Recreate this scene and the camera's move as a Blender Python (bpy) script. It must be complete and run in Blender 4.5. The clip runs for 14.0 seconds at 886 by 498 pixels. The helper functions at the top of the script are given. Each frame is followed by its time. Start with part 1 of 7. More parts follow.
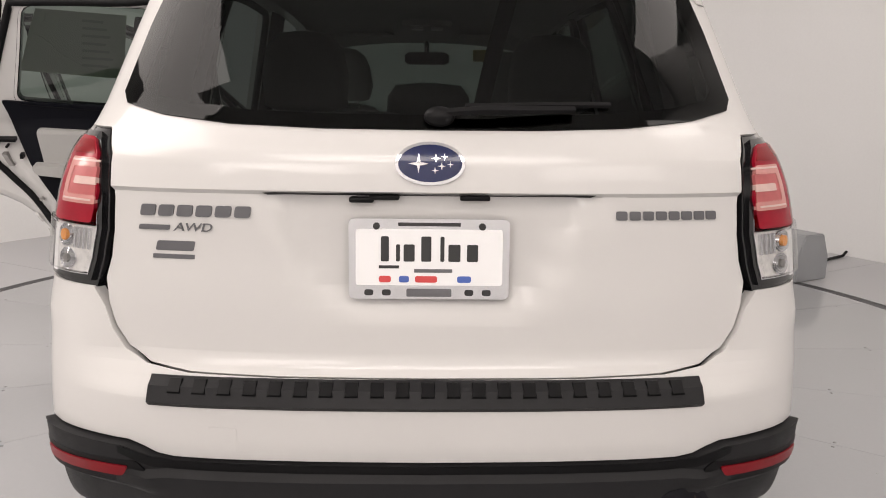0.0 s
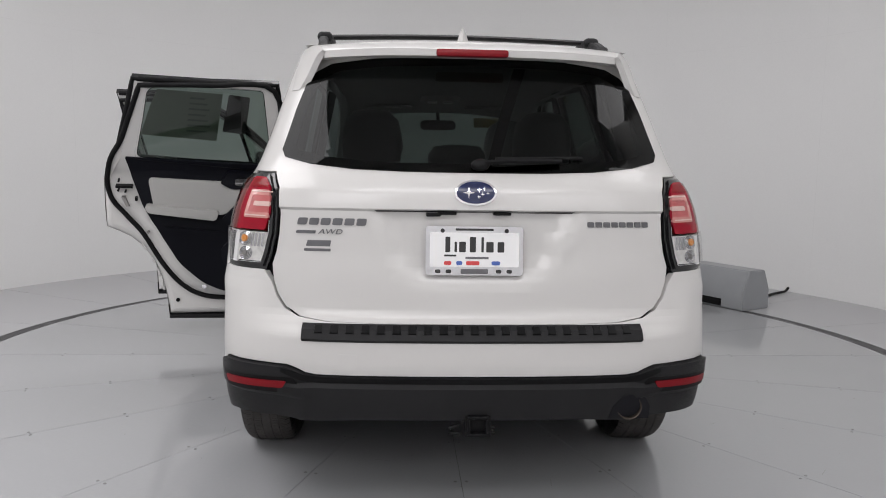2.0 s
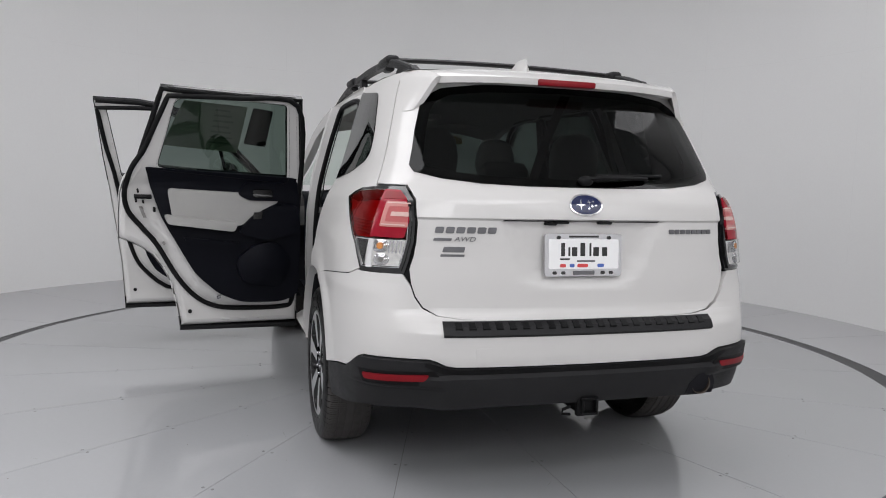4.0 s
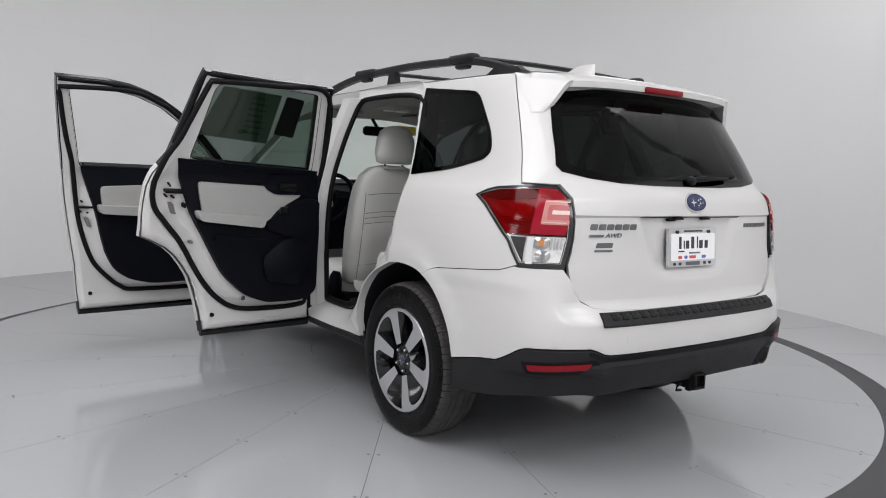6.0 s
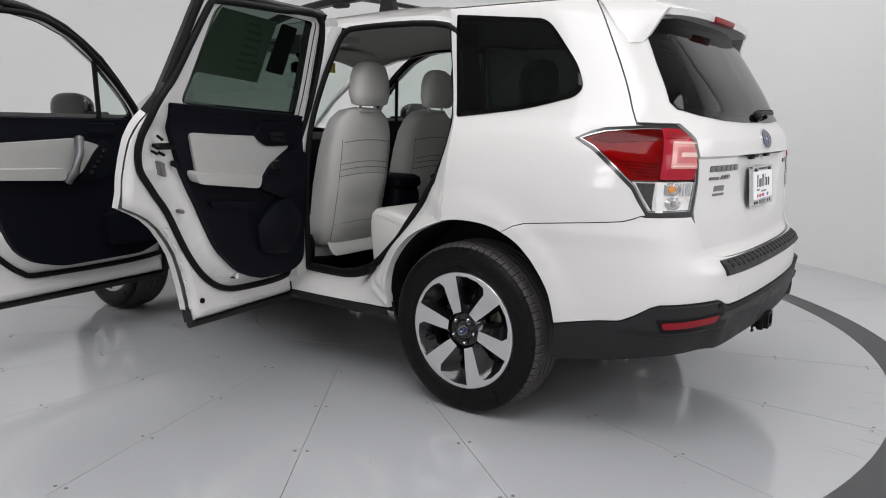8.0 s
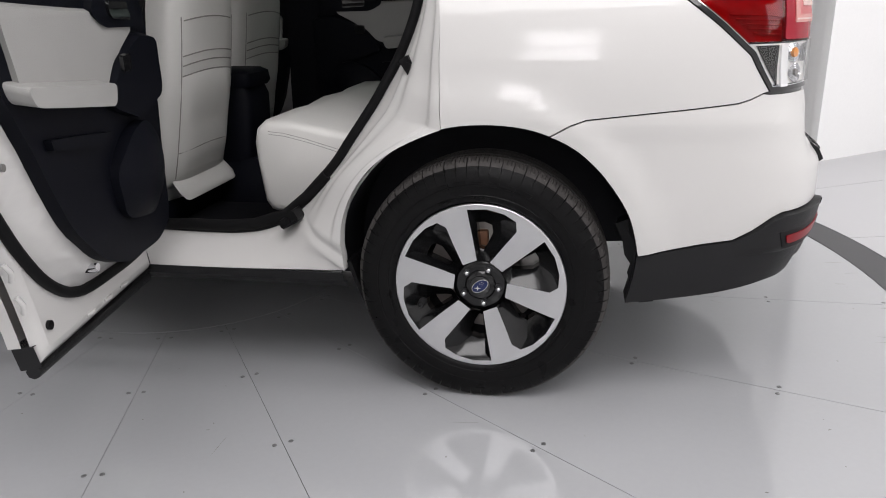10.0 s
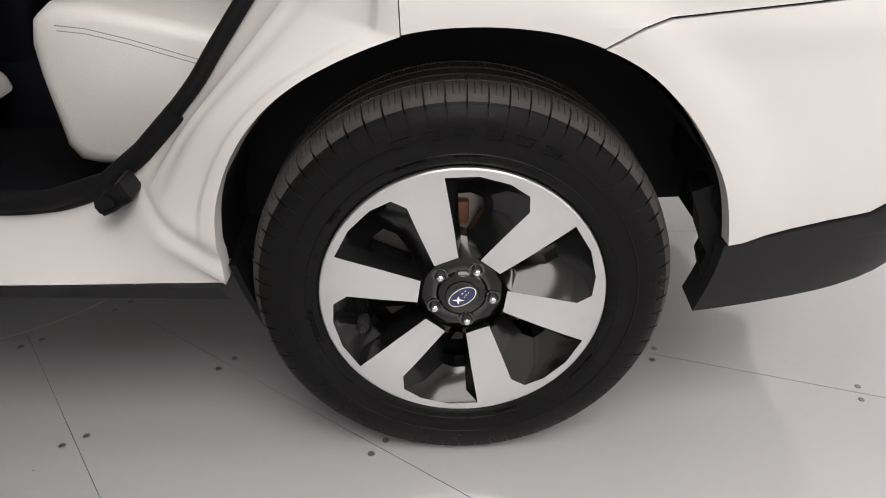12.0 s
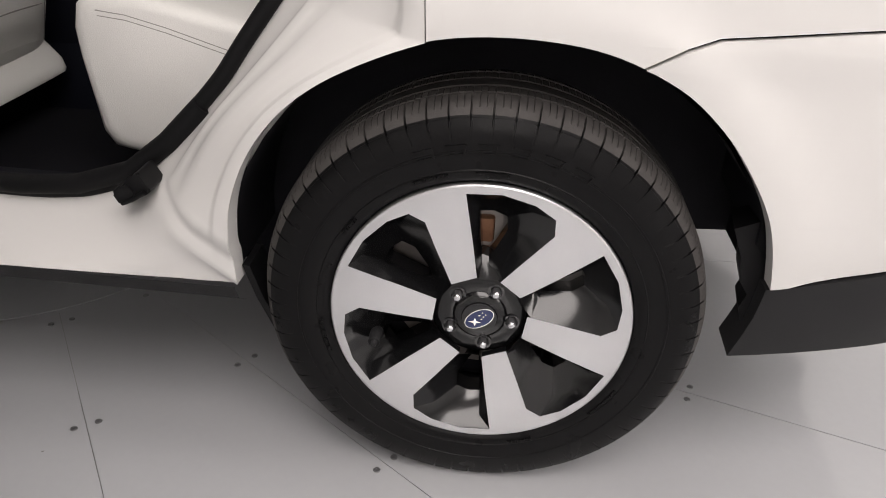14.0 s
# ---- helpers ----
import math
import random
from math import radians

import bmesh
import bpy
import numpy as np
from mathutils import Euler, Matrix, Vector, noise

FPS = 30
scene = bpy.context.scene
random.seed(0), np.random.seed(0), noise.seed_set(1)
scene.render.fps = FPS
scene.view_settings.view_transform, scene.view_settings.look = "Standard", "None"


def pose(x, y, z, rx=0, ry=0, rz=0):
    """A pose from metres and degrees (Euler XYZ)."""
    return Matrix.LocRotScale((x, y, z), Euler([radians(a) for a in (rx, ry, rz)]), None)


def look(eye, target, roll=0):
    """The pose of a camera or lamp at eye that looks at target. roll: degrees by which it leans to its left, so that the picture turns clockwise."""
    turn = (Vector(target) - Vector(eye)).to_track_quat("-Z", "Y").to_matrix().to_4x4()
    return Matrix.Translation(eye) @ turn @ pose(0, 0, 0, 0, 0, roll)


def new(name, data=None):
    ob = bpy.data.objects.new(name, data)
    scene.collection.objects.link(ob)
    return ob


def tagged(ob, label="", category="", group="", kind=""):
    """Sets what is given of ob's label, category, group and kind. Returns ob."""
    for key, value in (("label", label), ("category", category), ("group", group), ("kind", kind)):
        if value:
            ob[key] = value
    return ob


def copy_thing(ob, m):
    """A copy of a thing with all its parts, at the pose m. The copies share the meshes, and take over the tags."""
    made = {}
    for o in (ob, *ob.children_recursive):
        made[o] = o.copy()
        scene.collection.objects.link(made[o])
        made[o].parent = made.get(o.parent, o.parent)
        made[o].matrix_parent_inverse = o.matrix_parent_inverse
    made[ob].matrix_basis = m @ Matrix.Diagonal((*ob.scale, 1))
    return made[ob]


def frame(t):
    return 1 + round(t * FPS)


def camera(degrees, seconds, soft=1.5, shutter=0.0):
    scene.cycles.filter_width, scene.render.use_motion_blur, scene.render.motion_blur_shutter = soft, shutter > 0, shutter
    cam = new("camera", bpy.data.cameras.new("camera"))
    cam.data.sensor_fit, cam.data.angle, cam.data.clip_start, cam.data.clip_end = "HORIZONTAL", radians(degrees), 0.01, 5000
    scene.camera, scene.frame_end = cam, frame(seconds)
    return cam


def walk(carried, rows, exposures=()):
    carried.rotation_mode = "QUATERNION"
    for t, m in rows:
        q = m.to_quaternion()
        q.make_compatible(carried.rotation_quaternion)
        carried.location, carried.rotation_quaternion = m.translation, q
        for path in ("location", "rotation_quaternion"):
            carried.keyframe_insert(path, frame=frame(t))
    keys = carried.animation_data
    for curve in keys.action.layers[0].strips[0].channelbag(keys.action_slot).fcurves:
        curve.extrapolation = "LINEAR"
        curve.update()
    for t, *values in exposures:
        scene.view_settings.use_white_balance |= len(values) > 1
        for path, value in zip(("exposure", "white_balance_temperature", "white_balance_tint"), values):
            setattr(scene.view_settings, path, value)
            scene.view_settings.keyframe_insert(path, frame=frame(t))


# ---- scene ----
cam = camera(61.2, 14.0, soft=1.0)

PATH = [
    (0, (-0.013, -1.387, 1.25), (0.041, 0.574, 0.862), 0.8),
    (0.5, (-0.057, -1.688, 1.242), (-0.011, 0.278, 0.876), 0.8),
    (1, (-0.068, -1.947, 1.229), (-0.031, 0.027, 0.909), 0.9),
    (1.5, (-0.115, -2.198, 1.241), (-0.045, -0.218, 0.969), 1.1),
    (2, (-0.239, -2.35, 1.229), (-0.128, -0.367, 0.997), 0.9),
    (2.5, (-0.485, -2.51, 1.227), (-0.283, -0.531, 1.018), 0.8),
    (3, (-0.741, -2.575, 1.222), (-0.426, -0.609, 1.027), 1.0),
    (5.3, (-2.215, -2.148, 1.217), (-1.268, -0.398, 1.015), 2.1),
    (5.5, (-2.356, -2.083, 1.216), (-1.351, -0.365, 1.013), 2.1),
    (6, (-2.688, -1.91, 1.231), (-1.545, -0.283, 1.017), 2.3),
    (6.5, (-2.984, -1.675, 1.215), (-1.715, -0.144, 0.995), 2.3),
    (7, (-3.2, -1.396, 1.204), (-1.816, 0.027, 0.957), 2.1),
    (7.5, (-3.257, -1.078, 1.207), (-1.77, 0.228, 0.922), 1.7),
    (8, (-3.292, -0.708, 1.201), (-1.706, 0.459, 0.85), 1.0),
    (8.2, (-3.286, -0.534, 1.197), (-1.663, 0.572, 0.818), 0.7),
    (10.3, (-2.616, 0.81, 1.107), (-0.756, 1.054, 0.415), -1.0),
    (10.5, (-2.472, 0.874, 1.115), (-0.62, 1.05, 0.382), -0.8),
    (11, (-2.274, 0.942, 1.095), (-0.46, 1.004, 0.256), -1.0),
    (11.5, (-2.098, 0.993, 1.06), (-0.327, 0.979, 0.13), 0.1),
    (12, (-1.936, 1.017, 1.04), (-0.2, 0.979, 0.049), 0.9),
    (12.5, (-1.883, 1.004, 1.028), (-0.159, 0.954, 0.017), 1.5),
    (13, (-1.866, 0.988, 1.033), (-0.147, 0.938, 0.013), 2.1),
    (13.5, (-1.867, 0.975, 1.03), (-0.141, 0.985, 0.019), 2.4),
    (14, (-1.869, 0.947, 1.036), (-0.14, 1.081, 0.041), 2.8),
]
EXPOSURES = [(0, -0.17, 7200, 17), (0.5, -0.40, 6800, 16), (1.2, -0.46, 6600, 14), (3.2, -0.47, 6400, 13), (5.3, -0.36, 6400, 12), (8.2, -0.21, 6450, 12), (10.3, -0.06, 6600, 14), (12.0, 0.16, 6950, 15), (14, 0.2, 7000, 16)]
walk(cam, [(t, look(eye, target, roll)) for t, eye, target, roll in PATH], EXPOSURES)

# ---------------------------------------------------------------- light
world = bpy.data.worlds.new("studio_air")
scene.world = world
world.use_nodes = True
world.node_tree.nodes["Background"].inputs["Color"].default_value = (0.9, 0.95, 1.0, 1)
world.node_tree.nodes["Background"].inputs["Strength"].default_value = 0.15

# soft panels: in the ceiling over the turntable, and hung round the open side of the hall (middle, width, height, watts, target)
PANELS = [((0.0, 2.4, 4.3), 2.6, 2.6, 68, (0.0, 2.4, 0)), ((-3.5, 0.2, 4.3), 2.8, 3.6, 186, (-3.5, 0.2, 0)), ((2.7, 0.6, 4.3), 1.2, 2.6, 48, (2.7, 0.6, 0)),
          ((0.0, -3.7, 4.3), 3.4, 1.8, 130, (0.0, -3.7, 0)),
          ((-5.6, 0.75, 2.45), 0.9, 0.5, 15, (-0.9, 0.9, 0.9)), ((-5.6, 0.75, 3.15), 0.9, 0.5, 15, (-0.9, 0.9, 0.9)),
          ((-1.9, -4.5, 3.0), 2.2, 1.2, 56, (0.0, 0.0, 0.9)), ((2.4, -4.4, 3.0), 2.2, 1.2, 26, (0.0, 0.0, 0.9))]
for eye, w, h, watts, target in PANELS:
    lamp = new("soft_panel", bpy.data.lights.new("soft_panel", "AREA"))
    lamp.data.shape, lamp.data.size, lamp.data.size_y, lamp.data.energy = "RECTANGLE", w, h, watts
    lamp.matrix_basis = look(eye, target) if eye[2] < 4 else Matrix.Translation(eye)

# ---------------------------------------------------------------- materials


def material(name, colour, rough=0.5, metal=0.0, coat=0.0, coat_rough=0.03, spec=0.5, mottle=0.0, mottle_scale=6.0,
             grain=0.0, grain_scale=300.0, bump=0.0, bump_scale=200.0, transmission=0.0, emission=0.0, rough_var=0.0):
    """A principled material with mottling at a large scale, grain at a fine one, and relief, all in object metres."""
    m = bpy.data.materials.new(name)
    m.use_nodes = True
    nt = m.node_tree
    p = nt.nodes["Principled BSDF"]
    p.inputs["Base Color"].default_value = (*colour, 1)
    p.inputs["Roughness"].default_value = rough
    p.inputs["Metallic"].default_value = metal
    p.inputs["Coat Weight"].default_value = coat
    p.inputs["Coat Roughness"].default_value = coat_rough
    p.inputs["Specular IOR Level"].default_value = spec
    p.inputs["Transmission Weight"].default_value = transmission
    if emission:
        p.inputs["Emission Color"].default_value = (*colour, 1)
        p.inputs["Emission Strength"].default_value = emission
    coords = nt.nodes.new("ShaderNodeTexCoord")

    def noise_node(scale, detail):
        n = nt.nodes.new("ShaderNodeTexNoise")
        n.inputs["Scale"].default_value = scale
        n.inputs["Detail"].default_value = detail
        nt.links.new(coords.outputs["Object"], n.inputs["Vector"])
        return n

    if mottle or grain:
        a, b = noise_node(mottle_scale, 5), noise_node(grain_scale, 2)
        mix = nt.nodes.new("ShaderNodeMath")
        mix.operation = "MULTIPLY_ADD"
        nt.links.new(a.outputs["Fac"], mix.inputs[0])
        mix.inputs[1].default_value = mottle * 2
        mix.inputs[2].default_value = 1 - mottle - grain
        mix2 = nt.nodes.new("ShaderNodeMath")
        mix2.operation = "MULTIPLY_ADD"
        nt.links.new(b.outputs["Fac"], mix2.inputs[0])
        mix2.inputs[1].default_value = grain * 2
        nt.links.new(mix.outputs[0], mix2.inputs[2])
        tint = nt.nodes.new("ShaderNodeVectorMath")
        tint.operation = "SCALE"
        tint.inputs[0].default_value = colour
        nt.links.new(mix2.outputs[0], tint.inputs["Scale"])
        nt.links.new(tint.outputs[0], p.inputs["Base Color"])
    if rough_var:
        r = noise_node(mottle_scale * 1.7, 6)
        rr = nt.nodes.new("ShaderNodeMapRange")
        rr.inputs["From Min"].default_value, rr.inputs["From Max"].default_value = 0.3, 0.7
        rr.inputs["To Min"].default_value, rr.inputs["To Max"].default_value = rough - rough_var, rough + rough_var
        nt.links.new(r.outputs["Fac"], rr.inputs["Value"])
        nt.links.new(rr.outputs[0], p.inputs["Roughness"])
    if bump:
        b = noise_node(bump_scale, 3)
        bp = nt.nodes.new("ShaderNodeBump")
        bp.inputs["Strength"].default_value = bump
        bp.inputs["Distance"].default_value = 0.002
        nt.links.new(b.outputs["Fac"], bp.inputs["Height"])
        nt.links.new(bp.outputs["Normal"], p.inputs["Normal"])
    return m


def glass_material(name, tint, rough=0.0, ior=1.45):
    """A thin pane: it tints what is seen through it, and mirrors alike on both sides, most at a glance."""
    m = bpy.data.materials.new(name)
    m.use_nodes = True
    nt = m.node_tree
    nt.nodes.remove(nt.nodes["Principled BSDF"])
    clear, gloss, mix = (nt.nodes.new("ShaderNode" + k) for k in ("BsdfTransparent", "BsdfGlossy", "MixShader"))
    clear.inputs["Color"].default_value = (*tint, 1)
    gloss.inputs["Roughness"].default_value = rough + 0.01
    slant, power, scale = nt.nodes.new("ShaderNodeLayerWeight"), nt.nodes.new("ShaderNodeMath"), nt.nodes.new("ShaderNodeMath")
    slant.inputs["Blend"].default_value = 0.5
    power.operation, scale.operation = "POWER", "MULTIPLY_ADD"
    power.inputs[1].default_value = 5.0
    flat = ((ior - 1) / (ior + 1)) ** 2 * 1.6
    scale.inputs[1].default_value, scale.inputs[2].default_value = 1 - flat, flat
    nt.links.new(slant.outputs["Facing"], power.inputs[0])
    nt.links.new(power.outputs[0], scale.inputs[0])
    nt.links.new(scale.outputs[0], mix.inputs["Fac"])
    nt.links.new(clear.outputs[0], mix.inputs[1])
    nt.links.new(gloss.outputs[0], mix.inputs[2])
    nt.links.new(mix.outputs[0], nt.nodes["Material Output"].inputs["Surface"])
    return m


PAINT = material("white_pearl_paint", (0.565, 0.556, 0.543), 0.42, coat=0.6, coat_rough=0.09, mottle=0.012, mottle_scale=2.5, grain=0.02, grain_scale=1500)
CLAD = material("grey_black_textured_plastic", (0.019, 0.019, 0.020), 0.45, mottle=0.12, mottle_scale=9, grain=0.1, bump=0.25, bump_scale=900, rough_var=0.06, spec=0.13)
BLACK = material("black_trim_plastic", (0.0045, 0.0045, 0.005), 0.45, mottle=0.1, bump=0.15, bump_scale=700, spec=0.16)
GLOSSBLACK = material("gloss_black_paint", (0.006, 0.006, 0.007), 0.16, coat=0.4, mottle=0.1)
SPOKEBLACK = material("gloss_black_wheel_paint", (0.005, 0.005, 0.0055), 0.14, mottle=0.12, mottle_scale=20, spec=0.5)
RUBBER = material("black_rubber_seal", (0.0045, 0.0045, 0.005), 0.6, mottle=0.1, spec=0.16)
TYRE = material("tyre_rubber", (0.0045, 0.0044, 0.0047), 0.33, mottle=0.22, mottle_scale=14, grain=0.12, grain_scale=260, bump=0.15, bump_scale=500, rough_var=0.08, spec=0.13)
TREAD = material("dusty_tyre_tread", (0.058, 0.054, 0.052), 0.65, mottle=0.25, mottle_scale=20, grain=0.2, grain_scale=260, bump=0.3, bump_scale=500, spec=0.2)
MACHINED = material("machined_aluminium", (0.62, 0.62, 0.63), 0.34, metal=0.9, mottle=0.04, mottle_scale=20, grain=0.05, grain_scale=900)
CHROME = material("chrome", (0.7, 0.7, 0.72), 0.12, metal=1.0, mottle=0.04)
STEEL = material("dull_steel", (0.3, 0.29, 0.28), 0.42, metal=0.8, mottle=0.2, mottle_scale=30)
PIPE = material("sooty_pipe_steel", (0.07, 0.056, 0.046), 0.5, metal=0.8, mottle=0.4, mottle_scale=40)
GREYPLASTIC = material("silver_grey_plastic", (0.13, 0.13, 0.135), 0.4, metal=0.3, mottle=0.1, mottle_scale=20)
RUST = material("rusty_brake_disc", (0.33, 0.16, 0.09), 0.6, metal=0.3, mottle=0.35, mottle_scale=25, grain=0.2)
DISC = material("worn_brake_disc", (0.36, 0.33, 0.31), 0.4, metal=0.7, mottle=0.2, mottle_scale=30)
UNDER = material("dark_underbody", (0.010, 0.010, 0.0125), 0.7, mottle=0.3, mottle_scale=8, spec=0.15)
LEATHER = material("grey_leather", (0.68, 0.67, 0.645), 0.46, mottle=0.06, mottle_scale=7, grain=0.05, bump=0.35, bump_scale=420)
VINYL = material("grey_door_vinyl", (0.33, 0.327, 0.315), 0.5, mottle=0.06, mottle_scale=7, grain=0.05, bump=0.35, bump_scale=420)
STITCH = material("seat_stitching", (0.27, 0.26, 0.245), 0.7, mottle=0.05)
TRIM = material("navy_black_interior_plastic", (0.0032, 0.0036, 0.0065), 0.52, mottle=0.12, bump=0.2, bump_scale=800, spec=0.1)
CARPET = material("black_carpet", (0.007, 0.007, 0.009), 0.95, mottle=0.25, grain=0.3, bump=0.8, bump_scale=900, spec=0.1)
HEADLINER = material("grey_headliner", (0.42, 0.41, 0.395), 0.9, mottle=0.05, grain=0.05, bump=0.3, bump_scale=900)
GLASS = glass_material("clear_glass", (0.8, 0.88, 0.83))
PRIVACY = glass_material("dark_privacy_glass", (0.045, 0.058, 0.055), ior=1.25)
DOORGLASS = glass_material("green_tinted_door_glass", (0.15, 0.195, 0.172))
LENS = glass_material("clear_lamp_lens", (0.9, 0.9, 0.9))
REFLECTRED = material("red_reflector", (0.19, 0.003, 0.008), 0.35, spec=0.25, mottle=0.15, mottle_scale=60)
BOWL = material("lamp_bowl", (0.45, 0.37, 0.35), 0.4, metal=0.1, mottle=0.3, mottle_scale=45, bump=0.4, bump_scale=60)
RED = glass_material("red_lamp_glass", (0.55, 0.008, 0.016), ior=1.22)
DEEPRED = material("deep_red_lamp_band", (0.2, 0.006, 0.01), 0.2, spec=0.2, mottle=0.2, mottle_scale=25)
PINK = material("pale_light_guide", (0.52, 0.22, 0.20), 0.25, coat=0.3, mottle=0.12, mottle_scale=60)
ROSE = material("rose_lamp_diffuser", (0.42, 0.10, 0.10), 0.35, mottle=0.15, mottle_scale=60)
CREAM = material("cream_light_guide", (0.60, 0.42, 0.38), 0.25, coat=0.3, mottle=0.1, mottle_scale=60)
REFLECTOR = material("silver_lamp_reflector", (0.8, 0.79, 0.77), 0.35, metal=0.5, mottle=0.35, mottle_scale=60, bump=0.6, bump_scale=120)
AMBER = material("amber_bulb", (0.75, 0.28, 0.05), 0.25, mottle=0.1)
EMBLEM = material("blue_enamel", (0.006, 0.012, 0.062), 0.2, coat=0.2, mottle=0.1)
BADGE = material("grey_chrome_badge", (0.17, 0.17, 0.178), 0.3, metal=0.8, mottle=0.05)
PLATEWHITE = material("plate_white", (0.8, 0.8, 0.8), 0.4, mottle=0.02)
INK = material("black_ink", (0.02, 0.02, 0.02), 0.5, mottle=0.05)
LOGORED = material("red_ink", (0.6, 0.06, 0.06), 0.5, mottle=0.05)
LOGOBLUE = material("blue_ink", (0.06, 0.12, 0.4), 0.5, mottle=0.05)
PRINT = material("faded_print", (0.3, 0.36, 0.27), 0.8, mottle=0.1)
PAPER = material("window_sticker_paper", (0.5, 0.56, 0.42), 0.8, mottle=0.06, grain=0.05)
LENSRED = material("clear_red_lamp_lens", (0.27, 0.006, 0.018), 0.15, spec=0.22, coat=0.0, mottle=0.2, mottle_scale=25)
STICKER = material("yellow_sticker", (0.75, 0.55, 0.08), 0.6, mottle=0.05)
WALLPAINT = material("white_studio_wall", (0.79, 0.79, 0.785), 0.75, mottle=0.03, mottle_scale=0.8, grain=0.02, grain_scale=60, bump=0.08, bump_scale=60)
WALLJOINT = material("wall_joint_filler", (0.768, 0.768, 0.763), 0.8, mottle=0.1)
FLOORPAINT = material("grey_coated_floor_panel", (0.35, 0.355, 0.365), 0.10, mottle=0.03, mottle_scale=1.1, grain=0.02, grain_scale=60, rough_var=0.015, spec=0.75)
FLOOROUT = material("grey_coated_floor", (0.42, 0.42, 0.43), 0.3, mottle=0.015, mottle_scale=0.6, grain=0.01, grain_scale=40)
RING = material("dark_grey_ring", (0.03, 0.03, 0.032), 0.42, mottle=0.15, mottle_scale=5, grain=0.1)
SEAM = material("floor_joint_dirt", (0.15, 0.145, 0.14), 0.8, mottle=0.3, mottle_scale=12)
SCREW = material("floor_screw_steel", (0.17, 0.17, 0.175), 0.4, metal=0.6, mottle=0.2, mottle_scale=40)
GREYBOX = material("grey_machine_cover", (0.3, 0.31, 0.32), 0.5, mottle=0.08, grain=0.05)
LAMPWHITE = material("lamp_diffuser", (1.0, 0.99, 0.97), 0.5, emission=7.5)

# ---------------------------------------------------------------- builders


def thing(name, label, category, at=(0, 0, 0), group="", kind=""):
    ob = new(name)
    ob.empty_display_size = 0.1
    ob.matrix_world = Matrix.Translation(at)
    ob.matrix_basis = Matrix.Translation(at)
    return tagged(ob, label, category, group, kind)


def mesh_of(name, bm, mat, smooth=40):
    """Turns a bmesh into mesh data, smooth but for edges sharper than the angle."""
    bmesh.ops.recalc_face_normals(bm, faces=bm.faces)
    for f in bm.faces:
        f.smooth = smooth > 0
    for e in bm.edges:
        if len(e.link_faces) == 2 and e.calc_face_angle(0) > radians(smooth):
            e.smooth = False
    me = bpy.data.meshes.new(name)
    bm.to_mesh(me)
    bm.free()
    for mm in mat if isinstance(mat, (list, tuple)) else [mat]:
        me.materials.append(mm)
    return me


def part(name, bm, mat, parent, label="", smooth=40, at=None):
    """One mesh object under a thing or a part; the bmesh is in world metres unless a pose is given."""
    me = bm if isinstance(bm, bpy.types.Mesh) else mesh_of(name, bm, mat, smooth)
    ob = new(name, me)
    if parent is not None:
        ob.parent = parent
        world_of = Matrix.Identity(4)
        p = parent
        while p is not None:
            world_of = p.matrix_basis @ world_of
            p = p.parent
        ob.matrix_basis = world_of.inverted() @ (at if at is not None else Matrix.Identity(4))
    elif at is not None:
        ob.matrix_basis = at
    return tagged(ob, label)


def box(x0, x1, y0, y1, z0, z1, bevel=0.0, segs=2, bm=None):
    bm = bm or bmesh.new()
    r = bmesh.ops.create_cube(bm, size=1)
    for v in r["verts"]:
        v.co = Vector(((x0 + x1) / 2 + v.co.x * (x1 - x0), (y0 + y1) / 2 + v.co.y * (y1 - y0), (z0 + z1) / 2 + v.co.z * (z1 - z0)))
    if bevel:
        es = list({e for v in r["verts"] for e in v.link_edges})
        bmesh.ops.bevel(bm, geom=es, offset=bevel, segments=segs, affect="EDGES", profile=0.5)
    return bm


def tube(points, radius, sides=8, bm=None, closed=False):
    """A round bar along a line of points."""
    bm = bm or bmesh.new()
    pts = [Vector(p) for p in points]
    rings = []
    for i, p in enumerate(pts):
        a = pts[i - 1] if i or closed else p
        b = pts[(i + 1) % len(pts)] if i < len(pts) - 1 or closed else p
        d = (b - a).normalized()
        u = d.cross(Vector((0, 0, 1)))
        u = (u if u.length > 1e-3 else d.cross(Vector((1, 0, 0)))).normalized()
        w = d.cross(u)
        rings.append([bm.verts.new(p + radius * (u * math.cos(k * math.tau / sides) + w * math.sin(k * math.tau / sides))) for k in range(sides)])
    n = len(rings)
    for i in range(n if closed else n - 1):
        for k in range(sides):
            bm.faces.new((rings[i][k], rings[i][(k + 1) % sides], rings[(i + 1) % n][(k + 1) % sides], rings[(i + 1) % n][k]))
    if not closed:
        bm.faces.new(rings[0])
        bm.faces.new(rings[-1])
    return bm


def rounded(points, radius, steps=4):
    """A closed outline with its corners rounded."""
    out, n = [], len(points)
    for i in range(n):
        p0, p, p1 = (Vector((*points[(i + k) % n][:2], 0)) for k in (-1, 0, 1))
        r = points[i][2] if len(points[i]) > 2 else radius
        a, b = p0 - p, p1 - p
        r = min(r, a.length * 0.45, b.length * 0.45)
        if r < 1e-4:
            out.append((p.x, p.y))
            continue
        a, b = p + a.normalized() * r, p + b.normalized() * r
        for k in range(steps + 1):
            t = k / steps
            q = a * (1 - t) ** 2 + p * 2 * t * (1 - t) + b * t * t
            out.append((q.x, q.y))
    return out


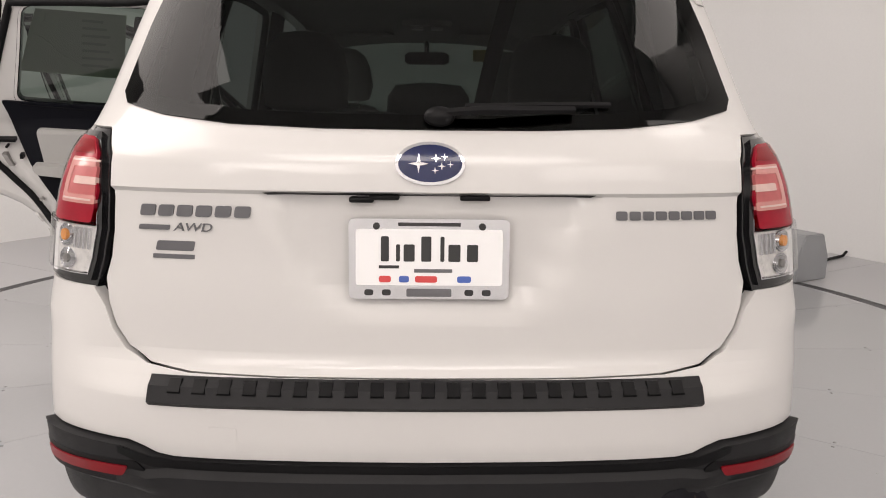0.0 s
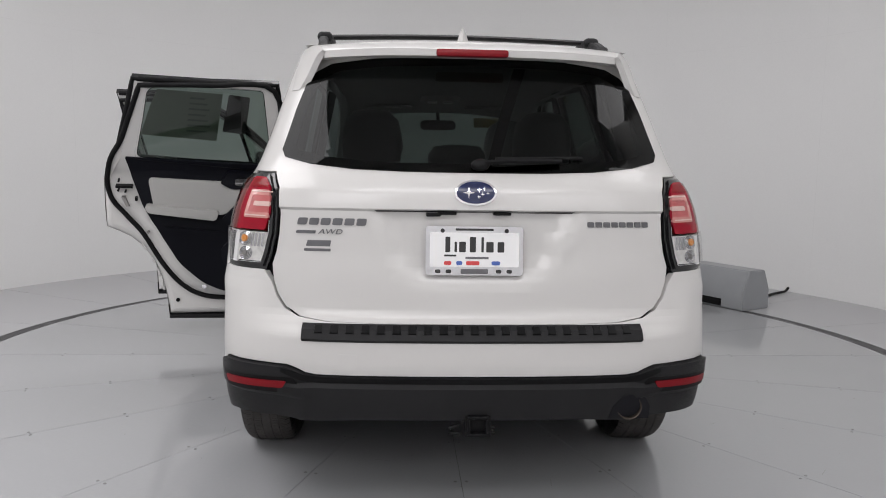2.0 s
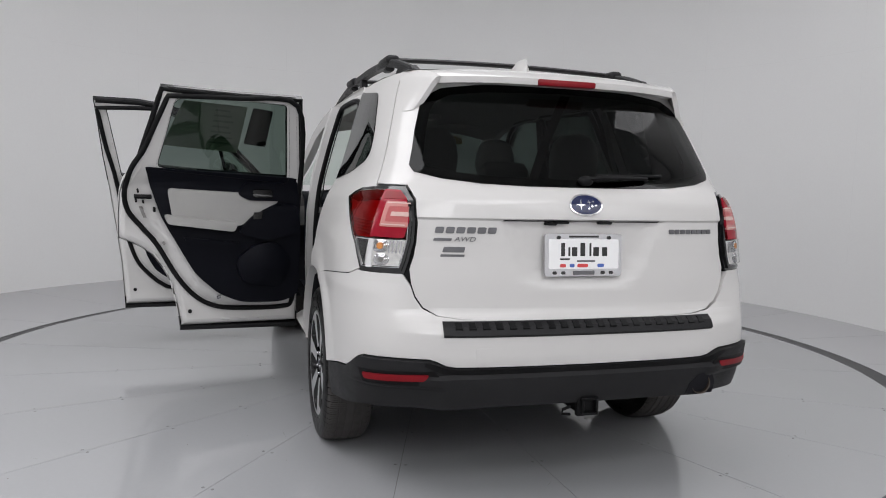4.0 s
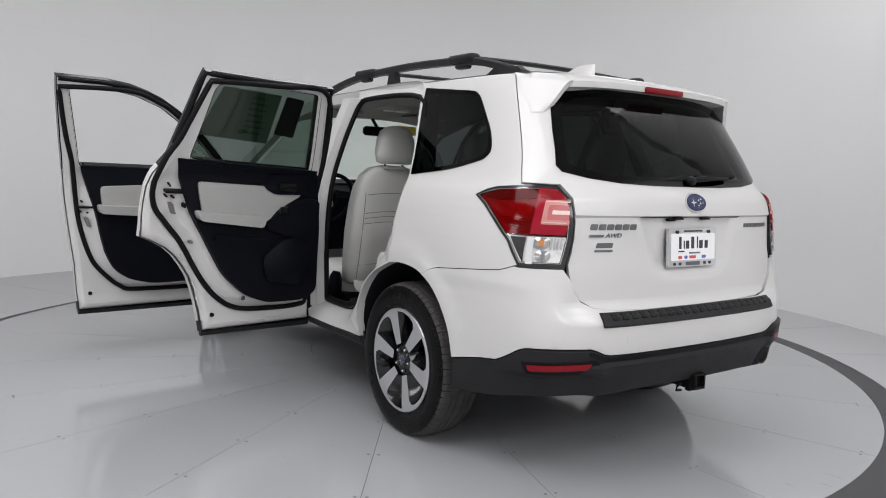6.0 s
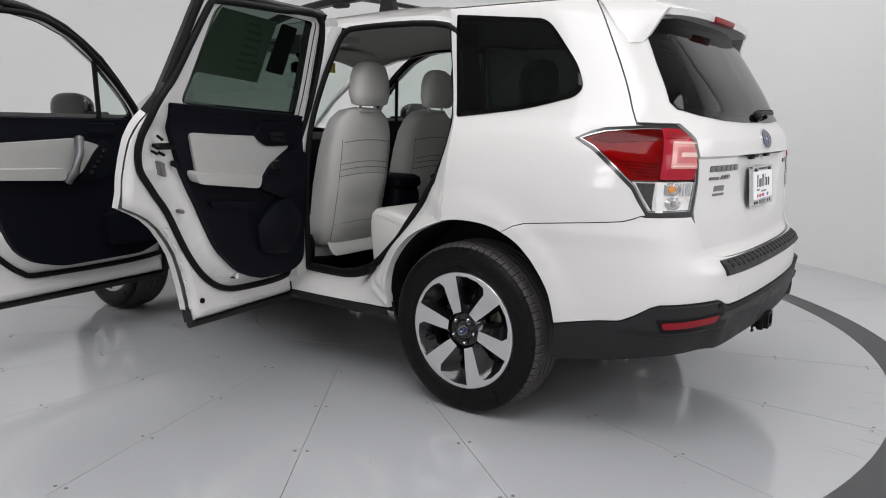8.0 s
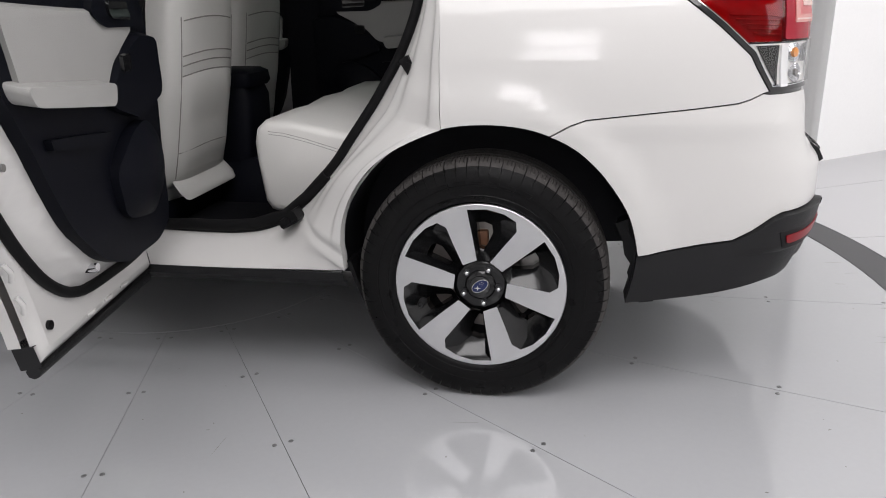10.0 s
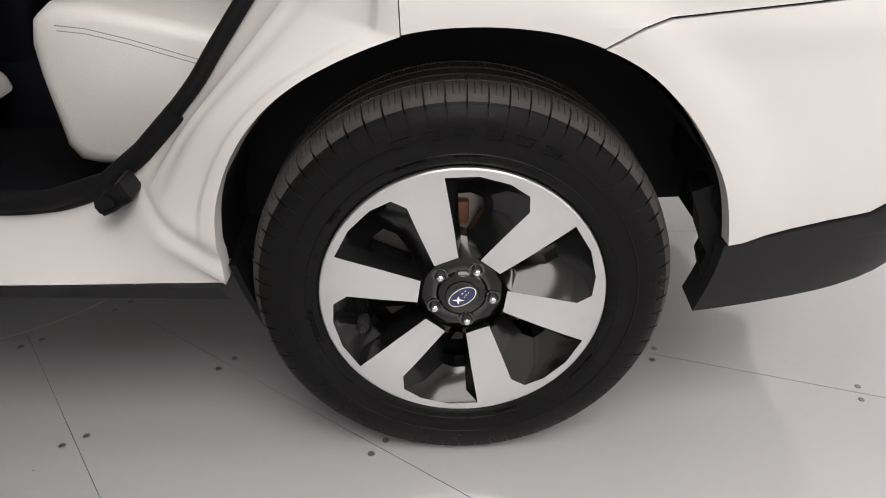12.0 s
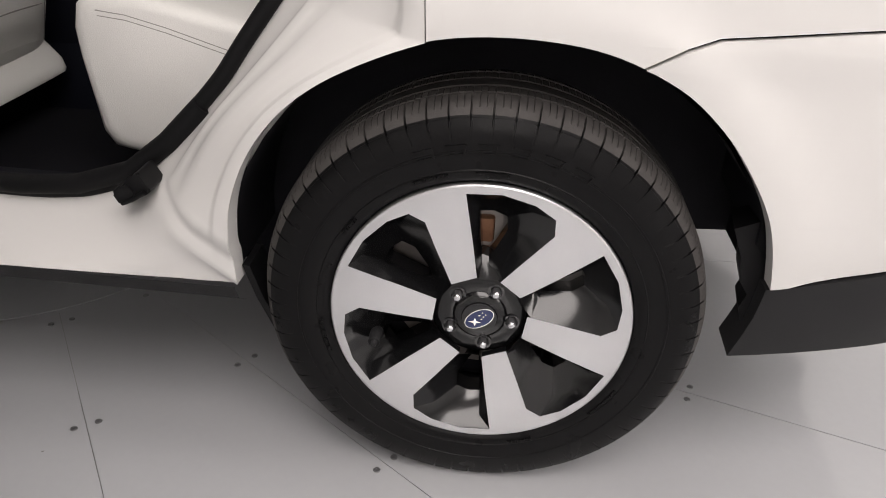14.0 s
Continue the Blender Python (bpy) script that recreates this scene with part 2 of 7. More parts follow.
def hermite(tab):
    """A smooth curve through a table of (x, y) that does not overshoot."""
    xs, ys = [a for a, _ in tab], [b for _, b in tab]
    n = len(xs)
    d = [(ys[i + 1] - ys[i]) / (xs[i + 1] - xs[i]) for i in range(n - 1)]
    m = [d[0]] + [0 if d[i - 1] * d[i] <= 0 else 2 * d[i - 1] * d[i] / (d[i - 1] + d[i]) for i in range(1, n - 1)] + [d[-1]]

    def f(v):
        if v <= xs[0]:
            return ys[0]
        if v >= xs[-1]:
            return ys[-1]
        i = max(k for k in range(n - 1) if xs[k] <= v)
        h = xs[i + 1] - xs[i]
        t = (v - xs[i]) / h
        return (1 + 2 * t) * (1 - t) ** 2 * ys[i] + t * (1 - t) ** 2 * h * m[i] + t * t * (3 - 2 * t) * ys[i + 1] + t * t * (t - 1) * h * m[i + 1]

    return f


# The car's skin: s runs along its plan outline from the middle of the tail, round the corner and up the side; z is the height.
HALF = hermite([(0.18, 0.85), (0.3, 0.878), (0.42, 0.896), (0.55, 0.9), (0.7, 0.9), (0.85, 0.896), (0.95, 0.886), (1.05, 0.863), (1.13, 0.832),
                (1.2, 0.79), (1.3, 0.752), (1.45, 0.706), (1.6, 0.657), (1.66, 0.62), (1.7, 0.56)])
TAIL = hermite([(0.18, 0.16), (0.26, 0.11), (0.33, 0.07), (0.42, 0.03), (0.5, 0.012), (0.58, 0), (0.655, 0.002), (0.70, 0.03), (0.74, 0.055), (0.85, 0.06),
                (0.95, 0.066), (1.05, 0.066), (1.125, 0.075), (1.18, 0.105), (1.22, 0.135), (1.3, 0.175), (1.4, 0.235), (1.5, 0.30), (1.6, 0.37), (1.66, 0.43), (1.7, 0.5)])
CORNER = hermite([(0.18, 0.16), (0.26, 0.11), (0.33, 0.07), (0.42, 0.03), (0.5, 0.012), (0.58, 0.002), (0.66, 0.010), (0.74, 0.028), (0.85, 0.054), (0.95, 0.066), (1.05, 0.066),
                  (1.125, 0.075), (1.18, 0.105), (1.22, 0.135), (1.3, 0.175), (1.4, 0.235), (1.5, 0.30), (1.6, 0.37), (1.66, 0.43), (1.7, 0.5)])
PLAN = [(0, 0), (0.2, 0.003), (0.4, 0.013), (0.5, 0.024), (0.6, 0.044), (0.68, 0.073), (0.74, 0.104), (0.785, 0.14), (0.82, 0.187), (0.85, 0.26), (0.873, 0.37),
        (0.887, 0.5), (0.894, 0.7), (0.895, 0.95), (0.895, 1.5), (0.893, 2.2), (0.885, 2.9), (0.873, 3.4), (0.86, 3.9), (0.8, 4.22), (0.65, 4.45), (0.4, 4.56), (0, 4.6)]
RUN = [0]
for p, q in zip(PLAN, PLAN[1:]):
    RUN.append(RUN[-1] + math.hypot(q[0] - p[0], q[1] - p[1]))
PLAN_X = hermite([(s, p[0]) for s, p in zip(RUN, PLAN)])
PLAN_Y = hermite([(s, p[1]) for s, p in zip(RUN, PLAN)])


def skin(s, z, out=0.0):
    """The place on the car's skin; s below 0 is the car's left. out: metres off the skin."""
    def at(s, z):
        px, py = PLAN_X(abs(s)), PLAN_Y(abs(s))
        w = min(1, max(0, (px - 0.60) / 0.16))
        w = w * w * (3 - 2 * w)
        return Vector((px * HALF(z) / 0.895, py + (TAIL(z) * (1 - w) + CORNER(z) * w) * max(0, 1 - py / 1.3), z))
    a = abs(s)
    p = at(a, z)
    if out:
        e = 0.004
        n = (at(a + e, z) - at(max(a - e, 0), z)).cross(at(a, z + e) - at(a, z - e)).normalized()
        p = p + n * -out if n.y > 0 and a < 0.3 or n.x < 0 and a >= 0.3 else p + n * out
    return Vector((p.x if s >= 0 else -p.x, p.y, p.z))


def run_at(y):
    """s at which the side passes y."""
    return next(s for s in (k * 0.002 for k in range(3000)) if PLAN_Y(s) >= y)


def cut_grid(loops, step_s, step_z, extra_s=(), extra_z=()):
    """A flat sheet inside the first loop and outside the others, cut along a grid."""
    from mathutils.geometry import tessellate_polygon
    bm = bmesh.new()
    flat = [v for loop in loops for v in loop]
    verts = [bm.verts.new((a, b, 0)) for a, b in flat]
    for tri in tessellate_polygon([[Vector((a, b, 0)) for a, b in loop] for loop in loops]):
        try:
            bm.faces.new([verts[i] for i in tri])
        except ValueError:
            pass
    lo = [min(v[k] for v in flat) for k in (0, 1)]
    hi = [max(v[k] for v in flat) for k in (0, 1)]
    for k, step, extra in ((0, step_s, extra_s), (1, step_z, extra_z)):
        cuts = [j * step for j in range(math.ceil(lo[k] / step), math.floor(hi[k] / step) + 1)] + list(extra)
        for c in cuts:
            if lo[k] < c < hi[k]:
                co, no = [0, 0, 0], [0, 0, 0]
                co[k], no[k] = c, 1
                bmesh.ops.bisect_plane(bm, geom=bm.verts[:] + bm.edges[:] + bm.faces[:], dist=1e-5, plane_co=co, plane_no=no)
    bmesh.ops.dissolve_degenerate(bm, dist=1e-5, edges=bm.edges[:])
    return bm


def panel(loops, out=0.0, depth=0.02, step=0.05, shape=None, extra_s=(), extra_z=(), place=None):
    """A body panel: a sheet in (s, z) laid on the skin, its edges turned inwards by depth. shape(s, z): metres off the skin."""
    if not isinstance(loops[0][0], (tuple, list)):
        loops = [loops]
    bm = cut_grid(loops, step, step, extra_s, extra_z)
    rim = [e for e in bm.edges if len(e.link_faces) == 1]
    where = place or skin
    low = {}
    for v in bm.verts:
        s, z = v.co.x, v.co.y
        o = out + (shape(s, z) if shape else 0)
        low[v] = where(s, z, o - depth) if depth else None
        v.co = where(s, z, o)
    if depth:
        inner = {}
        for e in rim:
            for v in e.verts:
                if v not in inner:
                    inner[v] = bm.verts.new(low[v])
        for e in rim:
            a, b = e.verts
            e.smooth = False
            bm.faces.new((a, b, inner[b], inner[a]))
    return bm


def both(loop):
    """A half outline from the middle outwards, made whole by mirroring."""
    return list(loop) + [(-a, b) for a, b in reversed(loop) if a > 1e-6]


def mirrored(loop, side):
    return [(side * a, b) for a, b in loop]


def revolve(profile, steps, axis_x=True, bm=None):
    """Turns a profile of (along, radius) round the x axis."""
    bm = bm or bmesh.new()
    rings = [[bm.verts.new((a, r * math.cos(k * math.tau / steps), r * math.sin(k * math.tau / steps))) for a, r in profile] for k in range(steps)]
    for k in range(steps):
        for i in range(len(profile) - 1):
            bm.faces.new((rings[k][i], rings[k][i + 1], rings[(k + 1) % steps][i + 1], rings[(k + 1) % steps][i]))
    return bm


def inset(loop, d):
    """A closed outline drawn inwards by d."""
    n = len(loop)
    area = sum(loop[i][0] * loop[(i + 1) % n][1] - loop[(i + 1) % n][0] * loop[i][1] for i in range(n))
    sg = 1 if area > 0 else -1
    out = []
    for i in range(n):
        p0, p, p1 = (Vector(loop[(i + k) % n]) for k in (-1, 0, 1))
        a, b = (p - p0).normalized(), (p1 - p).normalized()
        na, nb = Vector((-a.y, a.x)) * sg, Vector((-b.y, b.x)) * sg
        m = (na + nb)
        m = m / max(0.5, m.length_squared / 2) if m.length > 1e-4 else na
        q = p + m * d
        out.append((q.x, q.y))
    return out

# ---------------------------------------------------------------- studio
HUB_X, HUB_Y = 0.0, 2.32          # middle of the turntable plates
RIM_MID = Vector((0.04, 2.45, 0))  # middle of the rim and of the round room
EDGE_MID = Vector((0.04, 2.372, 0))  # middle of the rim's outer edge: the rim is widest behind the car
WALL_MID = Vector((-0.1, 2.65, 0))   # middle of the bowed wall
RING_IN, RING_OUT, WALL_R, WALL_H, HALL_R = 2.93, 3.02, 4.25, 4.4, 8.0


def ring_sheet(r0, r1, a0, a1, z, steps, thick=0.0, bm=None, mid=None):
    """A flat ring sector round the turntable's middle; angles in degrees from the tail towards the car's left."""
    bm = bm or bmesh.new()
    rows = []
    for k in range(steps + 1):
        a = radians(a0 + (a1 - a0) * k / steps)
        d = Vector((-math.sin(a), -math.cos(a), 0))
        rows.append([Vector((*(mid or Vector((HUB_X, HUB_Y)))[:2], z)) + d * r for r in (r0, r1)])
    top = [[bm.verts.new(p) for p in row] for row in rows]
    for a, b in zip(top, top[1:]):
        bm.faces.new((a[0], a[1], b[1], b[0]))
    if thick:
        bot = [[bm.verts.new(p - Vector((0, 0, thick))) for p in row] for row in rows]
        for k in range(steps):
            for i in (0, 1):
                bm.faces.new((top[k][i], top[k + 1][i], bot[k + 1][i], bot[k][i]))
        for k in (0, steps):
            bm.faces.new((top[k][0], top[k][1], bot[k][1], bot[k][0]))
    return bm


ground = part("ground", ring_sheet(0.0001, 30, 0, 360, -0.012, 96), SEAM, None)
tagged(ground, "dark sub-floor under the turntable plates", "floor", kind="structure")

outer = thing("floor", "pale grey coated studio floor round the turntable", "floor", kind="structure")
turntable = thing("turntable", "round grey metal turntable with radial joints and a dark rim", "turntable", kind="structure")
bm = bmesh.new()
rows = []
for k in range(160):
    d = Vector((-math.sin(k * math.tau / 160), -math.cos(k * math.tau / 160), 0))
    rows.append([bm.verts.new(mid + d * r + Vector((0, 0, z))) for mid, r, z in ((RIM_MID, RING_IN, -0.01), (RIM_MID, RING_IN, 0.001), (RIM_MID, RING_IN + 0.002, 0.002), (EDGE_MID, RING_OUT + 0.01, 0.002))])
for k in range(160):
    for i in range(3):
        bm.faces.new((rows[k][i], rows[k][i + 1], rows[(k + 1) % 160][i + 1], rows[(k + 1) % 160][i]))
part("rim", bm, RING, turntable, "flat dark grey rim ring, wider behind the car", smooth=20)
part("centre_plate", ring_sheet(0.0001, 0.629, 0, 360, 0, 72, 0.01), FLOORPAINT, turntable)


def wall_strip(r, z0, z1, a0, a1, steps, thick):
    bm = bmesh.new()
    rows = []
    for k in range(steps + 1):
        a = radians(a0 + (a1 - a0) * k / steps)
        d = Vector((-math.sin(a), -math.cos(a), 0))
        rows.append([bm.verts.new(WALL_MID + Vector((0, 0, z)) + d * rr) for rr, z in ((r, z0), (r, z1), (r + thick, z1), (r + thick, z0))])
    for a, b in zip(rows, rows[1:]):
        for i in range(4):
            bm.faces.new((a[i], a[(i + 1) % 4], b[(i + 1) % 4], b[i]))
    return bm


A_LEFT, A_RIGHT = 100, 322        # the bowed wall runs from the car's left round the nose to its right
wall = part("wall_round", wall_strip(WALL_R, 0.0, WALL_H, A_LEFT, A_RIGHT, 120, 0.12), WALLPAINT, None, smooth=50)
tagged(wall, "smooth curved white studio wall with faint panel joints", "wall", kind="structure")
hall = part("wall_hall", wall_strip(HALL_R, 0.0, WALL_H, A_RIGHT, A_LEFT + 360, 90, 0.12), WALLPAINT, None, smooth=50)
tagged(hall, "plain white wall closing the hall", "wall", kind="structure")
for k, a in ((1, A_LEFT), (2, A_RIGHT)):
    d = Vector((-math.sin(radians(a)), -math.cos(radians(a)), 0))
    n = Vector((d.y, -d.x, 0)) * 0.06
    bm = bmesh.new()
    base = WALL_MID
    lo = [bm.verts.new(base + d * r + n * q) for r, q in ((WALL_R + 0.13, -1), (HALL_R - 0.01, -1), (HALL_R - 0.01, 1), (WALL_R + 0.13, 1))]
    hi = [bm.verts.new(v.co + Vector((0, 0, WALL_H))) for v in lo]
    for i in range(4):
        bm.faces.new((lo[i], lo[(i + 1) % 4], hi[(i + 1) % 4], hi[i]))
    tagged(part("wall_return", bm, WALLPAINT, None), "plain white return wall of the hall", "wall", kind="structure")
ceiling = part("ceiling", ring_sheet(0.0001, HALL_R + 0.6, 0, 360, WALL_H, 96), WALLPAINT, None)
tagged(ceiling, "white studio ceiling above the turntable", "ceiling", kind="structure")
for a in (128, 151, 174, 197, 220, 243, 266, 289):
    part("panel_joint", wall_strip(WALL_R - 0.0012, 0.0, WALL_H, a, a + 0.045, 1, 0.003), WALLJOINT, wall)
part("panel_joint", wall_strip(WALL_R - 0.0012, 2.44, 2.444, A_LEFT, A_RIGHT, 120, 0.003), WALLJOINT, wall)

# ---------------------------------------------------------------- the car
car = thing("car", "white pearl estate car with black cladding, both near-side doors open", "car")


def arch(cy, cz, r, a0, a1, steps, side=1):
    """Points of a wheel arch in (s, z), from angle a0 to a1 (0: tailwards, 90: up)."""
    return [(run_at(cy - r * math.cos(radians(a0 + (a1 - a0) * k / steps))), cz + r * math.sin(radians(a0 + (a1 - a0) * k / steps))) for k in range(steps + 1)]


REAR_ARCH = [(1.224, 0.458), (1.241, 0.512), (1.260, 0.560), (1.284, 0.606), (1.312, 0.650), (1.346, 0.694), (1.394, 0.738), (1.456, 0.77),
             (1.52, 0.789), (1.6, 0.797), (1.68, 0.795), (1.744, 0.785), (1.79, 0.769), (1.84, 0.748), (1.89, 0.722), (1.935, 0.69), (1.972, 0.652), (2.003, 0.607), (2.025, 0.559), (2.039, 0.51), (2.045, 0.451), (2.045, 0.40), (2.04, 0.36)]


def smooth_line(pts, per):
    """A flat line through points, rounded between them."""
    out, n = [], len(pts)
    for i in range(n - 1):
        p0, p1, p2, p3 = (Vector(pts[k]) for k in (max(i - 1, 0), i, i + 1, min(i + 2, n - 1)))
        for k in range(per):
            t = k / per
            q = 0.5 * ((2 * p1) + (p2 - p0) * t + (2 * p0 - 5 * p1 + 4 * p2 - p3) * t * t + (3 * p1 - p0 - 3 * p2 + p3) * t ** 3)
            out.append((q.x, q.y))
    return out + [tuple(pts[-1])]


ARCH_EDGE = smooth_line(REAR_ARCH, 4)
SEAM_LINE = [(1.456, 0.77), (1.40, 0.798), (1.357, 0.811), (1.2, 0.827), (1.08, 0.838), (0.969, 0.849), (0.935, 0.858), (0.90, 0.871)]
LAMP = [(0.882, 0.874), (0.935, 0.962), (1.02, 1.032), (1.1, 1.092), (1.172, 1.131), (1.11, 1.156), (1.05, 1.169), (0.9, 1.179), (0.778, 1.177), (0.722, 1.127), (0.692, 1.05), (0.683, 0.985), (0.692, 0.92), (0.705, 0.876)]
QGLASS = rounded([(1.823, 1.614, 0.01), (1.225, 1.572, 0.06), (1.122, 1.397, 0.05), (1.116, 1.31, 0.05), (1.165, 1.275, 0.03), (1.393, 1.229, 0.1), (1.745, 1.196, 0.01)], 0.03)
SHOULDER = 1.645


def flare(s, z):
    """The lip that swells round the wheel arch."""
    y = PLAN_Y(abs(s))
    d = math.hypot(y - 0.95, z - 0.40)
    t = min(1, max(0, (0.505 - d) / 0.05))
    return 0.013 * t * t * (3 - 2 * t) if y < 1.9 else 0


for side in (-1, 1):
    front = 1.744
    quarter = ([(front, 0.785)] + [p for p in reversed(ARCH_EDGE[28:44])] + SEAM_LINE[1:] + LAMP[0:8] + [(0.93, 1.183), (0.934, 1.4), (0.94, SHOULDER)] +
               [(1.3, SHOULDER), (1.897, SHOULDER), (1.865, 1.60), (1.812, 1.40), (1.78, 1.26), (1.752, 1.15), (front, 1.05), (front, 0.95)])
    hole = [(1.47 + (s - 1.47) * 0.965, 1.41 + (z - 1.41) * 0.95) for s, z in QGLASS]
    part("quarter_panel", panel([mirrored(inset(quarter, 0.0018), side), mirrored(hole, side)], shape=flare, depth=0.03, step=0.04), PAINT, car)
    part("quarter_window", panel(mirrored(QGLASS, side), out=0.004, depth=0.006, step=0.08), PRIVACY, car, "dark tinted quarter window")
    inner_loop = [(1.47 + (s - 1.47) * 0.93, 1.41 + (z - 1.41) * 0.9) for s, z in QGLASS]
    part("window_border", panel([mirrored(QGLASS, side), mirrored(inner_loop, side)], out=0.0015, depth=0.004, step=0.08), GLOSSBLACK, car, "black ceramic window border")

BUMP_BOTTOM = [(0, 0.535), (0.4, 0.536), (0.51, 0.537), (0.545, 0.543), (0.575, 0.557), (0.605, 0.567), (0.75, 0.568), (0.86, 0.566), (0.89, 0.555), (0.94, 0.522), (0.985, 0.499), (1.06, 0.49), (1.224, 0.458)]
GATE_LOW = [(0, 0.705), (0.3, 0.706), (0.48, 0.71), (0.57, 0.722), (0.62, 0.745), (0.65, 0.785), (0.668, 0.83), (0.69, 0.876)]
bumper = BUMP_BOTTOM + ARCH_EDGE[2:29] + SEAM_LINE[1:] + [(0.882, 0.868), (0.70, 0.868)] + [(s + 0.001, z - 0.0015) for s, z in reversed(GATE_LOW)][1:]
bumper_loop = bumper[:-1] + [(0, 0.7035)] + [(-a, b) for a, b in reversed(bumper[:-1]) if a > 1e-6]


def bumper_shape(s, z):
    a = abs(s)
    crease = 0.005 * math.exp(-((z - 0.80) / 0.035) ** 2) * min(1, max(0, (a - 0.72) / 0.15))
    return flare(s, z) + crease


part("bumper_cover", panel(inset(bumper_loop, 0.0018), shape=bumper_shape, depth=0.03, step=0.04), PAINT, car)
CLAD_LOW = [(1.212, 0.317), (1.1, 0.332), (0.98, 0.349), (0.84, 0.375), (0.7, 0.38), (0.51, 0.384), (0.36, 0.392), (0, 0.392)]
clad = [(s, z - 0.004) for s, z in BUMP_BOTTOM] + CLAD_LOW
clad_loop = clad[:-1] + [(0, 0.392)] + [(-a, b) for a, b in reversed(clad[:-1]) if a > 1e-6]


def clad_shape(s, z):
    a = abs(s)
    lip = 0.016 * min(1, max(0, (0.512 - z) / 0.012)) * min(1, max(0, (0.62 - a) / 0.06))
    pod = 0.014 * min(1, max(0, (a - 0.52) / 0.06)) * min(1, max(0, (0.99 - a) / 0.12)) * min(1, max(0, (z - 0.455) / 0.02))
    return 0.004 + lip + pod


part("lower_cladding", panel(clad_loop, shape=clad_shape, depth=0.06, step=0.04, extra_z=(0.5, 0.512, 0.455, 0.475), extra_s=(0.54, -0.54, 0.6, -0.6)), CLAD, car, "grey-black plastic bumper cladding")

upper_band = [(0, 0.5295), (0.4, 0.5305), (0.51, 0.5315), (0.55, 0.541), (0.585, 0.556), (0.62, 0.562), (0.62, 0.548), (0.585, 0.535), (0.55, 0.518), (0.51, 0.513), (0, 0.512)]
part("cladding_band", panel(upper_band[:-1] + [(0, 0.512)] + [(-a, b) for a, b in reversed(upper_band[:-1]) if a > 1e-6], shape=lambda q, z: clad_shape(q, z) + 0.0022, depth=0.004, step=0.04), BLACK, car, "black band along the top of the cladding")

for side in (-1, 1):
    band = [(s, z + 0.02) for s, z in SEAM_LINE[1:]] + [(s, z - 0.02) for s, z in reversed(SEAM_LINE[1:])]
    part("seam_backing", panel(mirrored(band, side), out=-0.009, depth=0, step=0.06, shape=flare), BLACK, car)

# tail gate
GLASS_EDGE = [(0, 1.192), (0.25, 1.193), (0.45, 1.199), (0.62, 1.214), (0.745, 1.236), (0.772, 1.26), (0.772, 1.40), (0.762, 1.49), (0.73, 1.535), (0.66, 1.565), (0.45, 1.585), (0, 1.597)]


def gate_shape(s, z):
    a = abs(s)
    step = 0.010 * min(1, max(0, (1.074 - z) / 0.006)) * min(1, max(0, (0.70 - a) / 0.02))
    edge = 0.245 + (0.355 - 0.245) * (z - 0.88) / 0.193
    t = min(1, max(0, (edge - a) / 0.045)) * min(1, max(0, (1.074 - z) / 0.008)) * min(1, max(0, (z - 0.80) / 0.09))
    return -step - 0.026 * t * t * (3 - 2 * t)


gate_half = [(0, 0.707)] + [(s - 0.0012, z + 0.0018) for s, z in GATE_LOW[1:-1]] + [(0.676, 0.885), (0.664, 0.93), (0.661, 0.985), (0.670, 1.05), (0.702, 1.137), (0.758, 1.188), (0.926, 1.19), (0.929, 1.4), (0.934, 1.635), (0.5, 1.655), (0, 1.66)]
gate_loop = gate_half[:-1] + [(0, 1.66)] + [(-a, b) for a, b in reversed(gate_half[:-1]) if a > 1e-6]
glass_hole = [(s * 0.985, 1.4 + (z - 1.4) * 0.97) for s, z in GLASS_EDGE]
tailgate = part("tailgate", panel([gate_loop, both(glass_hole)], shape=gate_shape, depth=0.03, step=0.04, extra_z=(1.066, 1.074, 1.08), extra_s=(0.3, -0.3)), PAINT, car, "closed white tailgate")
part("rear_window", panel(both(GLASS_EDGE), out=0.004, depth=0.006, step=0.06), PRIVACY, tailgate, "dark tinted rear window")
glass_in = [(s * 0.93, 1.4 + (z - 1.4) * 0.86) for s, z in GLASS_EDGE]
part("window_border", panel([both(GLASS_EDGE), both(glass_in)], out=0.0015, depth=0.004, step=0.06), GLOSSBLACK, tailgate, "black ceramic window border")
back = [(0, 0.64), (0.55, 0.66), (0.72, 0.80), (0.95, 0.86), (1.0, 1.0), (1.12, 1.10), (0.9, 1.20), (0.90, 1.62), (0.78, 1.62), (0.78, 1.19), (0.64, 1.17), (0.6, 0.86), (0.52, 0.76), (0, 0.74)]
part("gate_surround", panel([p for p in back] + [(-a, b) for a, b in reversed(back) if a > 1e-6], out=-0.032, depth=0.0, step=0.06), BLACK, car)

# ------------------------------ roof
ROOF_Y0, ROOF_Y1 = 0.50, 2.95
ROOF_Z = hermite([(0.3, 1.650), (0.5, 1.668), (0.9, 1.695), (1.5, 1.708), (2.1, 1.70), (2.6, 1.665), (2.95, 1.60)])
ROOF_EDGE = hermite([(0.3, 1.63), (0.5, 1.645), (1.3, 1.648), (2.1, 1.645), (2.5, 1.612), (2.95, 1.51)])


def roof_point(u, y, up=0.0):
    ze = ROOF_EDGE(y)
    xe = skin(run_at(max(y, 0.3)), min(ze, SHOULDER)).x if y > 0.75 else skin(0.94 + max(0, (y - 0.57)) * 1.0, SHOULDER).x
    t = abs(u)
    return Vector((u * xe, y, ze + (ROOF_Z(y) - ze) * (1 - t ** 2.6) + up))


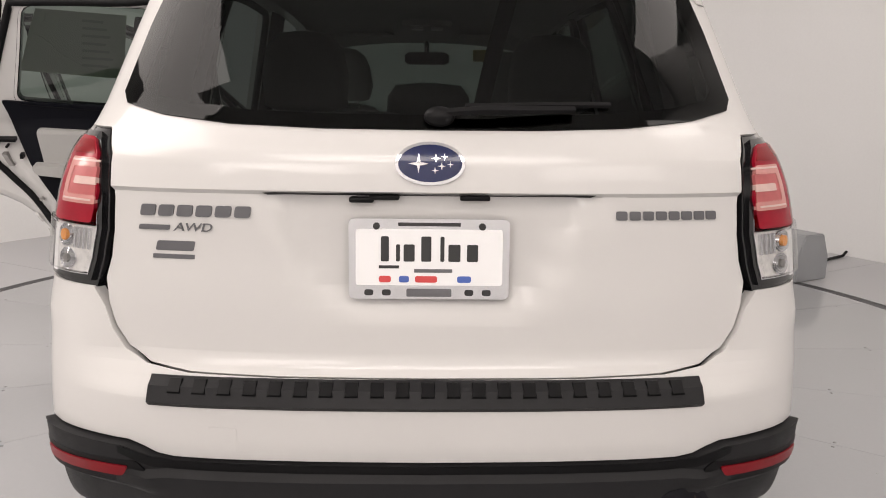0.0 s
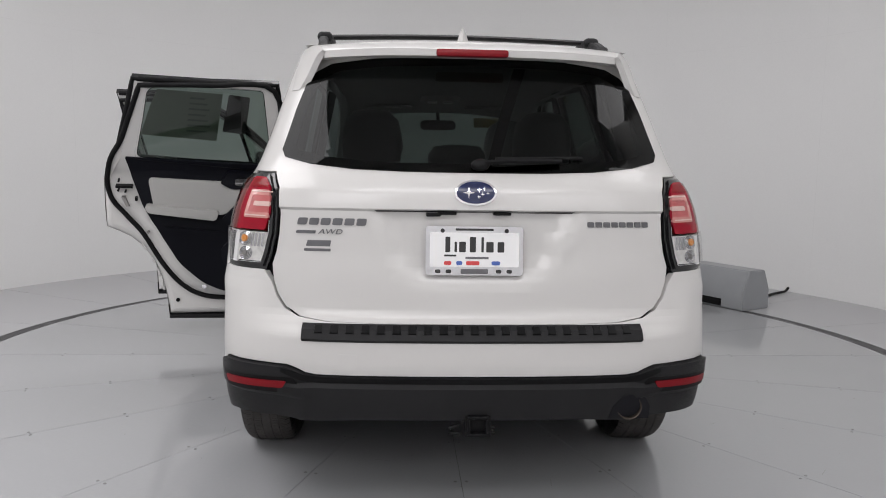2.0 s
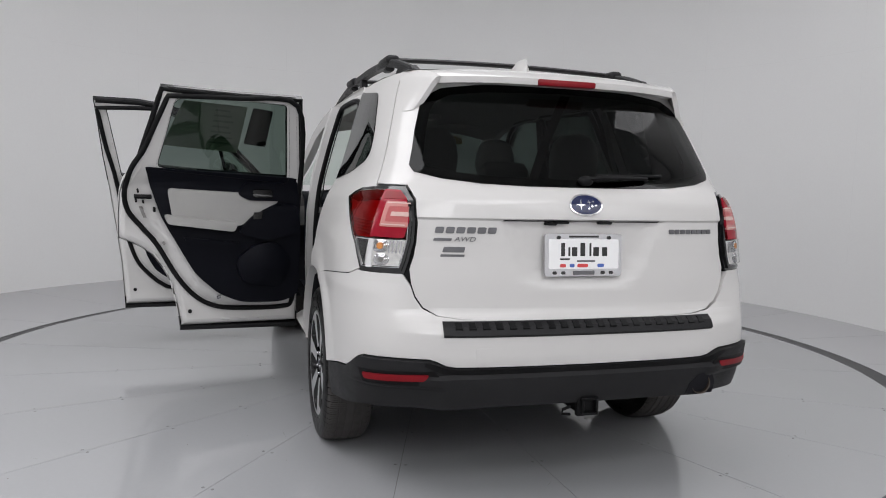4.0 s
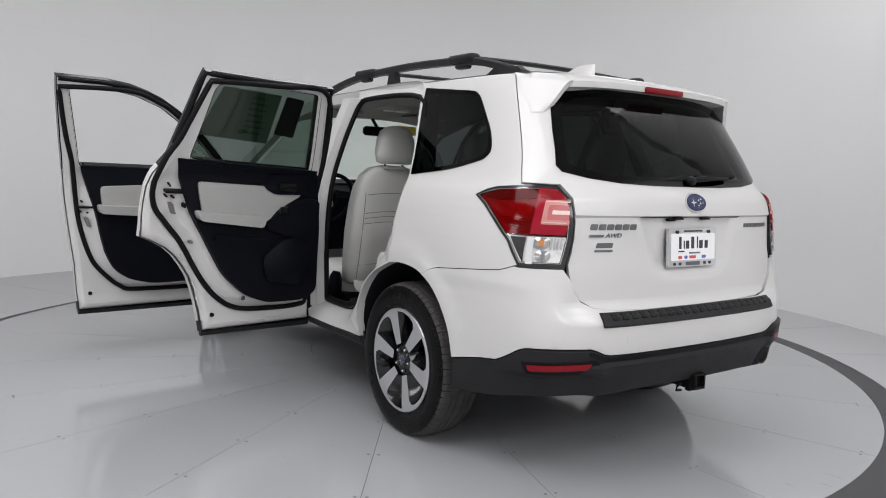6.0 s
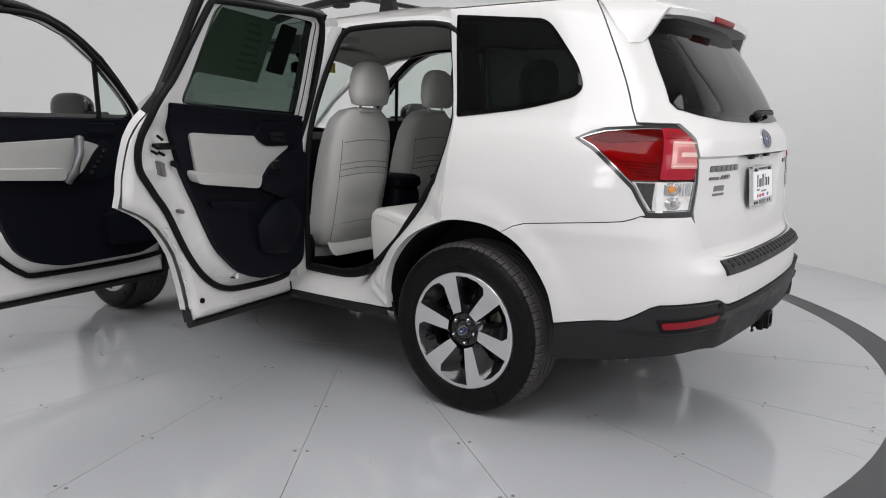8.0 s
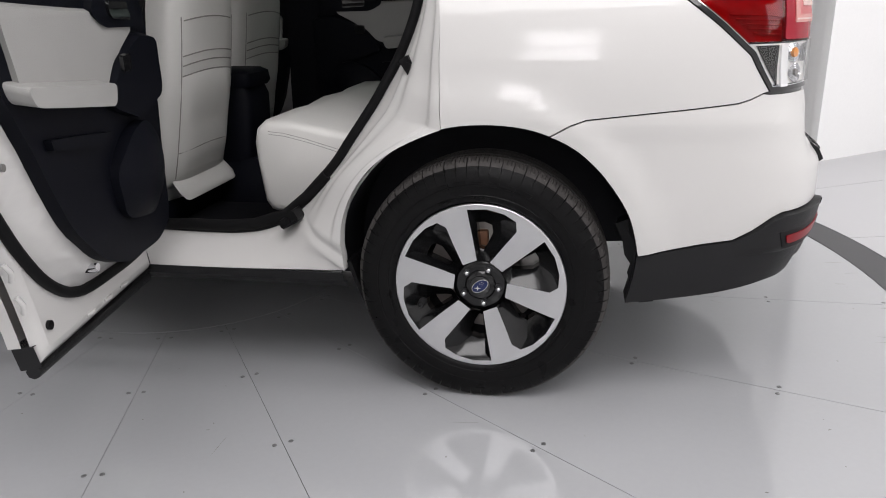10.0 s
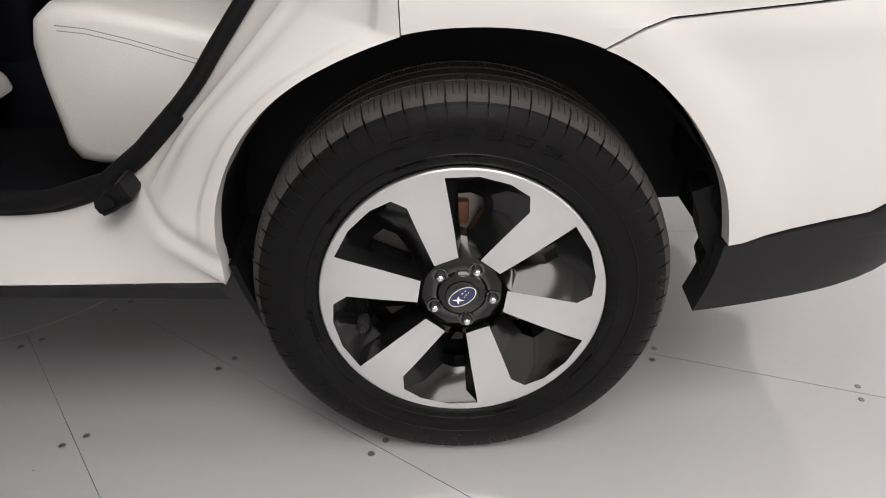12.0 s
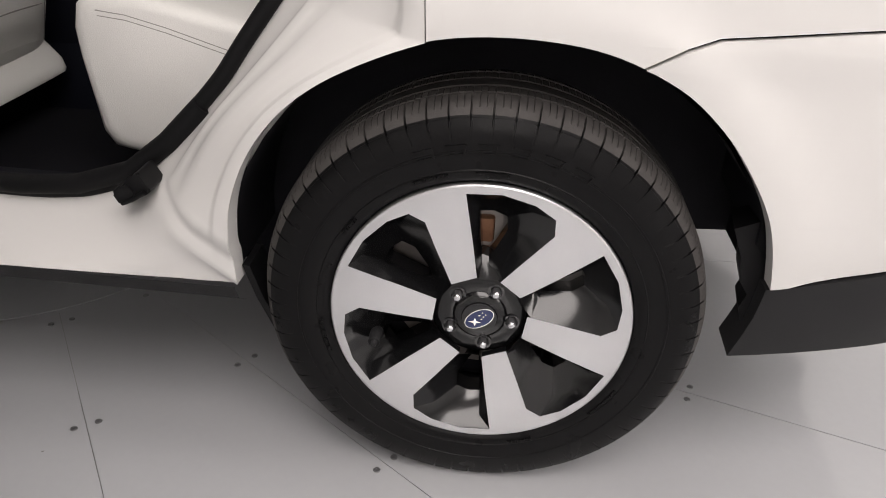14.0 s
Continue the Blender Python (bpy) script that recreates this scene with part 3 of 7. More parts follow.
bm = bmesh.new()
NU, NY = 24, 40
grid = [[bm.verts.new(roof_point(-1 + 2 * i / NU, ROOF_Y0 + (ROOF_Y1 - ROOF_Y0) * j / NY)) for i in range(NU + 1)] for j in range(NY + 1)]
for j in range(NY):
    for i in range(NU):
        bm.faces.new((grid[j][i], grid[j][i + 1], grid[j + 1][i + 1], grid[j + 1][i]))
part("roof", bm, PAINT, car)
bm = bmesh.new()
grid = [[bm.verts.new(roof_point((-1 + 2 * i / NU) * 0.97, ROOF_Y0 + 0.12 + (ROOF_Y1 - ROOF_Y0 - 0.16) * j / NY, -0.045)) for i in range(NU + 1)] for j in range(NY + 1)]
for j in range(NY):
    for i in range(NU):
        bm.faces.new((grid[j][i], grid[j][i + 1], grid[j + 1][i + 1], grid[j + 1][i]))
part("headliner", bm, HEADLINER, car, "pale grey cloth headliner")

# spoiler over the rear window, with a fin down each side
bm = bmesh.new()
rows = []
NS = 28
for i in range(NS + 1):
    u = -1 + 2 * i / NS
    a = abs(u)
    xw = 0.600 * u
    back_y = 0.280 + 0.044 * a ** 4
    top_z = 1.618 - 0.010 * a ** 3
    low_z = top_z - 0.028
    tz = ROOF_Z(0.53) - (ROOF_Z(0.53) - ROOF_EDGE(0.53)) * a ** 2.6
    prof = [(0.58, tz + 0.002), (0.46, tz - 0.005), (0.37, tz - (tz - top_z) * 0.6 + 0.003), (back_y + 0.02, top_z + 0.005), (back_y, top_z - 0.004), (back_y + 0.004, low_z), (back_y + 0.10, low_z + 0.002), (0.44, low_z - 0.006), (0.50, low_z - 0.012)]
    rows.append([bm.verts.new((xw * (1 - 0.155 * min(1, max(0, (0.56 - y) / 0.24))), y, z)) for y, z in prof])
for a, b in zip(rows, rows[1:]):
    for k in range(len(a) - 1):
        bm.faces.new((a[k], a[k + 1], b[k + 1], b[k]))
for row in (rows[0], rows[-1]):
    bm.faces.new(row)
FIN_TOP = hermite([(0.31, 1.601), (0.344, 1.613), (0.37, 1.6255), (0.46, 1.641), (0.52, 1.645), (0.60, 1.647)])
spoiler = part("roof_spoiler", bm, PAINT, tailgate, "white roof spoiler", smooth=50)
for side in (-1, 1):
    # the fin's outer face runs from the gate's corner out to a slanting rear edge
    bm = bmesh.new()
    NF, NV = 14, 8
    tip, shoulder = Vector((0.606, 0.384, 1.474)), Vector((0.517, 0.320, 1.600))
    outer_v, inner_v = [], []
    for j in range(NV + 1):
        v = j / NV
        front, back = skin(0.87 + 0.08 * v, 1.474 + 0.166 * v, -0.0015), tip.lerp(shoulder, v)
        row_o, row_i = [], []
        for i in range(NF + 1):
            f = i / NF
            p = front.lerp(back, f) + Vector((0.85, -0.53, 0)) * (0.007 * 4 * f * (1 - f) * (1 - v) ** 0.7)
            p.z += (FIN_TOP(p.y) - p.z) * v ** 3
            row_o.append(bm.verts.new((side * p.x, p.y, p.z)))
            row_i.append(bm.verts.new((side * (p.x - 0.022), p.y + 0.003, p.z - 0.004 * v)))
        outer_v.append(row_o)
        inner_v.append(row_i)
    for j in range(NV):
        for i in range(NF):
            for g in (outer_v, inner_v):
                bm.faces.new((g[j][i], g[j][i + 1], g[j + 1][i + 1], g[j + 1][i]))
        bm.faces.new((outer_v[j][NF], inner_v[j][NF], inner_v[j + 1][NF], outer_v[j + 1][NF]))
    for i in range(NF):
        for j in (0, NV):
            bm.faces.new((outer_v[j][i], outer_v[j][i + 1], inner_v[j][i + 1], inner_v[j][i]))
    part("side_fin", bm, PAINT, tailgate, smooth=30)
part("brake_lamp", box(-0.125, 0.125, 0.272, 0.31, 1.588, 1.614, 0.008), REFLECTRED, tailgate, "red high brake lamp")

# ------------------------------ wheels
def make_wheel(name):
    """A wheel with its outer face towards -x, its axle through the origin."""
    ob = new(name)
    ob.empty_display_size = 0.1
    R, W = 0.356, 0.112
    prof = [(0.09, 0.228), (W * 0.95, 0.25), (W, 0.285), (W * 0.96, 0.318), (0.093, 0.343), (0.075, 0.353)]
    for g in (0.05, 0.018, -0.018, -0.05):
        prof += [(g + 0.0035, R), (g + 0.003, R - 0.0035), (g - 0.003, R - 0.0035), (g - 0.0035, R)]
    prof += [(-0.075, 0.353), (-0.09, 0.347), (-0.099, 0.339), (-0.1005, 0.3355), (-0.1015, 0.3355), (-0.107, 0.325), (-0.111, 0.308), (-W, 0.292), (-0.1128, 0.2915), (-0.1128, 0.2885), (-W, 0.288), (-0.1118, 0.272),
             (-0.1095, 0.262), (-0.1105, 0.2605), (-0.1095, 0.259), (-0.1085, 0.2515), (-0.1055, 0.2455), (-0.101, 0.2412), (-0.08, 0.236)]
    # shoulder blocks parted by cut grooves
    pitch = 68
    bm = bmesh.new()
    rings = []
    for k in range(pitch):
        for f, cut in ((0.0, 0), (0.27, 0), (0.285, 2), (0.31, 2), (0.325, 0), (0.58, 0), (0.595, 2), (0.62, 2), (0.635, 0), (0.88, 0), (0.90, 1), (0.96, 1), (0.98, 0)):
            a = (k + f) * math.tau / pitch
            ring = []
            for x, r in prof:
                rr = r
                if cut == 1 and 0.072 < abs(x) < 0.1 and r > 0.337:
                    rr = r - 0.010
                if cut == 1 and x < -0.1 and r > 0.324:
                    rr = r - 0.003
                if cut == 2 and 0.052 < abs(x) < 0.08 and r > 0.345:
                    rr = r - 0.003
                if cut and 0.02 < abs(x) <= 0.048 and r > 0.352:
                    rr = r - 0.0015
                ring.append(bm.verts.new((x, rr * math.cos(a), rr * math.sin(a))))
            rings.append(ring)
    n = len(rings)
    for k in range(n):
        for i in range(len(prof) - 1):
            bm.faces.new((rings[k][i], rings[k][i + 1], rings[(k + 1) % n][i + 1], rings[(k + 1) % n][i]))
    for v in bm.verts:
        if v.co.z < -0.347:
            v.co.x *= 1 + 0.5 * (-0.347 - v.co.z)
            v.co.z = -0.3472 + 0.02 * (v.co.z + 0.347)
    tyre_mesh = mesh_of("tyre", bm, [TYRE, TREAD], 24)
    for f in tyre_mesh.polygons:
        if min(math.hypot(tyre_mesh.vertices[i].co.y, tyre_mesh.vertices[i].co.z) for i in f.vertices) > 0.336:
            f.material_index = 1
    part("tyre", tyre_mesh, TYRE, ob, "black road tyre with moulded side wall")
    # raised bars where the side wall is lettered
    bm = bmesh.new()

    def wall_bar(r, deg, wide, tall, slant=0.0):
        x = -0.1118 if r > 0.28 else -0.1105
        m = Matrix.Rotation(radians(deg), 4, "X") @ Matrix.Translation((x, 0, r)) @ Matrix.Rotation(radians(slant), 4, "X")
        bmesh.ops.create_cube(bm, size=1, matrix=m @ Matrix.Diagonal((0.0044, wide, tall, 1)))
    for j in range(6):
        for half in (0,):
            d = 26 - 9 * j + half
            wall_bar(0.2995, d, 0.03, 0.003)
            wall_bar(0.2995 - 0.013, d, 0.026, 0.003)
            wall_bar(0.293, d + 2.4, 0.003, 0.014, 8)
    for base, n in ((6, 9), (-14, 10), (-50, 6), (-95, 12), (130, 12), (165, 8)):
        for j in range(n):
            wall_bar(0.2555, base - 1.25 * j, 0.0028 + 0.0015 * (j % 3), 0.0045)
    tagged(part("side_wall_relief", bm, TYRE, ob, "raised moulded marks on the rubber", smooth=0), kind="stuff")

    # rim: a machined face with six pockets
    face_x, cx = -0.097, -0.082
    pocket = [(0.2255, 98.5), (0.2265, 85), (0.2235, 72), (0.2165, 62.5), (0.193, 58.3), (0.14, 61), (0.082, 67.5), (0.074, 81), (0.074, 95), (0.14, 97.5)]

    def polar(r, deg):
        a = radians(deg)
        return (-r * math.cos(a), r * math.sin(a))     # (y, z): 0 tailwards, 90 up
    rim_n = 96
    pockets = [[polar(r, d + 60 * k) for r, d in pocket] for k in range(6)]
    star = []
    for k in range(6):
        star += [polar(r, d - 60 * k) for r, d in [(0.0765, 96.5)] + pocket[9:] + pocket[:6] + [(0.0765, 68.5)]]
    loops = [[polar(0.2335, k * 360 / rim_n) for k in range(rim_n)], star]

    def dish(y, z):
        r = math.hypot(y, z)
        return face_x + 0.018 * max(0, 1 - r / 0.225) ** 1.3

    bm = cut_grid(loops, 0.022, 0.022)
    for v in bm.verts:
        v.co = Vector((dish(v.co.x, v.co.y), v.co.x, v.co.y))
    face = part("rim_face", bm, MACHINED, ob, "machined silver six-spoke wheel face", smooth=30)
    bm = bmesh.new()
    edge_a = [bm.verts.new((dish(*p) + 0.0004, *p)) for p in star]
    edge_b = [bm.verts.new((dish(*p) + 0.013, *p)) for p in star]
    for i in range(len(star)):
        bm.faces.new((edge_a[i], edge_a[(i + 1) % len(star)], edge_b[(i + 1) % len(star)], edge_b[i]))
    part("spoke_edge", bm, SPOKEBLACK, ob, "black spoke edges", smooth=25)
    # machined lip and barrel
    lip = revolve([(-0.0969, 0.2333), (-0.0973, 0.2365), (-0.0966, 0.2388), (-0.0945, 0.2402), (-0.088, 0.2405), (-0.084, 0.234), (0.09, 0.225)], 96)
    part("rim_lip", lip, MACHINED, ob)
    part("rim_barrel", revolve([(-0.093, 0.2345), (-0.05, 0.224), (0.0, 0.21), (0.09, 0.215)], 72), GLOSSBLACK, ob, "gloss black rim barrel")
    # black pockets: steep walls, a sloping floor and an opening to the brake
    for k in range(6):
        bm = bmesh.new()
        outer = pockets[k]
        opening = [(0.176, 94), (0.178, 87), (0.172, 80), (0.15, 77.5), (0.112, 82), (0.097, 86), (0.1, 92.5)]
        deep = [(0.212, 93.5), (0.214, 85), (0.211, 76), (0.203, 71), (0.187, 70), (0.14, 73.5), (0.098, 80), (0.088, 85), (0.088, 92), (0.14, 93.5)]
        top = [bm.verts.new((dish(*p) + 0.0006, *p)) for p in outer]
        mid = [bm.verts.new((-0.062 - (0.014 if r > 0.18 else 0.0), *polar(r, d + 60 * k))) for r, d in deep]
        n = len(top)
        for i in range(n):
            bm.faces.new((top[i], top[(i + 1) % n], mid[(i + 1) % n], mid[i]))
        op = [bm.verts.new((-0.052, *polar(r, d + 60 * k))) for r, d in opening]
        low = [bm.verts.new((-0.02, *polar(r * 0.99, d + 60 * k))) for r, d in opening]
        m = len(op)
        # bridge from the ten-sided ledge to the seven-sided opening
        link = [0, 1, 2, 2, 3, 3, 4, 5, 6, 6]
        for i in range(n):
            a, b = link[i], link[(i + 1) % n]
            if a == b:
                bm.faces.new((mid[i], mid[(i + 1) % n], op[a]))
            else:
                bm.faces.new((mid[i], mid[(i + 1) % n], op[b], op[a]))
        for i in range(m):
            bm.faces.new((op[i], op[(i + 1) % m], low[(i + 1) % m], low[i]))
        part("spoke_pocket", bm, SPOKEBLACK, ob, "satin black recess between spokes", smooth=25)
    # hub
    hub = part("wheel_hub", revolve([(-0.083, 0.0), (-0.083, 0.036), (-0.079, 0.041), (-0.075, 0.044), (-0.0765, 0.066), (-0.072, 0.074), (-0.066, 0.079), (-0.03, 0.082)], 60), SPOKEBLACK, ob, "satin black wheel hub")
    cap = part("centre_cap", revolve([(-0.0865, 0.0), (-0.0865, 0.024), (-0.0855, 0.028), (-0.0825, 0.0295), (-0.078, 0.0295)], 40), GLOSSBLACK, ob, "black centre cap")
    tilt = radians(35)

    def oval(rx, rz, n=36):
        pts = []
        for k in range(n):
            a = k * math.tau / n
            u, v = rx * math.cos(a), rz * math.sin(a)
            pts.append((u * math.cos(tilt) - v * math.sin(tilt), u * math.sin(tilt) + v * math.cos(tilt)))
        return pts
    for nm, rx, rz, x, mat in (("emblem_ring", 0.0262, 0.0158, -0.0876, CHROME), ("emblem", 0.0246, 0.0142, -0.0882, EMBLEM)):
        bm = bmesh.new()
        a = [bm.verts.new((x, -u, v)) for u, v in oval(rx, rz)]
        b = [bm.verts.new((x + 0.003, -u, v)) for u, v in oval(rx, rz)]
        bm.faces.new(a)
        for i in range(36):
            bm.faces.new((a[i], a[(i + 1) % 36], b[(i + 1) % 36], b[i]))
        part(nm, bm, mat, ob, "plain blue oval emblem" if mat is EMBLEM else "")
    for u, v, r in ((-0.009, -0.001, 0.0105), (0.004, 0.006, 0.0028), (0.011, 0.0075, 0.0022), (0.008, 0.0005, 0.0024), (0.0135, 0.002, 0.002), (0.003, -0.0015, 0.002)):
        bm = bmesh.new()
        c = (u * math.cos(tilt) - v * math.sin(tilt), u * math.sin(tilt) + v * math.cos(tilt))
        pts = [bm.verts.new((-0.0888, -(c[0] + (r if k % 2 == 0 else r * 0.28) * math.cos(k * math.pi / 4)), c[1] + (r * 0.8 if k % 2 == 0 else r * 0.28) * math.sin(k * math.pi / 4))) for k in range(8)]
        bm.faces.new(pts)
        part("emblem_mark", bm, CHROME, ob, "", smooth=0)
    for k in range(5):
        d = 64 + 72 * k
        c = polar(0.0525, d)
        seat = revolve([(0.004, 0.0125), (-0.0015, 0.0135), (-0.0015, 0.0105), (0.006, 0.0095)], 20)
        bmesh.ops.translate(seat, verts=seat.verts, vec=(-0.0765, *c))
        part("nut_seat", seat, GLOSSBLACK, ob)
        bm = bmesh.new()
        bmesh.ops.create_cone(bm, cap_ends=True, segments=6, radius1=0.0082, radius2=0.0076, depth=0.016, matrix=Matrix.Translation((-0.079, *c)) @ Matrix.Rotation(radians(-90), 4, "Y"))
        nut = part("wheel_nut", bm, BADGE, ob, "steel wheel nut")
        bm = bmesh.new()
        bmesh.ops.create_uvsphere(bm, u_segments=14, v_segments=8, radius=0.0066, matrix=Matrix.Translation((-0.0866, *c)) @ Matrix.Diagonal((0.75, 1, 1, 1)))
        part("nut_dome", bm, CHROME, nut, "bright domed end")
    part("valve", revolve([(-0.101, 0.0), (-0.101, 0.004), (-0.099, 0.0052), (-0.094, 0.0054), (-0.0925, 0.0072), (-0.094, 0.0092), (-0.092, 0.0104), (-0.06, 0.0110)], 20), CLAD, ob, "black valve cap", at=Matrix.Translation((0.004, *polar(0.183, -159))))
    for c in ob.children:
        if not c.name.startswith(("tyre", "side_wall")):
            c.matrix_basis = Matrix.Translation((-0.009, 0, -0.003)) @ c.matrix_basis
    return ob


def make_brake(name, y, x, side):
    ob = thing(name, "worn steel brake disc with dark caliper behind the wheel", "", (x, y, 0.345))
    ob.matrix_basis = ob.matrix_basis @ Matrix.Rotation(0 if side < 0 else math.pi, 4, "Z")
    ob.parent = car
    part("brake_disc", revolve([(0.0, 0.06), (0.0, 0.075), (0.004, 0.08), (0.004, 0.165), (0.024, 0.165), (0.024, 0.06)], 64), DISC, ob, at=ob.matrix_basis)
    part("disc_hat", revolve([(-0.035, 0.0), (-0.035, 0.07), (-0.03, 0.076), (0.004, 0.078)], 48), RUST, ob, "rusty brown disc hat", at=ob.matrix_basis)
    # added dark disc: blocks floor light so the spoke openings stay dark
    part("dust_shield", revolve([(0.028, 0.05), (0.030, 0.10), (0.030, 0.206), (0.022, 0.209)], 48), UNDER, ob, "dark disc added to block floor light behind the wheel", at=ob.matrix_basis)
    m = ob.matrix_basis
    bm = box(-0.03, 0.06, -0.175, -0.105, -0.005, 0.105, 0.012)
    part("caliper", bm, STEEL, ob, "dull steel brake caliper", at=m)
    part("pad_rust", box(-0.012, 0.01, -0.012, 0.03, 0.09, 0.135, 0.006), RUST, ob, at=m)
    return ob


rear_wheel = make_wheel("wheel")
rear_wheel.parent = car
tagged(rear_wheel, "six-spoke black and machined silver wheel with a worn tyre")
X_WHEEL = 0.785
rear_wheel.matrix_basis = Matrix.Translation((-X_WHEEL, 0.96, 0.348))
for x, y, turn in ((X_WHEEL, 0.96, 180), (-X_WHEEL, 3.60, 0), (X_WHEEL, 3.60, 180)):
    copy_thing(rear_wheel, pose(x, y, 0.348, 0, 0, turn))
for y in (0.96, 3.60):
    make_brake("brake", y, -X_WHEEL + 0.005, -1)

# ------------------------------ doors
def swing(hx, hy, deg, lean=(0, 0)):
    """A place on the left side's skin, turned about a hinge that leans a little."""
    turn = Matrix.Translation((hx, hy, 0.8)) @ Matrix.Rotation(radians(-deg), 4, Vector((*lean, 1)).normalized()) @ Matrix.Translation((-hx, -hy, -0.8))

    def place(s, z, out=0.0):
        return turn @ skin(-abs(s), z, out)
    place.turn = turn
    return place


def bridge(place, loops, bm=None):
    """Joins outlines of equal count, each (outline, metres off the skin or a function of z)."""
    bm = bm or bmesh.new()
    rows = []
    for loop, o in loops:
        rows.append([bm.verts.new(place(s, z, o(z) if callable(o) else o)) for s, z in loop])
    n = len(rows[0])
    for a, b in zip(rows, rows[1:]):
        for i in range(n):
            bm.faces.new((a[i], a[(i + 1) % n], b[(i + 1) % n], b[i]))
    return bm


def dense(loop, step=0.05):
    """The same outline with its long sides divided."""
    out, n = [], len(loop)
    for i in range(n):
        a, b = Vector(loop[i]), Vector(loop[(i + 1) % n])
        k = max(1, round((b - a).length / step))
        out += [tuple(a.lerp(b, j / k)) for j in range(k)]
    return out


BELT = 1.195


def inner_out(z):
    """How far the door's inner shell lies inside its skin."""
    return min(-0.034, max(-0.108, trim_out(z) + 0.032))


def trim_out(z):
    """The inner trim stands nearly upright behind the leaning skin."""
    return max(-0.14, min(-0.045, 0.757 - HALF(z)))


def near(loop, s, z):
    """How far inside a closed outline a place lies; below 0 outside."""
    best, inside, n = 9.0, False, len(loop)
    for i in range(n):
        (ax, ay), (bx, by) = loop[i], loop[(i + 1) % n]
        dx, dy = bx - ax, by - ay
        t = min(1, max(0, ((s - ax) * dx + (z - ay) * dy) / (dx * dx + dy * dy + 1e-12)))
        best = min(best, math.hypot(s - ax - t * dx, z - ay - t * dy))
        if (ay > z) != (by > z) and s < ax + (z - ay) * dx / dy:
            inside = not inside
    return best if inside else -best


def shut(s, z, out=0.0):
    return skin(abs(s), z, out)


def clip(loop, z, keep_below):
    """The part of an outline below (or above) a height."""
    out, n = [], len(loop)
    ok = (lambda p: p[1] <= z) if keep_below else (lambda p: p[1] >= z)
    for i in range(n):
        a, b = loop[i], loop[(i + 1) % n]
        if ok(a):
            out.append(a)
        if ok(a) != ok(b):
            t = (z - a[1]) / (b[1] - a[1])
            out.append((a[0] + (b[0] - a[0]) * t, z))
    return out


def make_door(name, label, outline, window, trim, seal, place, glass, rear):
    """A car door: skin, black sash, sill strip, white inner shell, seal, pane and trim."""
    door = new(name)
    door.parent = car
    tagged(door, label)
    loop = dense(outline, 0.05)
    foot = min(z for _, z in outline) + 0.055
    belt = BELT if rear else 1.16
    low = clip(outline, foot, False)
    part("door_skin", panel(clip(low, belt, True), place=place, depth=0.03, step=0.06, shape=lambda s, z: flare(s, z) if rear else 0), PAINT, door)
    part("door_sill_strip", panel(clip(outline, foot, True), place=place, out=0.006, depth=0.05, step=0.08), CLAD, door, "black plastic strip along the door's foot")
    foot_line = [p for p in dense(outline, 0.05) if p[1] < foot - 0.05]
    part("foot_lip", tube([place(s, z - 0.008 - 0.012 * k / len(foot_line), -0.02) for k, (s, z) in enumerate(foot_line)], 0.0165, 8), CLAD, door, "black lip under the door", smooth=60)
    sash_loop = clip(outline, belt, False)
    part("window_sash", panel([sash_loop, window], place=place, out=0.0, depth=0.034, step=0.06), GLOSSBLACK, door, "black window sash")
    # inner shell: a shallow flange out to the seal, then a step down behind the trim
    seal_line = smooth_line(seal + seal[:1], 5)[:-1]
    i1, i2, i3 = inset(loop, 0.006), inset(loop, 0.022), inset(loop, 0.036)
    rise = lambda z: min(1, max(0, (z - 1.12) / 0.16))
    lip = lambda z: -0.032
    flat = lambda z: -0.056 + 0.018 * rise(z)

    def sheet(s, z):
        t = min(1, max(0, (near(seal_line, s, z) - 0.008) / 0.06))
        deep = inner_out(z)
        return flat(z) + (deep - flat(z)) * t * t * (3 - 2 * t)
    part("inner_shell", bridge(place, [(i1, lip), (i1, lambda z: lip(z) - 0.004), (i2, lambda z: flat(z) + 0.004), (i3, flat)]), PAINT, door, "white painted inner shell", smooth=55)
    part("inner_sheet", panel([i3, inset(window, -0.004)], place=place, shape=sheet, depth=0, step=0.03), PAINT, door, smooth=60)
    part("door_seal", tube([place(s, z, flat(z) - 0.006) for s, z in seal_line], 0.0135, 10, closed=True), RUBBER, door, "black rubber door seal", smooth=70)
    edge = [p for p in dense(inset(outline, 0.012), 0.05) if p[1] > (BELT + 0.09 if rear else 1.20) and (rear or p[0] > 2.72 or p[1] > 1.625)]
    low_a = max(range(len(edge)), key=lambda i: math.hypot(edge[i][0] - edge[i - 1][0], edge[i][1] - edge[i - 1][1]))
    part("sash_seal", tube([place(s, z, -0.026) for s, z in edge[low_a:] + edge[:low_a]], 0.0145, 10), RUBBER, door, "black rubber sash seal", smooth=70)
    part("window_channel", bridge(place, [(dense(inset(window, -0.012), 0.06), -0.047), (dense(inset(window, -0.012), 0.06), -0.05), (dense(inset(window, 0.006), 0.06)[:0] or dense(inset(window, -0.012), 0.06), -0.052)]), RUBBER, door)
    if glass:
        part("window_pane", panel(inset(window, -0.008), place=place, out=-0.026, depth=0, step=0.1), glass, door, "tinted door window" if rear else "clear door window")
    part("trim_panel", panel(rounded(trim, 0.05), place=place, shape=lambda s, z: trim_out(z), depth=-0.04, step=0.05), TRIM, door, "black moulded door trim")
    return door


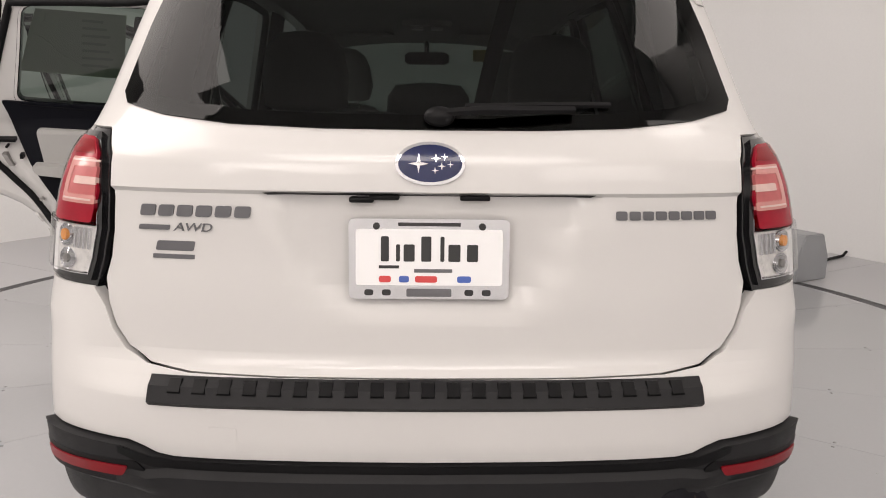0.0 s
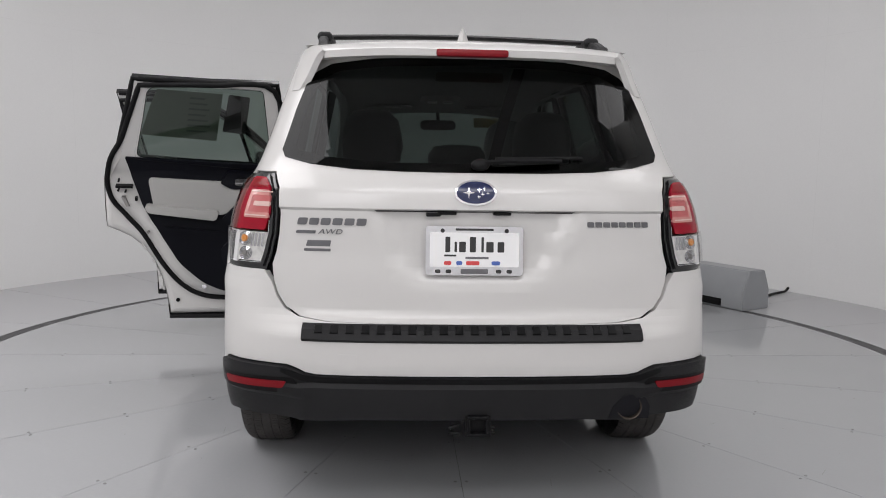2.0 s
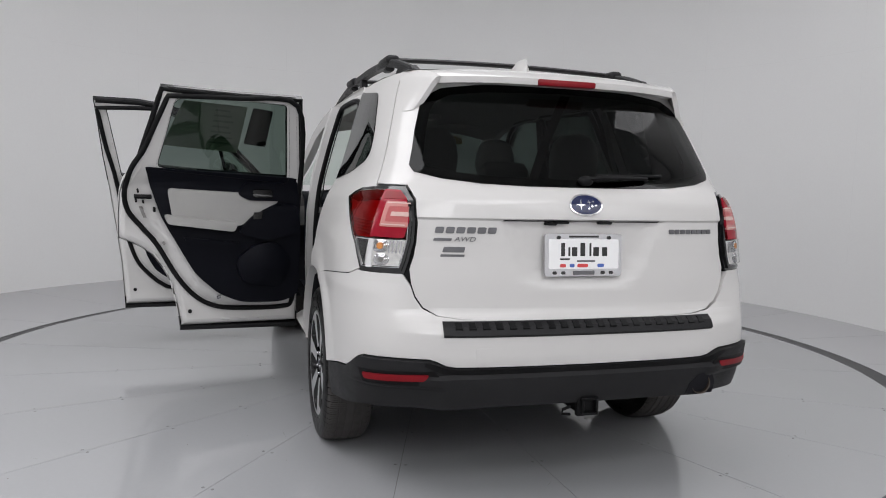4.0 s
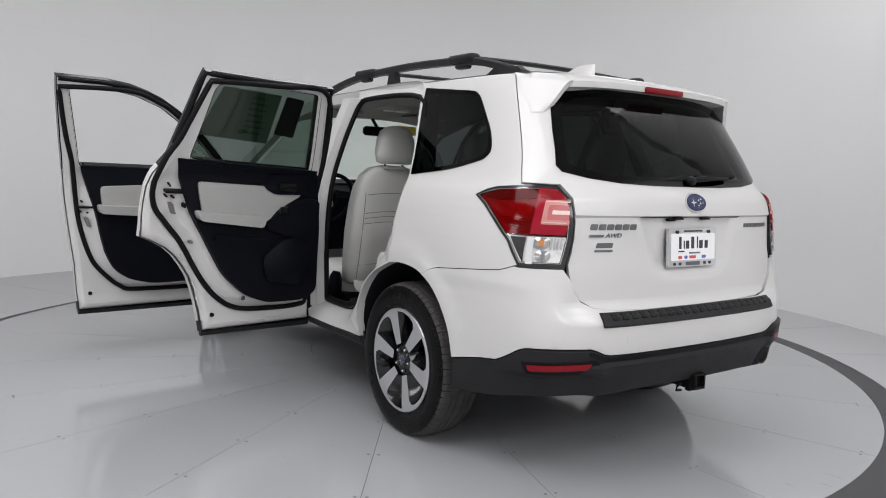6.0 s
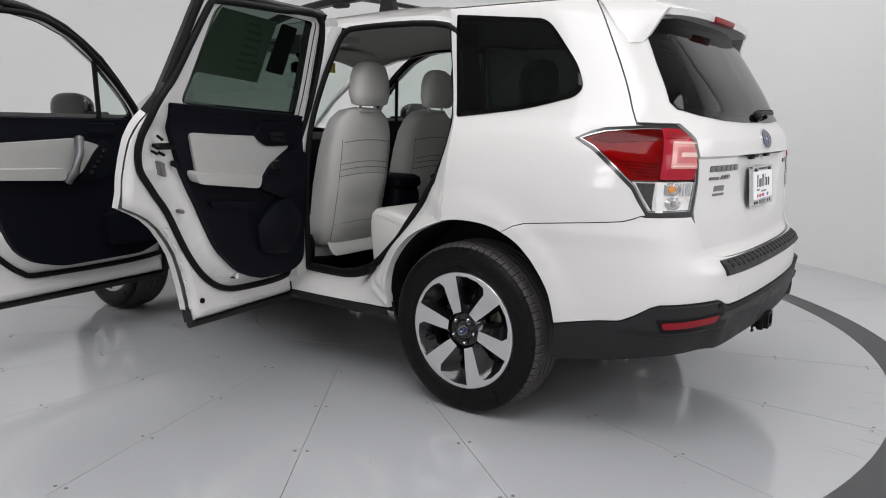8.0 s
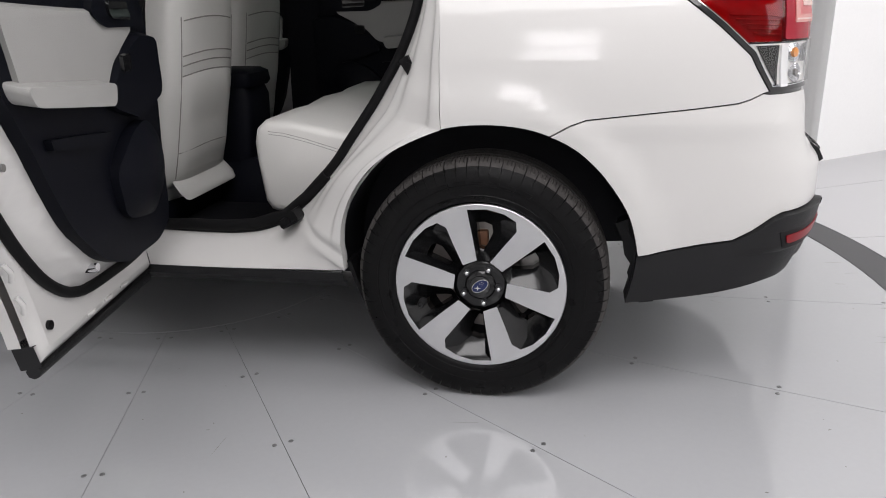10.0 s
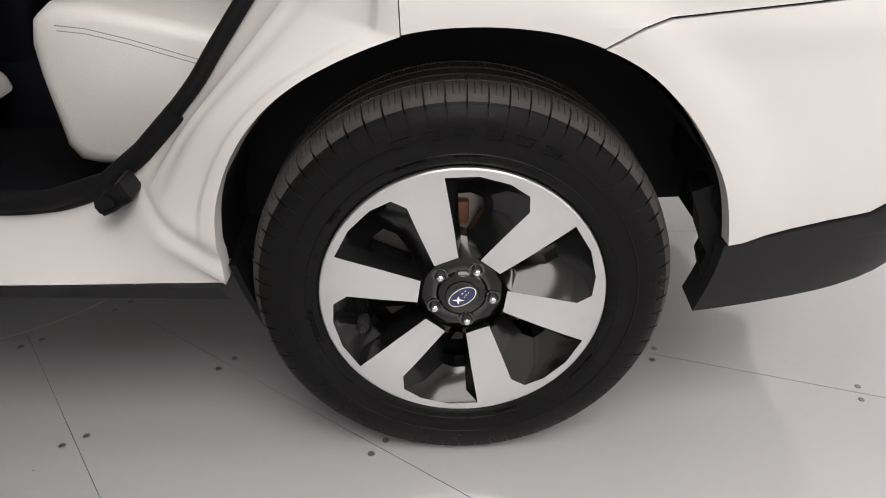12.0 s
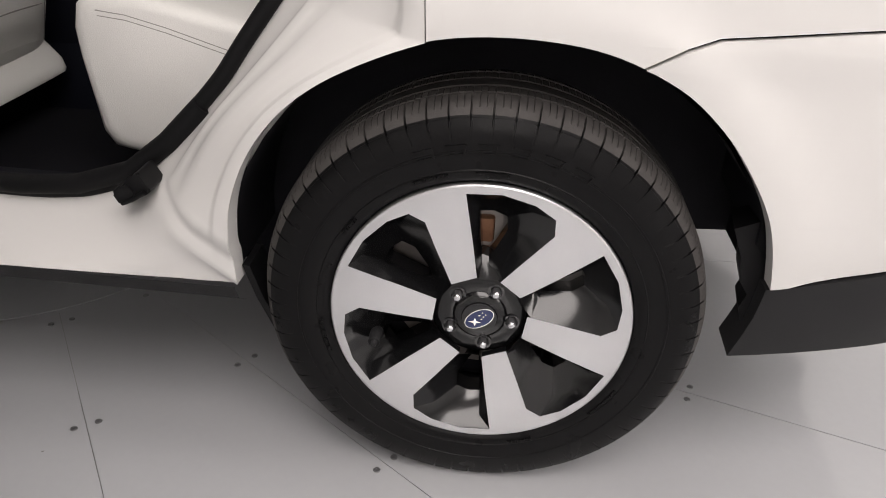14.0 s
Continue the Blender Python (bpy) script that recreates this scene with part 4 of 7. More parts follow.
REAR_TOP = 1.642
RD = [(1.888, REAR_TOP), (1.825, 1.40), (1.79, 1.25), (1.742, 1.17), (1.73, 1.10), (1.726, 0.95), (1.732, 0.842), (1.80, 0.815), (1.86, 0.785), (1.91, 0.745), (1.955, 0.69), (1.99, 0.635), (2.015, 0.57), (2.035, 0.50), (2.05, 0.43), (2.06, 0.345),
      (2.4, 0.345), (2.715, 0.345), (2.72, 0.7), (2.718, 1.15), (2.70, 1.25), (2.648, REAR_TOP), (2.3, 1.636)]
RD_WIN = rounded([(1.995, 1.59, 0.05), (1.91, 1.238, 0.03), (2.61, 1.195, 0.02), (2.565, 1.594, 0.02), (2.3, 1.60)], 0.02)
RD_TRIM = [(1.845, 1.235, 0.01), (1.894, 1.124), (1.945, 0.974), (2.037, 0.803), (2.124, 0.649), (2.254, 0.534), (2.375, 0.482), (2.60, 0.478), (2.695, 0.52), (2.70, 0.9), (2.68, 1.205, 0.01)]
RD_SEAL = [(1.94, 1.60), (1.875, 1.45), (1.825, 1.32), (1.768, 1.225), (1.752, 1.109), (1.776, 1.0), (1.85, 0.905), (1.933, 0.805), (2.039, 0.628), (2.142, 0.512), (2.252, 0.455), (2.414, 0.439), (2.62, 0.44), (2.68, 0.48), (2.695, 0.7), (2.69, 1.15), (2.625, 1.60), (2.3, 1.618)]
FD = [(2.56, 1.66), (2.61, 1.30), (2.648, 1.10), (2.662, 1.0), (2.69, 0.8), (2.72, 0.58), (2.738, 0.30), (3.2, 0.30), (3.80, 0.30), (3.83, 0.7), (3.835, 1.06), (3.78, 1.095), (3.68, 1.162), (3.607, 1.228), (3.458, 1.37), (3.36, 1.458), (3.26, 1.525), (3.155, 1.585), (3.07, 1.617), (2.97, 1.643), (2.82, 1.66)]
FD_WIN = rounded([(2.632, 1.618, 0.02), (2.725, 1.185, 0.02), (3.585, 1.176, 0.02), (3.52, 1.245), (3.33, 1.415), (3.15, 1.53), (3.0, 1.585), (2.85, 1.61)], 0.02)
FD_TRIM = [(2.731, 1.185, 0.01), (2.77, 1.06), (2.811, 0.92), (2.838, 0.78), (2.868, 0.65), (2.92, 0.55), (3.0, 0.483), (3.14, 0.445), (3.60, 0.445), (3.74, 0.5), (3.72, 1.09), (3.61, 1.174, 0.01)]
FD_SEAL = [(2.58, 1.607), (2.632, 1.36), (2.689, 1.17), (2.716, 1.01), (2.745, 0.82), (2.80, 0.635), (2.86, 0.54), (2.971, 0.438), (3.10, 0.405), (3.70, 0.405), (3.79, 0.5), (3.79, 1.02), (3.70, 1.10), (3.59, 1.208), (3.44, 1.35), (3.25, 1.497), (3.14, 1.56), (2.95, 1.62)]

P_RD, P_FD = swing(-0.8994, 2.0108, 79.08, (0.0008, -0.0134)), swing(-0.89, 3.10, 82)
left_rear = make_door("rear_door", "open white rear door with black and grey leather trim", RD, RD_WIN, RD_TRIM, RD_SEAL, P_RD, DOORGLASS, True)
left_front = make_door("front_door", "open white front door, its window wound down, grey leather armrest", FD, FD_WIN, FD_TRIM, FD_SEAL, P_FD, None, False)
right_rear = make_door("rear_door", "shut white rear door", RD, RD_WIN, RD_TRIM, RD_SEAL, shut, DOORGLASS, True)
right_front = make_door("front_door", "shut white front door", FD, FD_WIN, FD_TRIM, FD_SEAL, shut, GLASS, False)

def on_trim(up):
    """Stands off the trim, inwards, by up metres."""
    return lambda s, z: trim_out(z) - up


for door, place in ((left_rear, P_RD), (right_rear, shut)):
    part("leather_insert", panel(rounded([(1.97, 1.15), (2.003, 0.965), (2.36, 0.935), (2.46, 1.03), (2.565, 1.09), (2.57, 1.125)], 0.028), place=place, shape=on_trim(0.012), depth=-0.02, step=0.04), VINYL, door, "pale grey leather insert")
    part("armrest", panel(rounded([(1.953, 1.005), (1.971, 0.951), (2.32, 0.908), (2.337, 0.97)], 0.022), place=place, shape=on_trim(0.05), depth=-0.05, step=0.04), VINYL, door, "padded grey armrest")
    part("pull_frame", panel(rounded([(2.34, 0.90), (2.42, 1.01), (2.57, 1.08), (2.68, 1.07), (2.67, 0.90), (2.50, 0.84)], 0.03), place=place, shape=on_trim(0.03), depth=-0.03, step=0.05), TRIM, door)
    part("handle_bezel", panel(rounded([(2.337, 1.13), (2.377, 1.185), (2.60, 1.188), (2.605, 1.099), (2.40, 1.10)], 0.02), place=place, shape=on_trim(0.02), depth=-0.03, step=0.05), TRIM, door, "black handle bezel")
    part("inner_handle", panel(rounded([(2.42, 1.165), (2.42, 1.125), (2.53, 1.12), (2.53, 1.165)], 0.012), place=place, shape=on_trim(0.032), depth=-0.01, step=0.05), GLOSSBLACK, door)
    part("window_switch", panel(rounded([(2.425, 1.032), (2.42, 0.99), (2.468, 0.995), (2.472, 1.037)], 0.006), place=place, shape=on_trim(0.038), depth=-0.01, step=0.05), GLOSSBLACK, door)
    part("bottle_pocket", panel(rounded([(2.33, 0.73), (2.37, 0.60), (2.60, 0.57), (2.65, 0.74), (2.55, 0.84), (2.43, 0.82)], 0.05), place=place, depth=-0.05, step=0.03,
                                shape=lambda s, z: -0.15 - 0.05 * max(0, 1 - ((s - 2.49) / 0.17) ** 2 - ((z - 0.71) / 0.15) ** 2)), TRIM, door, "bulging black bottle pocket")
    part("map_ledge", panel([(2.06, 0.86), (2.07, 0.835), (2.33, 0.80), (2.35, 0.83)], place=place, out=-0.155, depth=-0.02, step=0.05), TRIM, door)
for door, place in ((left_front, P_FD), (right_front, shut)):
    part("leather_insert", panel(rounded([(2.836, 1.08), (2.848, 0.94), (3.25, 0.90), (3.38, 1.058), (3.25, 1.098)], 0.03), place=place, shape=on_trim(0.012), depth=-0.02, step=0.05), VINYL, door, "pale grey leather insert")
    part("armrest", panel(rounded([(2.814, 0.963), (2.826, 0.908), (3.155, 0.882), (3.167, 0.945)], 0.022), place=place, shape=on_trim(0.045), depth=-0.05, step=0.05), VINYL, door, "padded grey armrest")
    part("pull_handle", tube([place(3.175, 0.87, -0.16), place(3.195, 0.93, -0.19), place(3.23, 1.04, -0.165), place(3.255, 1.11, -0.11)], 0.021, 10), GREYPLASTIC, door, "silver-grey pull handle", smooth=70)
    part("switch_plate", panel(rounded([(3.24, 0.87), (3.33, 1.02), (3.40, 1.09), (3.47, 1.0), (3.40, 0.88)], 0.02), place=place, shape=on_trim(0.02), depth=-0.03, step=0.05), TRIM, door)
    for k in range(5):
        part("switch", panel(rounded([(3.29 + 0.02 * k, 0.91 + 0.03 * k), (3.31 + 0.02 * k, 0.905 + 0.03 * k), (3.32 + 0.02 * k, 0.923 + 0.03 * k), (3.30 + 0.02 * k, 0.93 + 0.03 * k)], 0.003), place=place, shape=on_trim(0.028), depth=-0.01), GLOSSBLACK, door)
    part("handle_bezel", panel(rounded([(3.31, 1.165), (3.315, 1.115), (3.48, 1.11), (3.48, 1.165)], 0.02), place=place, shape=on_trim(0.008), depth=-0.03, step=0.05), TRIM, door, "black handle bezel")
    part("map_pocket", panel(rounded([(3.36, 0.68), (3.38, 0.52), (3.66, 0.51), (3.67, 0.72)], 0.04), place=place, depth=-0.05, step=0.05, out=-0.18), TRIM, door)
    part("quarter_bar", tube([place(3.40, 1.17, -0.035), place(3.312, 1.445, -0.035)], 0.012, 6), BLACK, door)

part("quarter_pane", panel([(3.40, 1.17), (3.315, 1.435), (3.53, 1.25), (3.60, 1.17)], place=P_FD, out=-0.03, depth=0, step=0.1), GLASS, left_front, "small fixed corner window")

# latches, strikers and plugs on the inner flanges of the open doors
for door, place, e, h in ((left_rear, P_RD, 0.0, 0.0), (left_front, P_FD, 0.93, -0.165)):
    for s, z in ((1.817, 1.137), (1.812, 1.072), (1.849, 1.065)):
        part("jamb_hole", tube([place(s + e, z + h, -0.07), place(s + e, z + h, -0.098)], 0.0055, 8), BLACK, door)
    part("latch_slot", panel([(1.80 + e, 1.106 + h), (1.80 + e, 1.094 + h), (1.89 + e, 1.093 + h), (1.89 + e, 1.107 + h)], place=place, out=-0.104, depth=-0.03), BLACK, door, "black door latch slot")
    part("latch_plate", panel([(1.828 + e, 1.035 + h), (1.85 + e, 0.977 + h), (1.868 + e, 0.977 + h), (1.846 + e, 1.035 + h)], place=place, out=-0.109, depth=-0.03), STEEL, door)
    part("latch_plug", panel([(1.90 + e, 1.036 + h), (1.90 + e, 1.016 + h), (1.912 + e, 1.016 + h), (1.912 + e, 1.036 + h)], place=place, out=-0.117, depth=-0.03), BLACK, door)
part("drain_plug", tube([P_RD(2.107, 0.431, -0.05), P_RD(2.107, 0.431, -0.064)], 0.011, 12), BLACK, left_rear)
part("drain_plug", tube([P_FD(2.80, 0.40, -0.05), P_FD(2.80, 0.40, -0.064)], 0.011, 12), BLACK, left_front)
part("shell_screw", tube([P_RD(2.251, 0.515, -0.08), P_RD(2.251, 0.515, -0.12)], 0.012, 10), CHROME, left_rear, "bright screw head")
part("shell_screw", tube([P_RD(1.962, 0.821, -0.08), P_RD(1.962, 0.821, -0.11)], 0.008, 10), STEEL, left_rear)
# short pressed ribs along the flange of the rear door
for s, z, deg in ((1.935, 0.735, 58), (1.98, 0.665, 62), (2.01, 0.59, 70), (2.03, 0.51, 76), (2.30, 0.375, 4), (2.40, 0.375, 4), (2.50, 0.375, 4)):
    c, q = math.cos(radians(deg)) * 0.022, -math.sin(radians(deg)) * 0.022
    part("pressed_rib", tube([P_RD(s - c, z - q, -0.052), P_RD(s, z, -0.059), P_RD(s + c, z + q, -0.052)], 0.006, 8), PAINT, left_rear, smooth=80)

# paper left in the rear window, facing outwards
part("window_paper", panel([(2.037, 1.578), (1.935, 1.345), (2.324, 1.323), (2.362, 1.566)], place=P_RD, out=-0.02, depth=0.001, step=0.1), PAPER, left_rear, "faded printed paper sheet taped in the window")

for k in range(7):
    z = 1.545 - 0.028 * k
    part("print_bar", panel([(2.20 - 0.004 * k, z), (2.195 - 0.004 * k, z - 0.009), (2.27 + 0.01 * (k % 3), z - 0.013), (2.275 + 0.01 * (k % 3), z - 0.004)], place=P_RD, out=-0.0215, depth=0.0008, step=0.1), PRINT, left_rear)
part("dark_label", panel(rounded([(2.392, 1.565), (2.355, 1.372), (2.475, 1.362), (2.50, 1.555)], 0.01), place=P_RD, out=-0.02, depth=0.001, step=0.1), INK, left_rear, "dark label stuck in the window")

# mirror on the open front door
def make_mirror(door, place):
    m = place.turn if door is left_front else Matrix.Diagonal((-1, 1, 1, 1))
    bm = bmesh.new()
    bmesh.ops.create_uvsphere(bm, u_segments=24, v_segments=14, radius=1)
    for v in bm.verts:
        c = v.co.copy()
        v.co = Vector((-1.03 + 0.15 * math.copysign(abs(c.x) ** 0.7, c.x), 2.73 + 0.085 * (c.y if c.y > 0 else c.y * 0.35), 1.20 + 0.084 * math.copysign(abs(c.z) ** 0.75, c.z)))
    bm.transform(m)
    part("mirror_housing", bm, SPOKEBLACK, door, "gloss black folded door mirror housing")
    bm = box(-0.93, -0.80, 2.715, 2.795, 1.145, 1.19, 0.012)
    bm.transform(m)
    part("mirror_foot", bm, BLACK, door)


make_mirror(left_front, P_FD)
make_mirror(right_front, shut)

# ------------------------------ body round the openings
jamb_low = [(2.042, 0.380), (2.07, 0.378), (2.2, 0.372), (2.45, 0.367), (2.74, 0.366)]
arch_edge = [REAR_ARCH[k] for k in range(11, 21)]
jamb_out = [(2.60, 1.648), (1.897, SHOULDER), (1.812, 1.40), (1.78, 1.26), (1.746, 1.10), (1.744, 0.95), (1.744, 0.80)]
jamb_in = [Vector(p) for p in ((-0.655, 1.87, 1.595), (-0.656, 1.215, 1.578), (-0.70, 1.145, 1.36), (-0.722, 1.12, 1.23), (-0.735, 1.135, 1.10), (-0.742, 1.185, 0.97), (-0.748, 1.243, 0.87),
                               (-0.750, 1.275, 0.82), (-0.757, 1.343, 0.725), (-0.760, 1.38, 0.672), (-0.762, 1.42, 0.625), (-0.763, 1.455, 0.585), (-0.764, 1.49, 0.547), (-0.765, 1.525, 0.515), (-0.765, 1.56, 0.488), (-0.765, 1.60, 0.47), (-0.765, 1.64, 0.458),
                               (-0.764, 1.67, 0.453), (-0.763, 1.71, 0.448), (-0.762, 1.76, 0.446), (-0.757, 1.88, 0.445), (-0.75, 2.01, 0.447))]


def spline(pts, per):
    out = []
    n = len(pts)
    for i in range(n - 1):
        p0, p1, p2, p3 = pts[max(i - 1, 0)], pts[i], pts[i + 1], pts[min(i + 2, n - 1)]
        for k in range(per):
            t = k / per
            out.append(0.5 * ((2 * p1) + (p2 - p0) * t + (2 * p0 - 5 * p1 + 4 * p2 - p3) * t * t + (3 * p1 - p0 - 3 * p2 + p3) * t ** 3))
    return out + [pts[-1]]


def edge_line(pts, per):
    return [skin(-u, v, flare(u, v) - 0.001) for u, v in smooth_line(pts, per)]


jo = edge_line(jamb_out, 6)[:-1]
jo += [skin(-1.744, 0.80, flare(1.744, 0.80) - 0.001).lerp(skin(-1.744, 0.785, flare(1.744, 0.785) - 0.001), k / 6) for k in range(6)]
jo += edge_line(arch_edge, 6)[:-1]
jo += [skin(-REAR_ARCH[20][0], REAR_ARCH[20][1], 0.010).lerp(skin(-2.042, 0.380, 0.002), k / 6) for k in range(6)]
jo += edge_line(jamb_low, 6)
ji_all = spline(jamb_in, 6)
# the arch's foot faces the middle of the inner corner, so that the creases run round it evenly
n_top, n_foot = 42, 102
pair = [k for k in range(n_top)] + [n_top + (77 - n_top) * (k / (n_foot - n_top)) for k in range(n_foot - n_top)] + [77 + (len(ji_all) - 1 - 77) * (k / (len(jo) - 1 - n_foot)) for k in range(len(jo) - n_foot)]
ji = [ji_all[min(int(q), len(ji_all) - 2)].lerp(ji_all[min(int(q), len(ji_all) - 2) + 1], q - min(int(q), len(ji_all) - 2)) for q in pair]
for k in range(n_foot - 4, len(jo)):
    jo[k].x = -0.886 - 0.012 * min(1, math.exp(-(k - n_foot) / 4))
# the pressing: a broad lip, then soft creases one inside the other
STEPS = [(-0.004, 0.28), (0.0, 0.0), (0.04, 0.012), (0.145, 0.03), (0.17, 0.055), (0.195, 0.135), (0.23, 0.165), (0.38, 0.215), (0.52, 0.28), (0.60, 0.335), (0.64, 0.42), (0.68, 0.50), (0.73, 0.545), (0.785, 0.585), (0.805, 0.66), (0.825, 0.82), (0.9, 0.93), (1.0, 1.0)]
bm = bmesh.new()
rows = []
n_rows = min(len(jo), len(ji))
for k in range(n_rows):
    a, b = jo[k], ji[k]
    row = []
    soft_foot = math.exp(-((k - n_foot) / 16) ** 2) if k < n_foot else 1.0
    for t, d in STEPS:
        p = a.lerp(b, t)
        if soft_foot > 0.01 and t > 0:
            # round the foot the pressing follows the seal at an even distance
            away = min(math.hypot(p.y - q.y, p.z - q.z) for q in ji_all[40:]) if t < 1 else 0.0
            d += (max(0.0, 1 - away / 0.125) ** 2.0 * (1 - (1 - t) ** 5) - d) * soft_foot
        p.x = a.x + (b.x - a.x) * d
        row.append(bm.verts.new(p))
    rows.append(row)
for a, b in zip(rows, rows[1:]):
    for i in range(len(STEPS) - 1):
        bm.faces.new((a[i], a[i + 1], b[i + 1], b[i]))
part("door_jamb", bm, PAINT, car, "white painted door jamb", smooth=60)
front_edge = spline([Vector(p) for p in ((-0.772, 1.965, 0.46), (-0.783, 1.96, 0.8), (-0.766, 1.95, 1.1), (-0.722, 1.91, 1.33), (-0.676, 1.85, 1.52), (-0.662, 1.815, 1.572), (-0.658, 1.78, 1.588))], 5)
part("aperture_seal", tube(front_edge + [p + Vector((-0.006, 0.008 if i > 8 else 0, -0.006 if i < 8 else 0.004)) for i, p in enumerate(ji_all)][2:], 0.0135, 12), RUBBER, car, "black rubber aperture seal", smooth=75)


def strip(a, b, bm=None, w=None):
    """A sheet between two lines of points."""
    bm = bm or bmesh.new()
    va, vb = [bm.verts.new(p) for p in a], [bm.verts.new(p) for p in b]
    for i in range(len(a) - 1):
        bm.faces.new((va[i], va[i + 1], vb[i + 1], vb[i]))
    return bm


for side in (-1, 1):
    def sk(s, z, o=0.0):
        return skin(side * s, z, o)
    # rocker below the doors
    ss = [2.05 + (3.85 - 2.05) * k / 24 for k in range(25)]
    lift = 0.033 if side < 0 else 0.0
    bm = strip([sk(s, 0.335 + lift) for s in ss], [sk(s, 0.308 + lift * 0.8, -0.01) for s in ss])
    strip([sk(s, 0.308 + lift * 0.8, -0.01) for s in ss], [sk(s, 0.275 + lift * 0.6, -0.05) for s in ss], bm)
    part("rocker_cladding", bm, CLAD, car, "black rocker strip")
    # pillar between the doors
    zs = [0.40, 0.7, 1.0, 1.2, 1.4, 1.60]
    f = [2.02, 2.02, 2.01, 2.0, 1.95, 1.885]
    xw = [-0.765, -0.775, -0.77, -0.745, -0.70, -0.652]
    bm = strip([(-side * xw[i], f[i] - 0.045, zs[i]) for i in range(6)], [(-side * (xw[i] - 0.05), f[i] - 0.02, zs[i]) for i in range(6)])
    strip([(-side * (xw[i] - 0.05), f[i] - 0.02, zs[i]) for i in range(6)], [(-side * (xw[i] - 0.05), f[i] + 0.07, zs[i]) for i in range(6)], bm)
    strip([(-side * (xw[i] - 0.05), f[i] + 0.07, zs[i]) for i in range(6)], [(-side * xw[i], f[i] + 0.10, zs[i]) for i in range(6)], bm)
    part("centre_pillar", bm, PAINT, car, "white pillar between the doors", smooth=30)
    bm = strip([(-side * (xw[i] + 0.012), f[i] - 0.05, zs[i]) for i in range(6)], [(-side * (xw[i] + 0.04), f[i] + 0.10, zs[i]) for i in range(6)])
    part("pillar_trim", bm, TRIM, car)
    # rail above the doors and the windscreen pillar
    line = [skin(side * run_at(y), ROOF_EDGE(y)) for y in (1.18, 1.5, 1.9, 2.3, 2.6, 2.8, 2.95)] + [skin(side * run_at(3.25), 1.33), skin(side * run_at(3.55), 1.13)]
    inn = [p + Vector((-side * 0.012, -0.01, -0.052)) for p in line]
    bm = strip(line, inn)
    strip(inn, [p + Vector((-side * 0.05, -0.01, -0.0)) for p in inn], bm)
    part("roof_rail_panel", bm, PAINT, car, smooth=60)
    part("sill_plate", strip([(-side * -0.765, y, 0.449) for y in (1.6, 2.0, 3.0)], [(-side * -0.66, y, 0.435) for y in (1.6, 2.0, 3.0)]), TRIM, car, "black sill plate")
    # front wing
    fender = [(3.845, 0.345), (3.86, 0.345)] + [(run_at(3.60 - 0.40 * math.cos(radians(a))), 0.36 + 0.40 * math.sin(radians(a))) for a in range(-2, 181, 14)] + [(run_at(4.2), 0.36), (run_at(4.2), 0.80), (run_at(4.15), 0.93), (run_at(3.6), 1.02), (3.86, 1.06), (3.845, 1.06)]
    part("front_wing", panel([(side * s, z) for s, z in fender], depth=0.03, step=0.08), PAINT, car)
    # wheel housings
    for cy in (0.95, 3.60):
        bm = bmesh.new()
        rows = []
        for k in range(25):
            low, high = (4, 182) if cy < 1 else (-12, 192)
            a = radians(low + (high - low) * k / 24)
            r = 0.418 + (0.012 * math.sin(k * 2.4) if k < 5 and cy < 1 else 0)
            rows.append([bm.verts.new((side * x, cy - r * math.cos(a), 0.385 + r * math.sin(a))) for x in (0.875, 0.78, 0.63)])
        for a, b in zip(rows, rows[1:]):
            for i in range(2):
                bm.faces.new((a[i], a[i + 1], b[i + 1], b[i]))
        bm.faces.new([r[2] for r in rows])
        part("wheel_housing", bm, UNDER, car, "black plastic wheel arch liner")
    # ragged end of the liner behind the bumper
    ends = [(0.60, 0.535), (0.58, 0.49), (0.573, 0.45), (0.556, 0.425), (0.563, 0.40), (0.55, 0.36), (0.527, 0.314), (0.49, 0.32), (0.468, 0.40), (0.468, 0.47), (0.52, 0.57)]
    bm = bmesh.new()
    ea, eb = [bm.verts.new((side * 0.866, y, z)) for y, z in ends], [bm.verts.new((side * 0.80, y - 0.01, z)) for y, z in ends]
    bm.faces.new(ea)
    bm.faces.new(eb)
    for i in range(len(ends)):
        bm.faces.new((ea[i], ea[(i + 1) % len(ends)], eb[(i + 1) % len(ends)], eb[i]))
    part("liner_end", bm, BLACK, car, "ragged black liner edge", smooth=30)
    # black plastic flap ahead of the rear wheel
    bm = bmesh.new()
    flap = [(0.872, 1.335, 0.40), (0.80, 1.335, 0.40), (0.805, 1.315, 0.33), (0.835, 1.293, 0.25), (0.85, 1.290, 0.247), (0.872, 1.316, 0.34)]
    fa, fb = [bm.verts.new((side * x, y, z)) for x, y, z in flap], [bm.verts.new((side * x, y + 0.012, z)) for x, y, z in flap]
    bm.faces.new(fa)
    bm.faces.new(fb)
    for i in range(6):
        bm.faces.new((fa[i], fa[(i + 1) % 6], fb[(i + 1) % 6], fb[i]))
    part("mud_flap", bm, BLACK, car, "thin black flap")

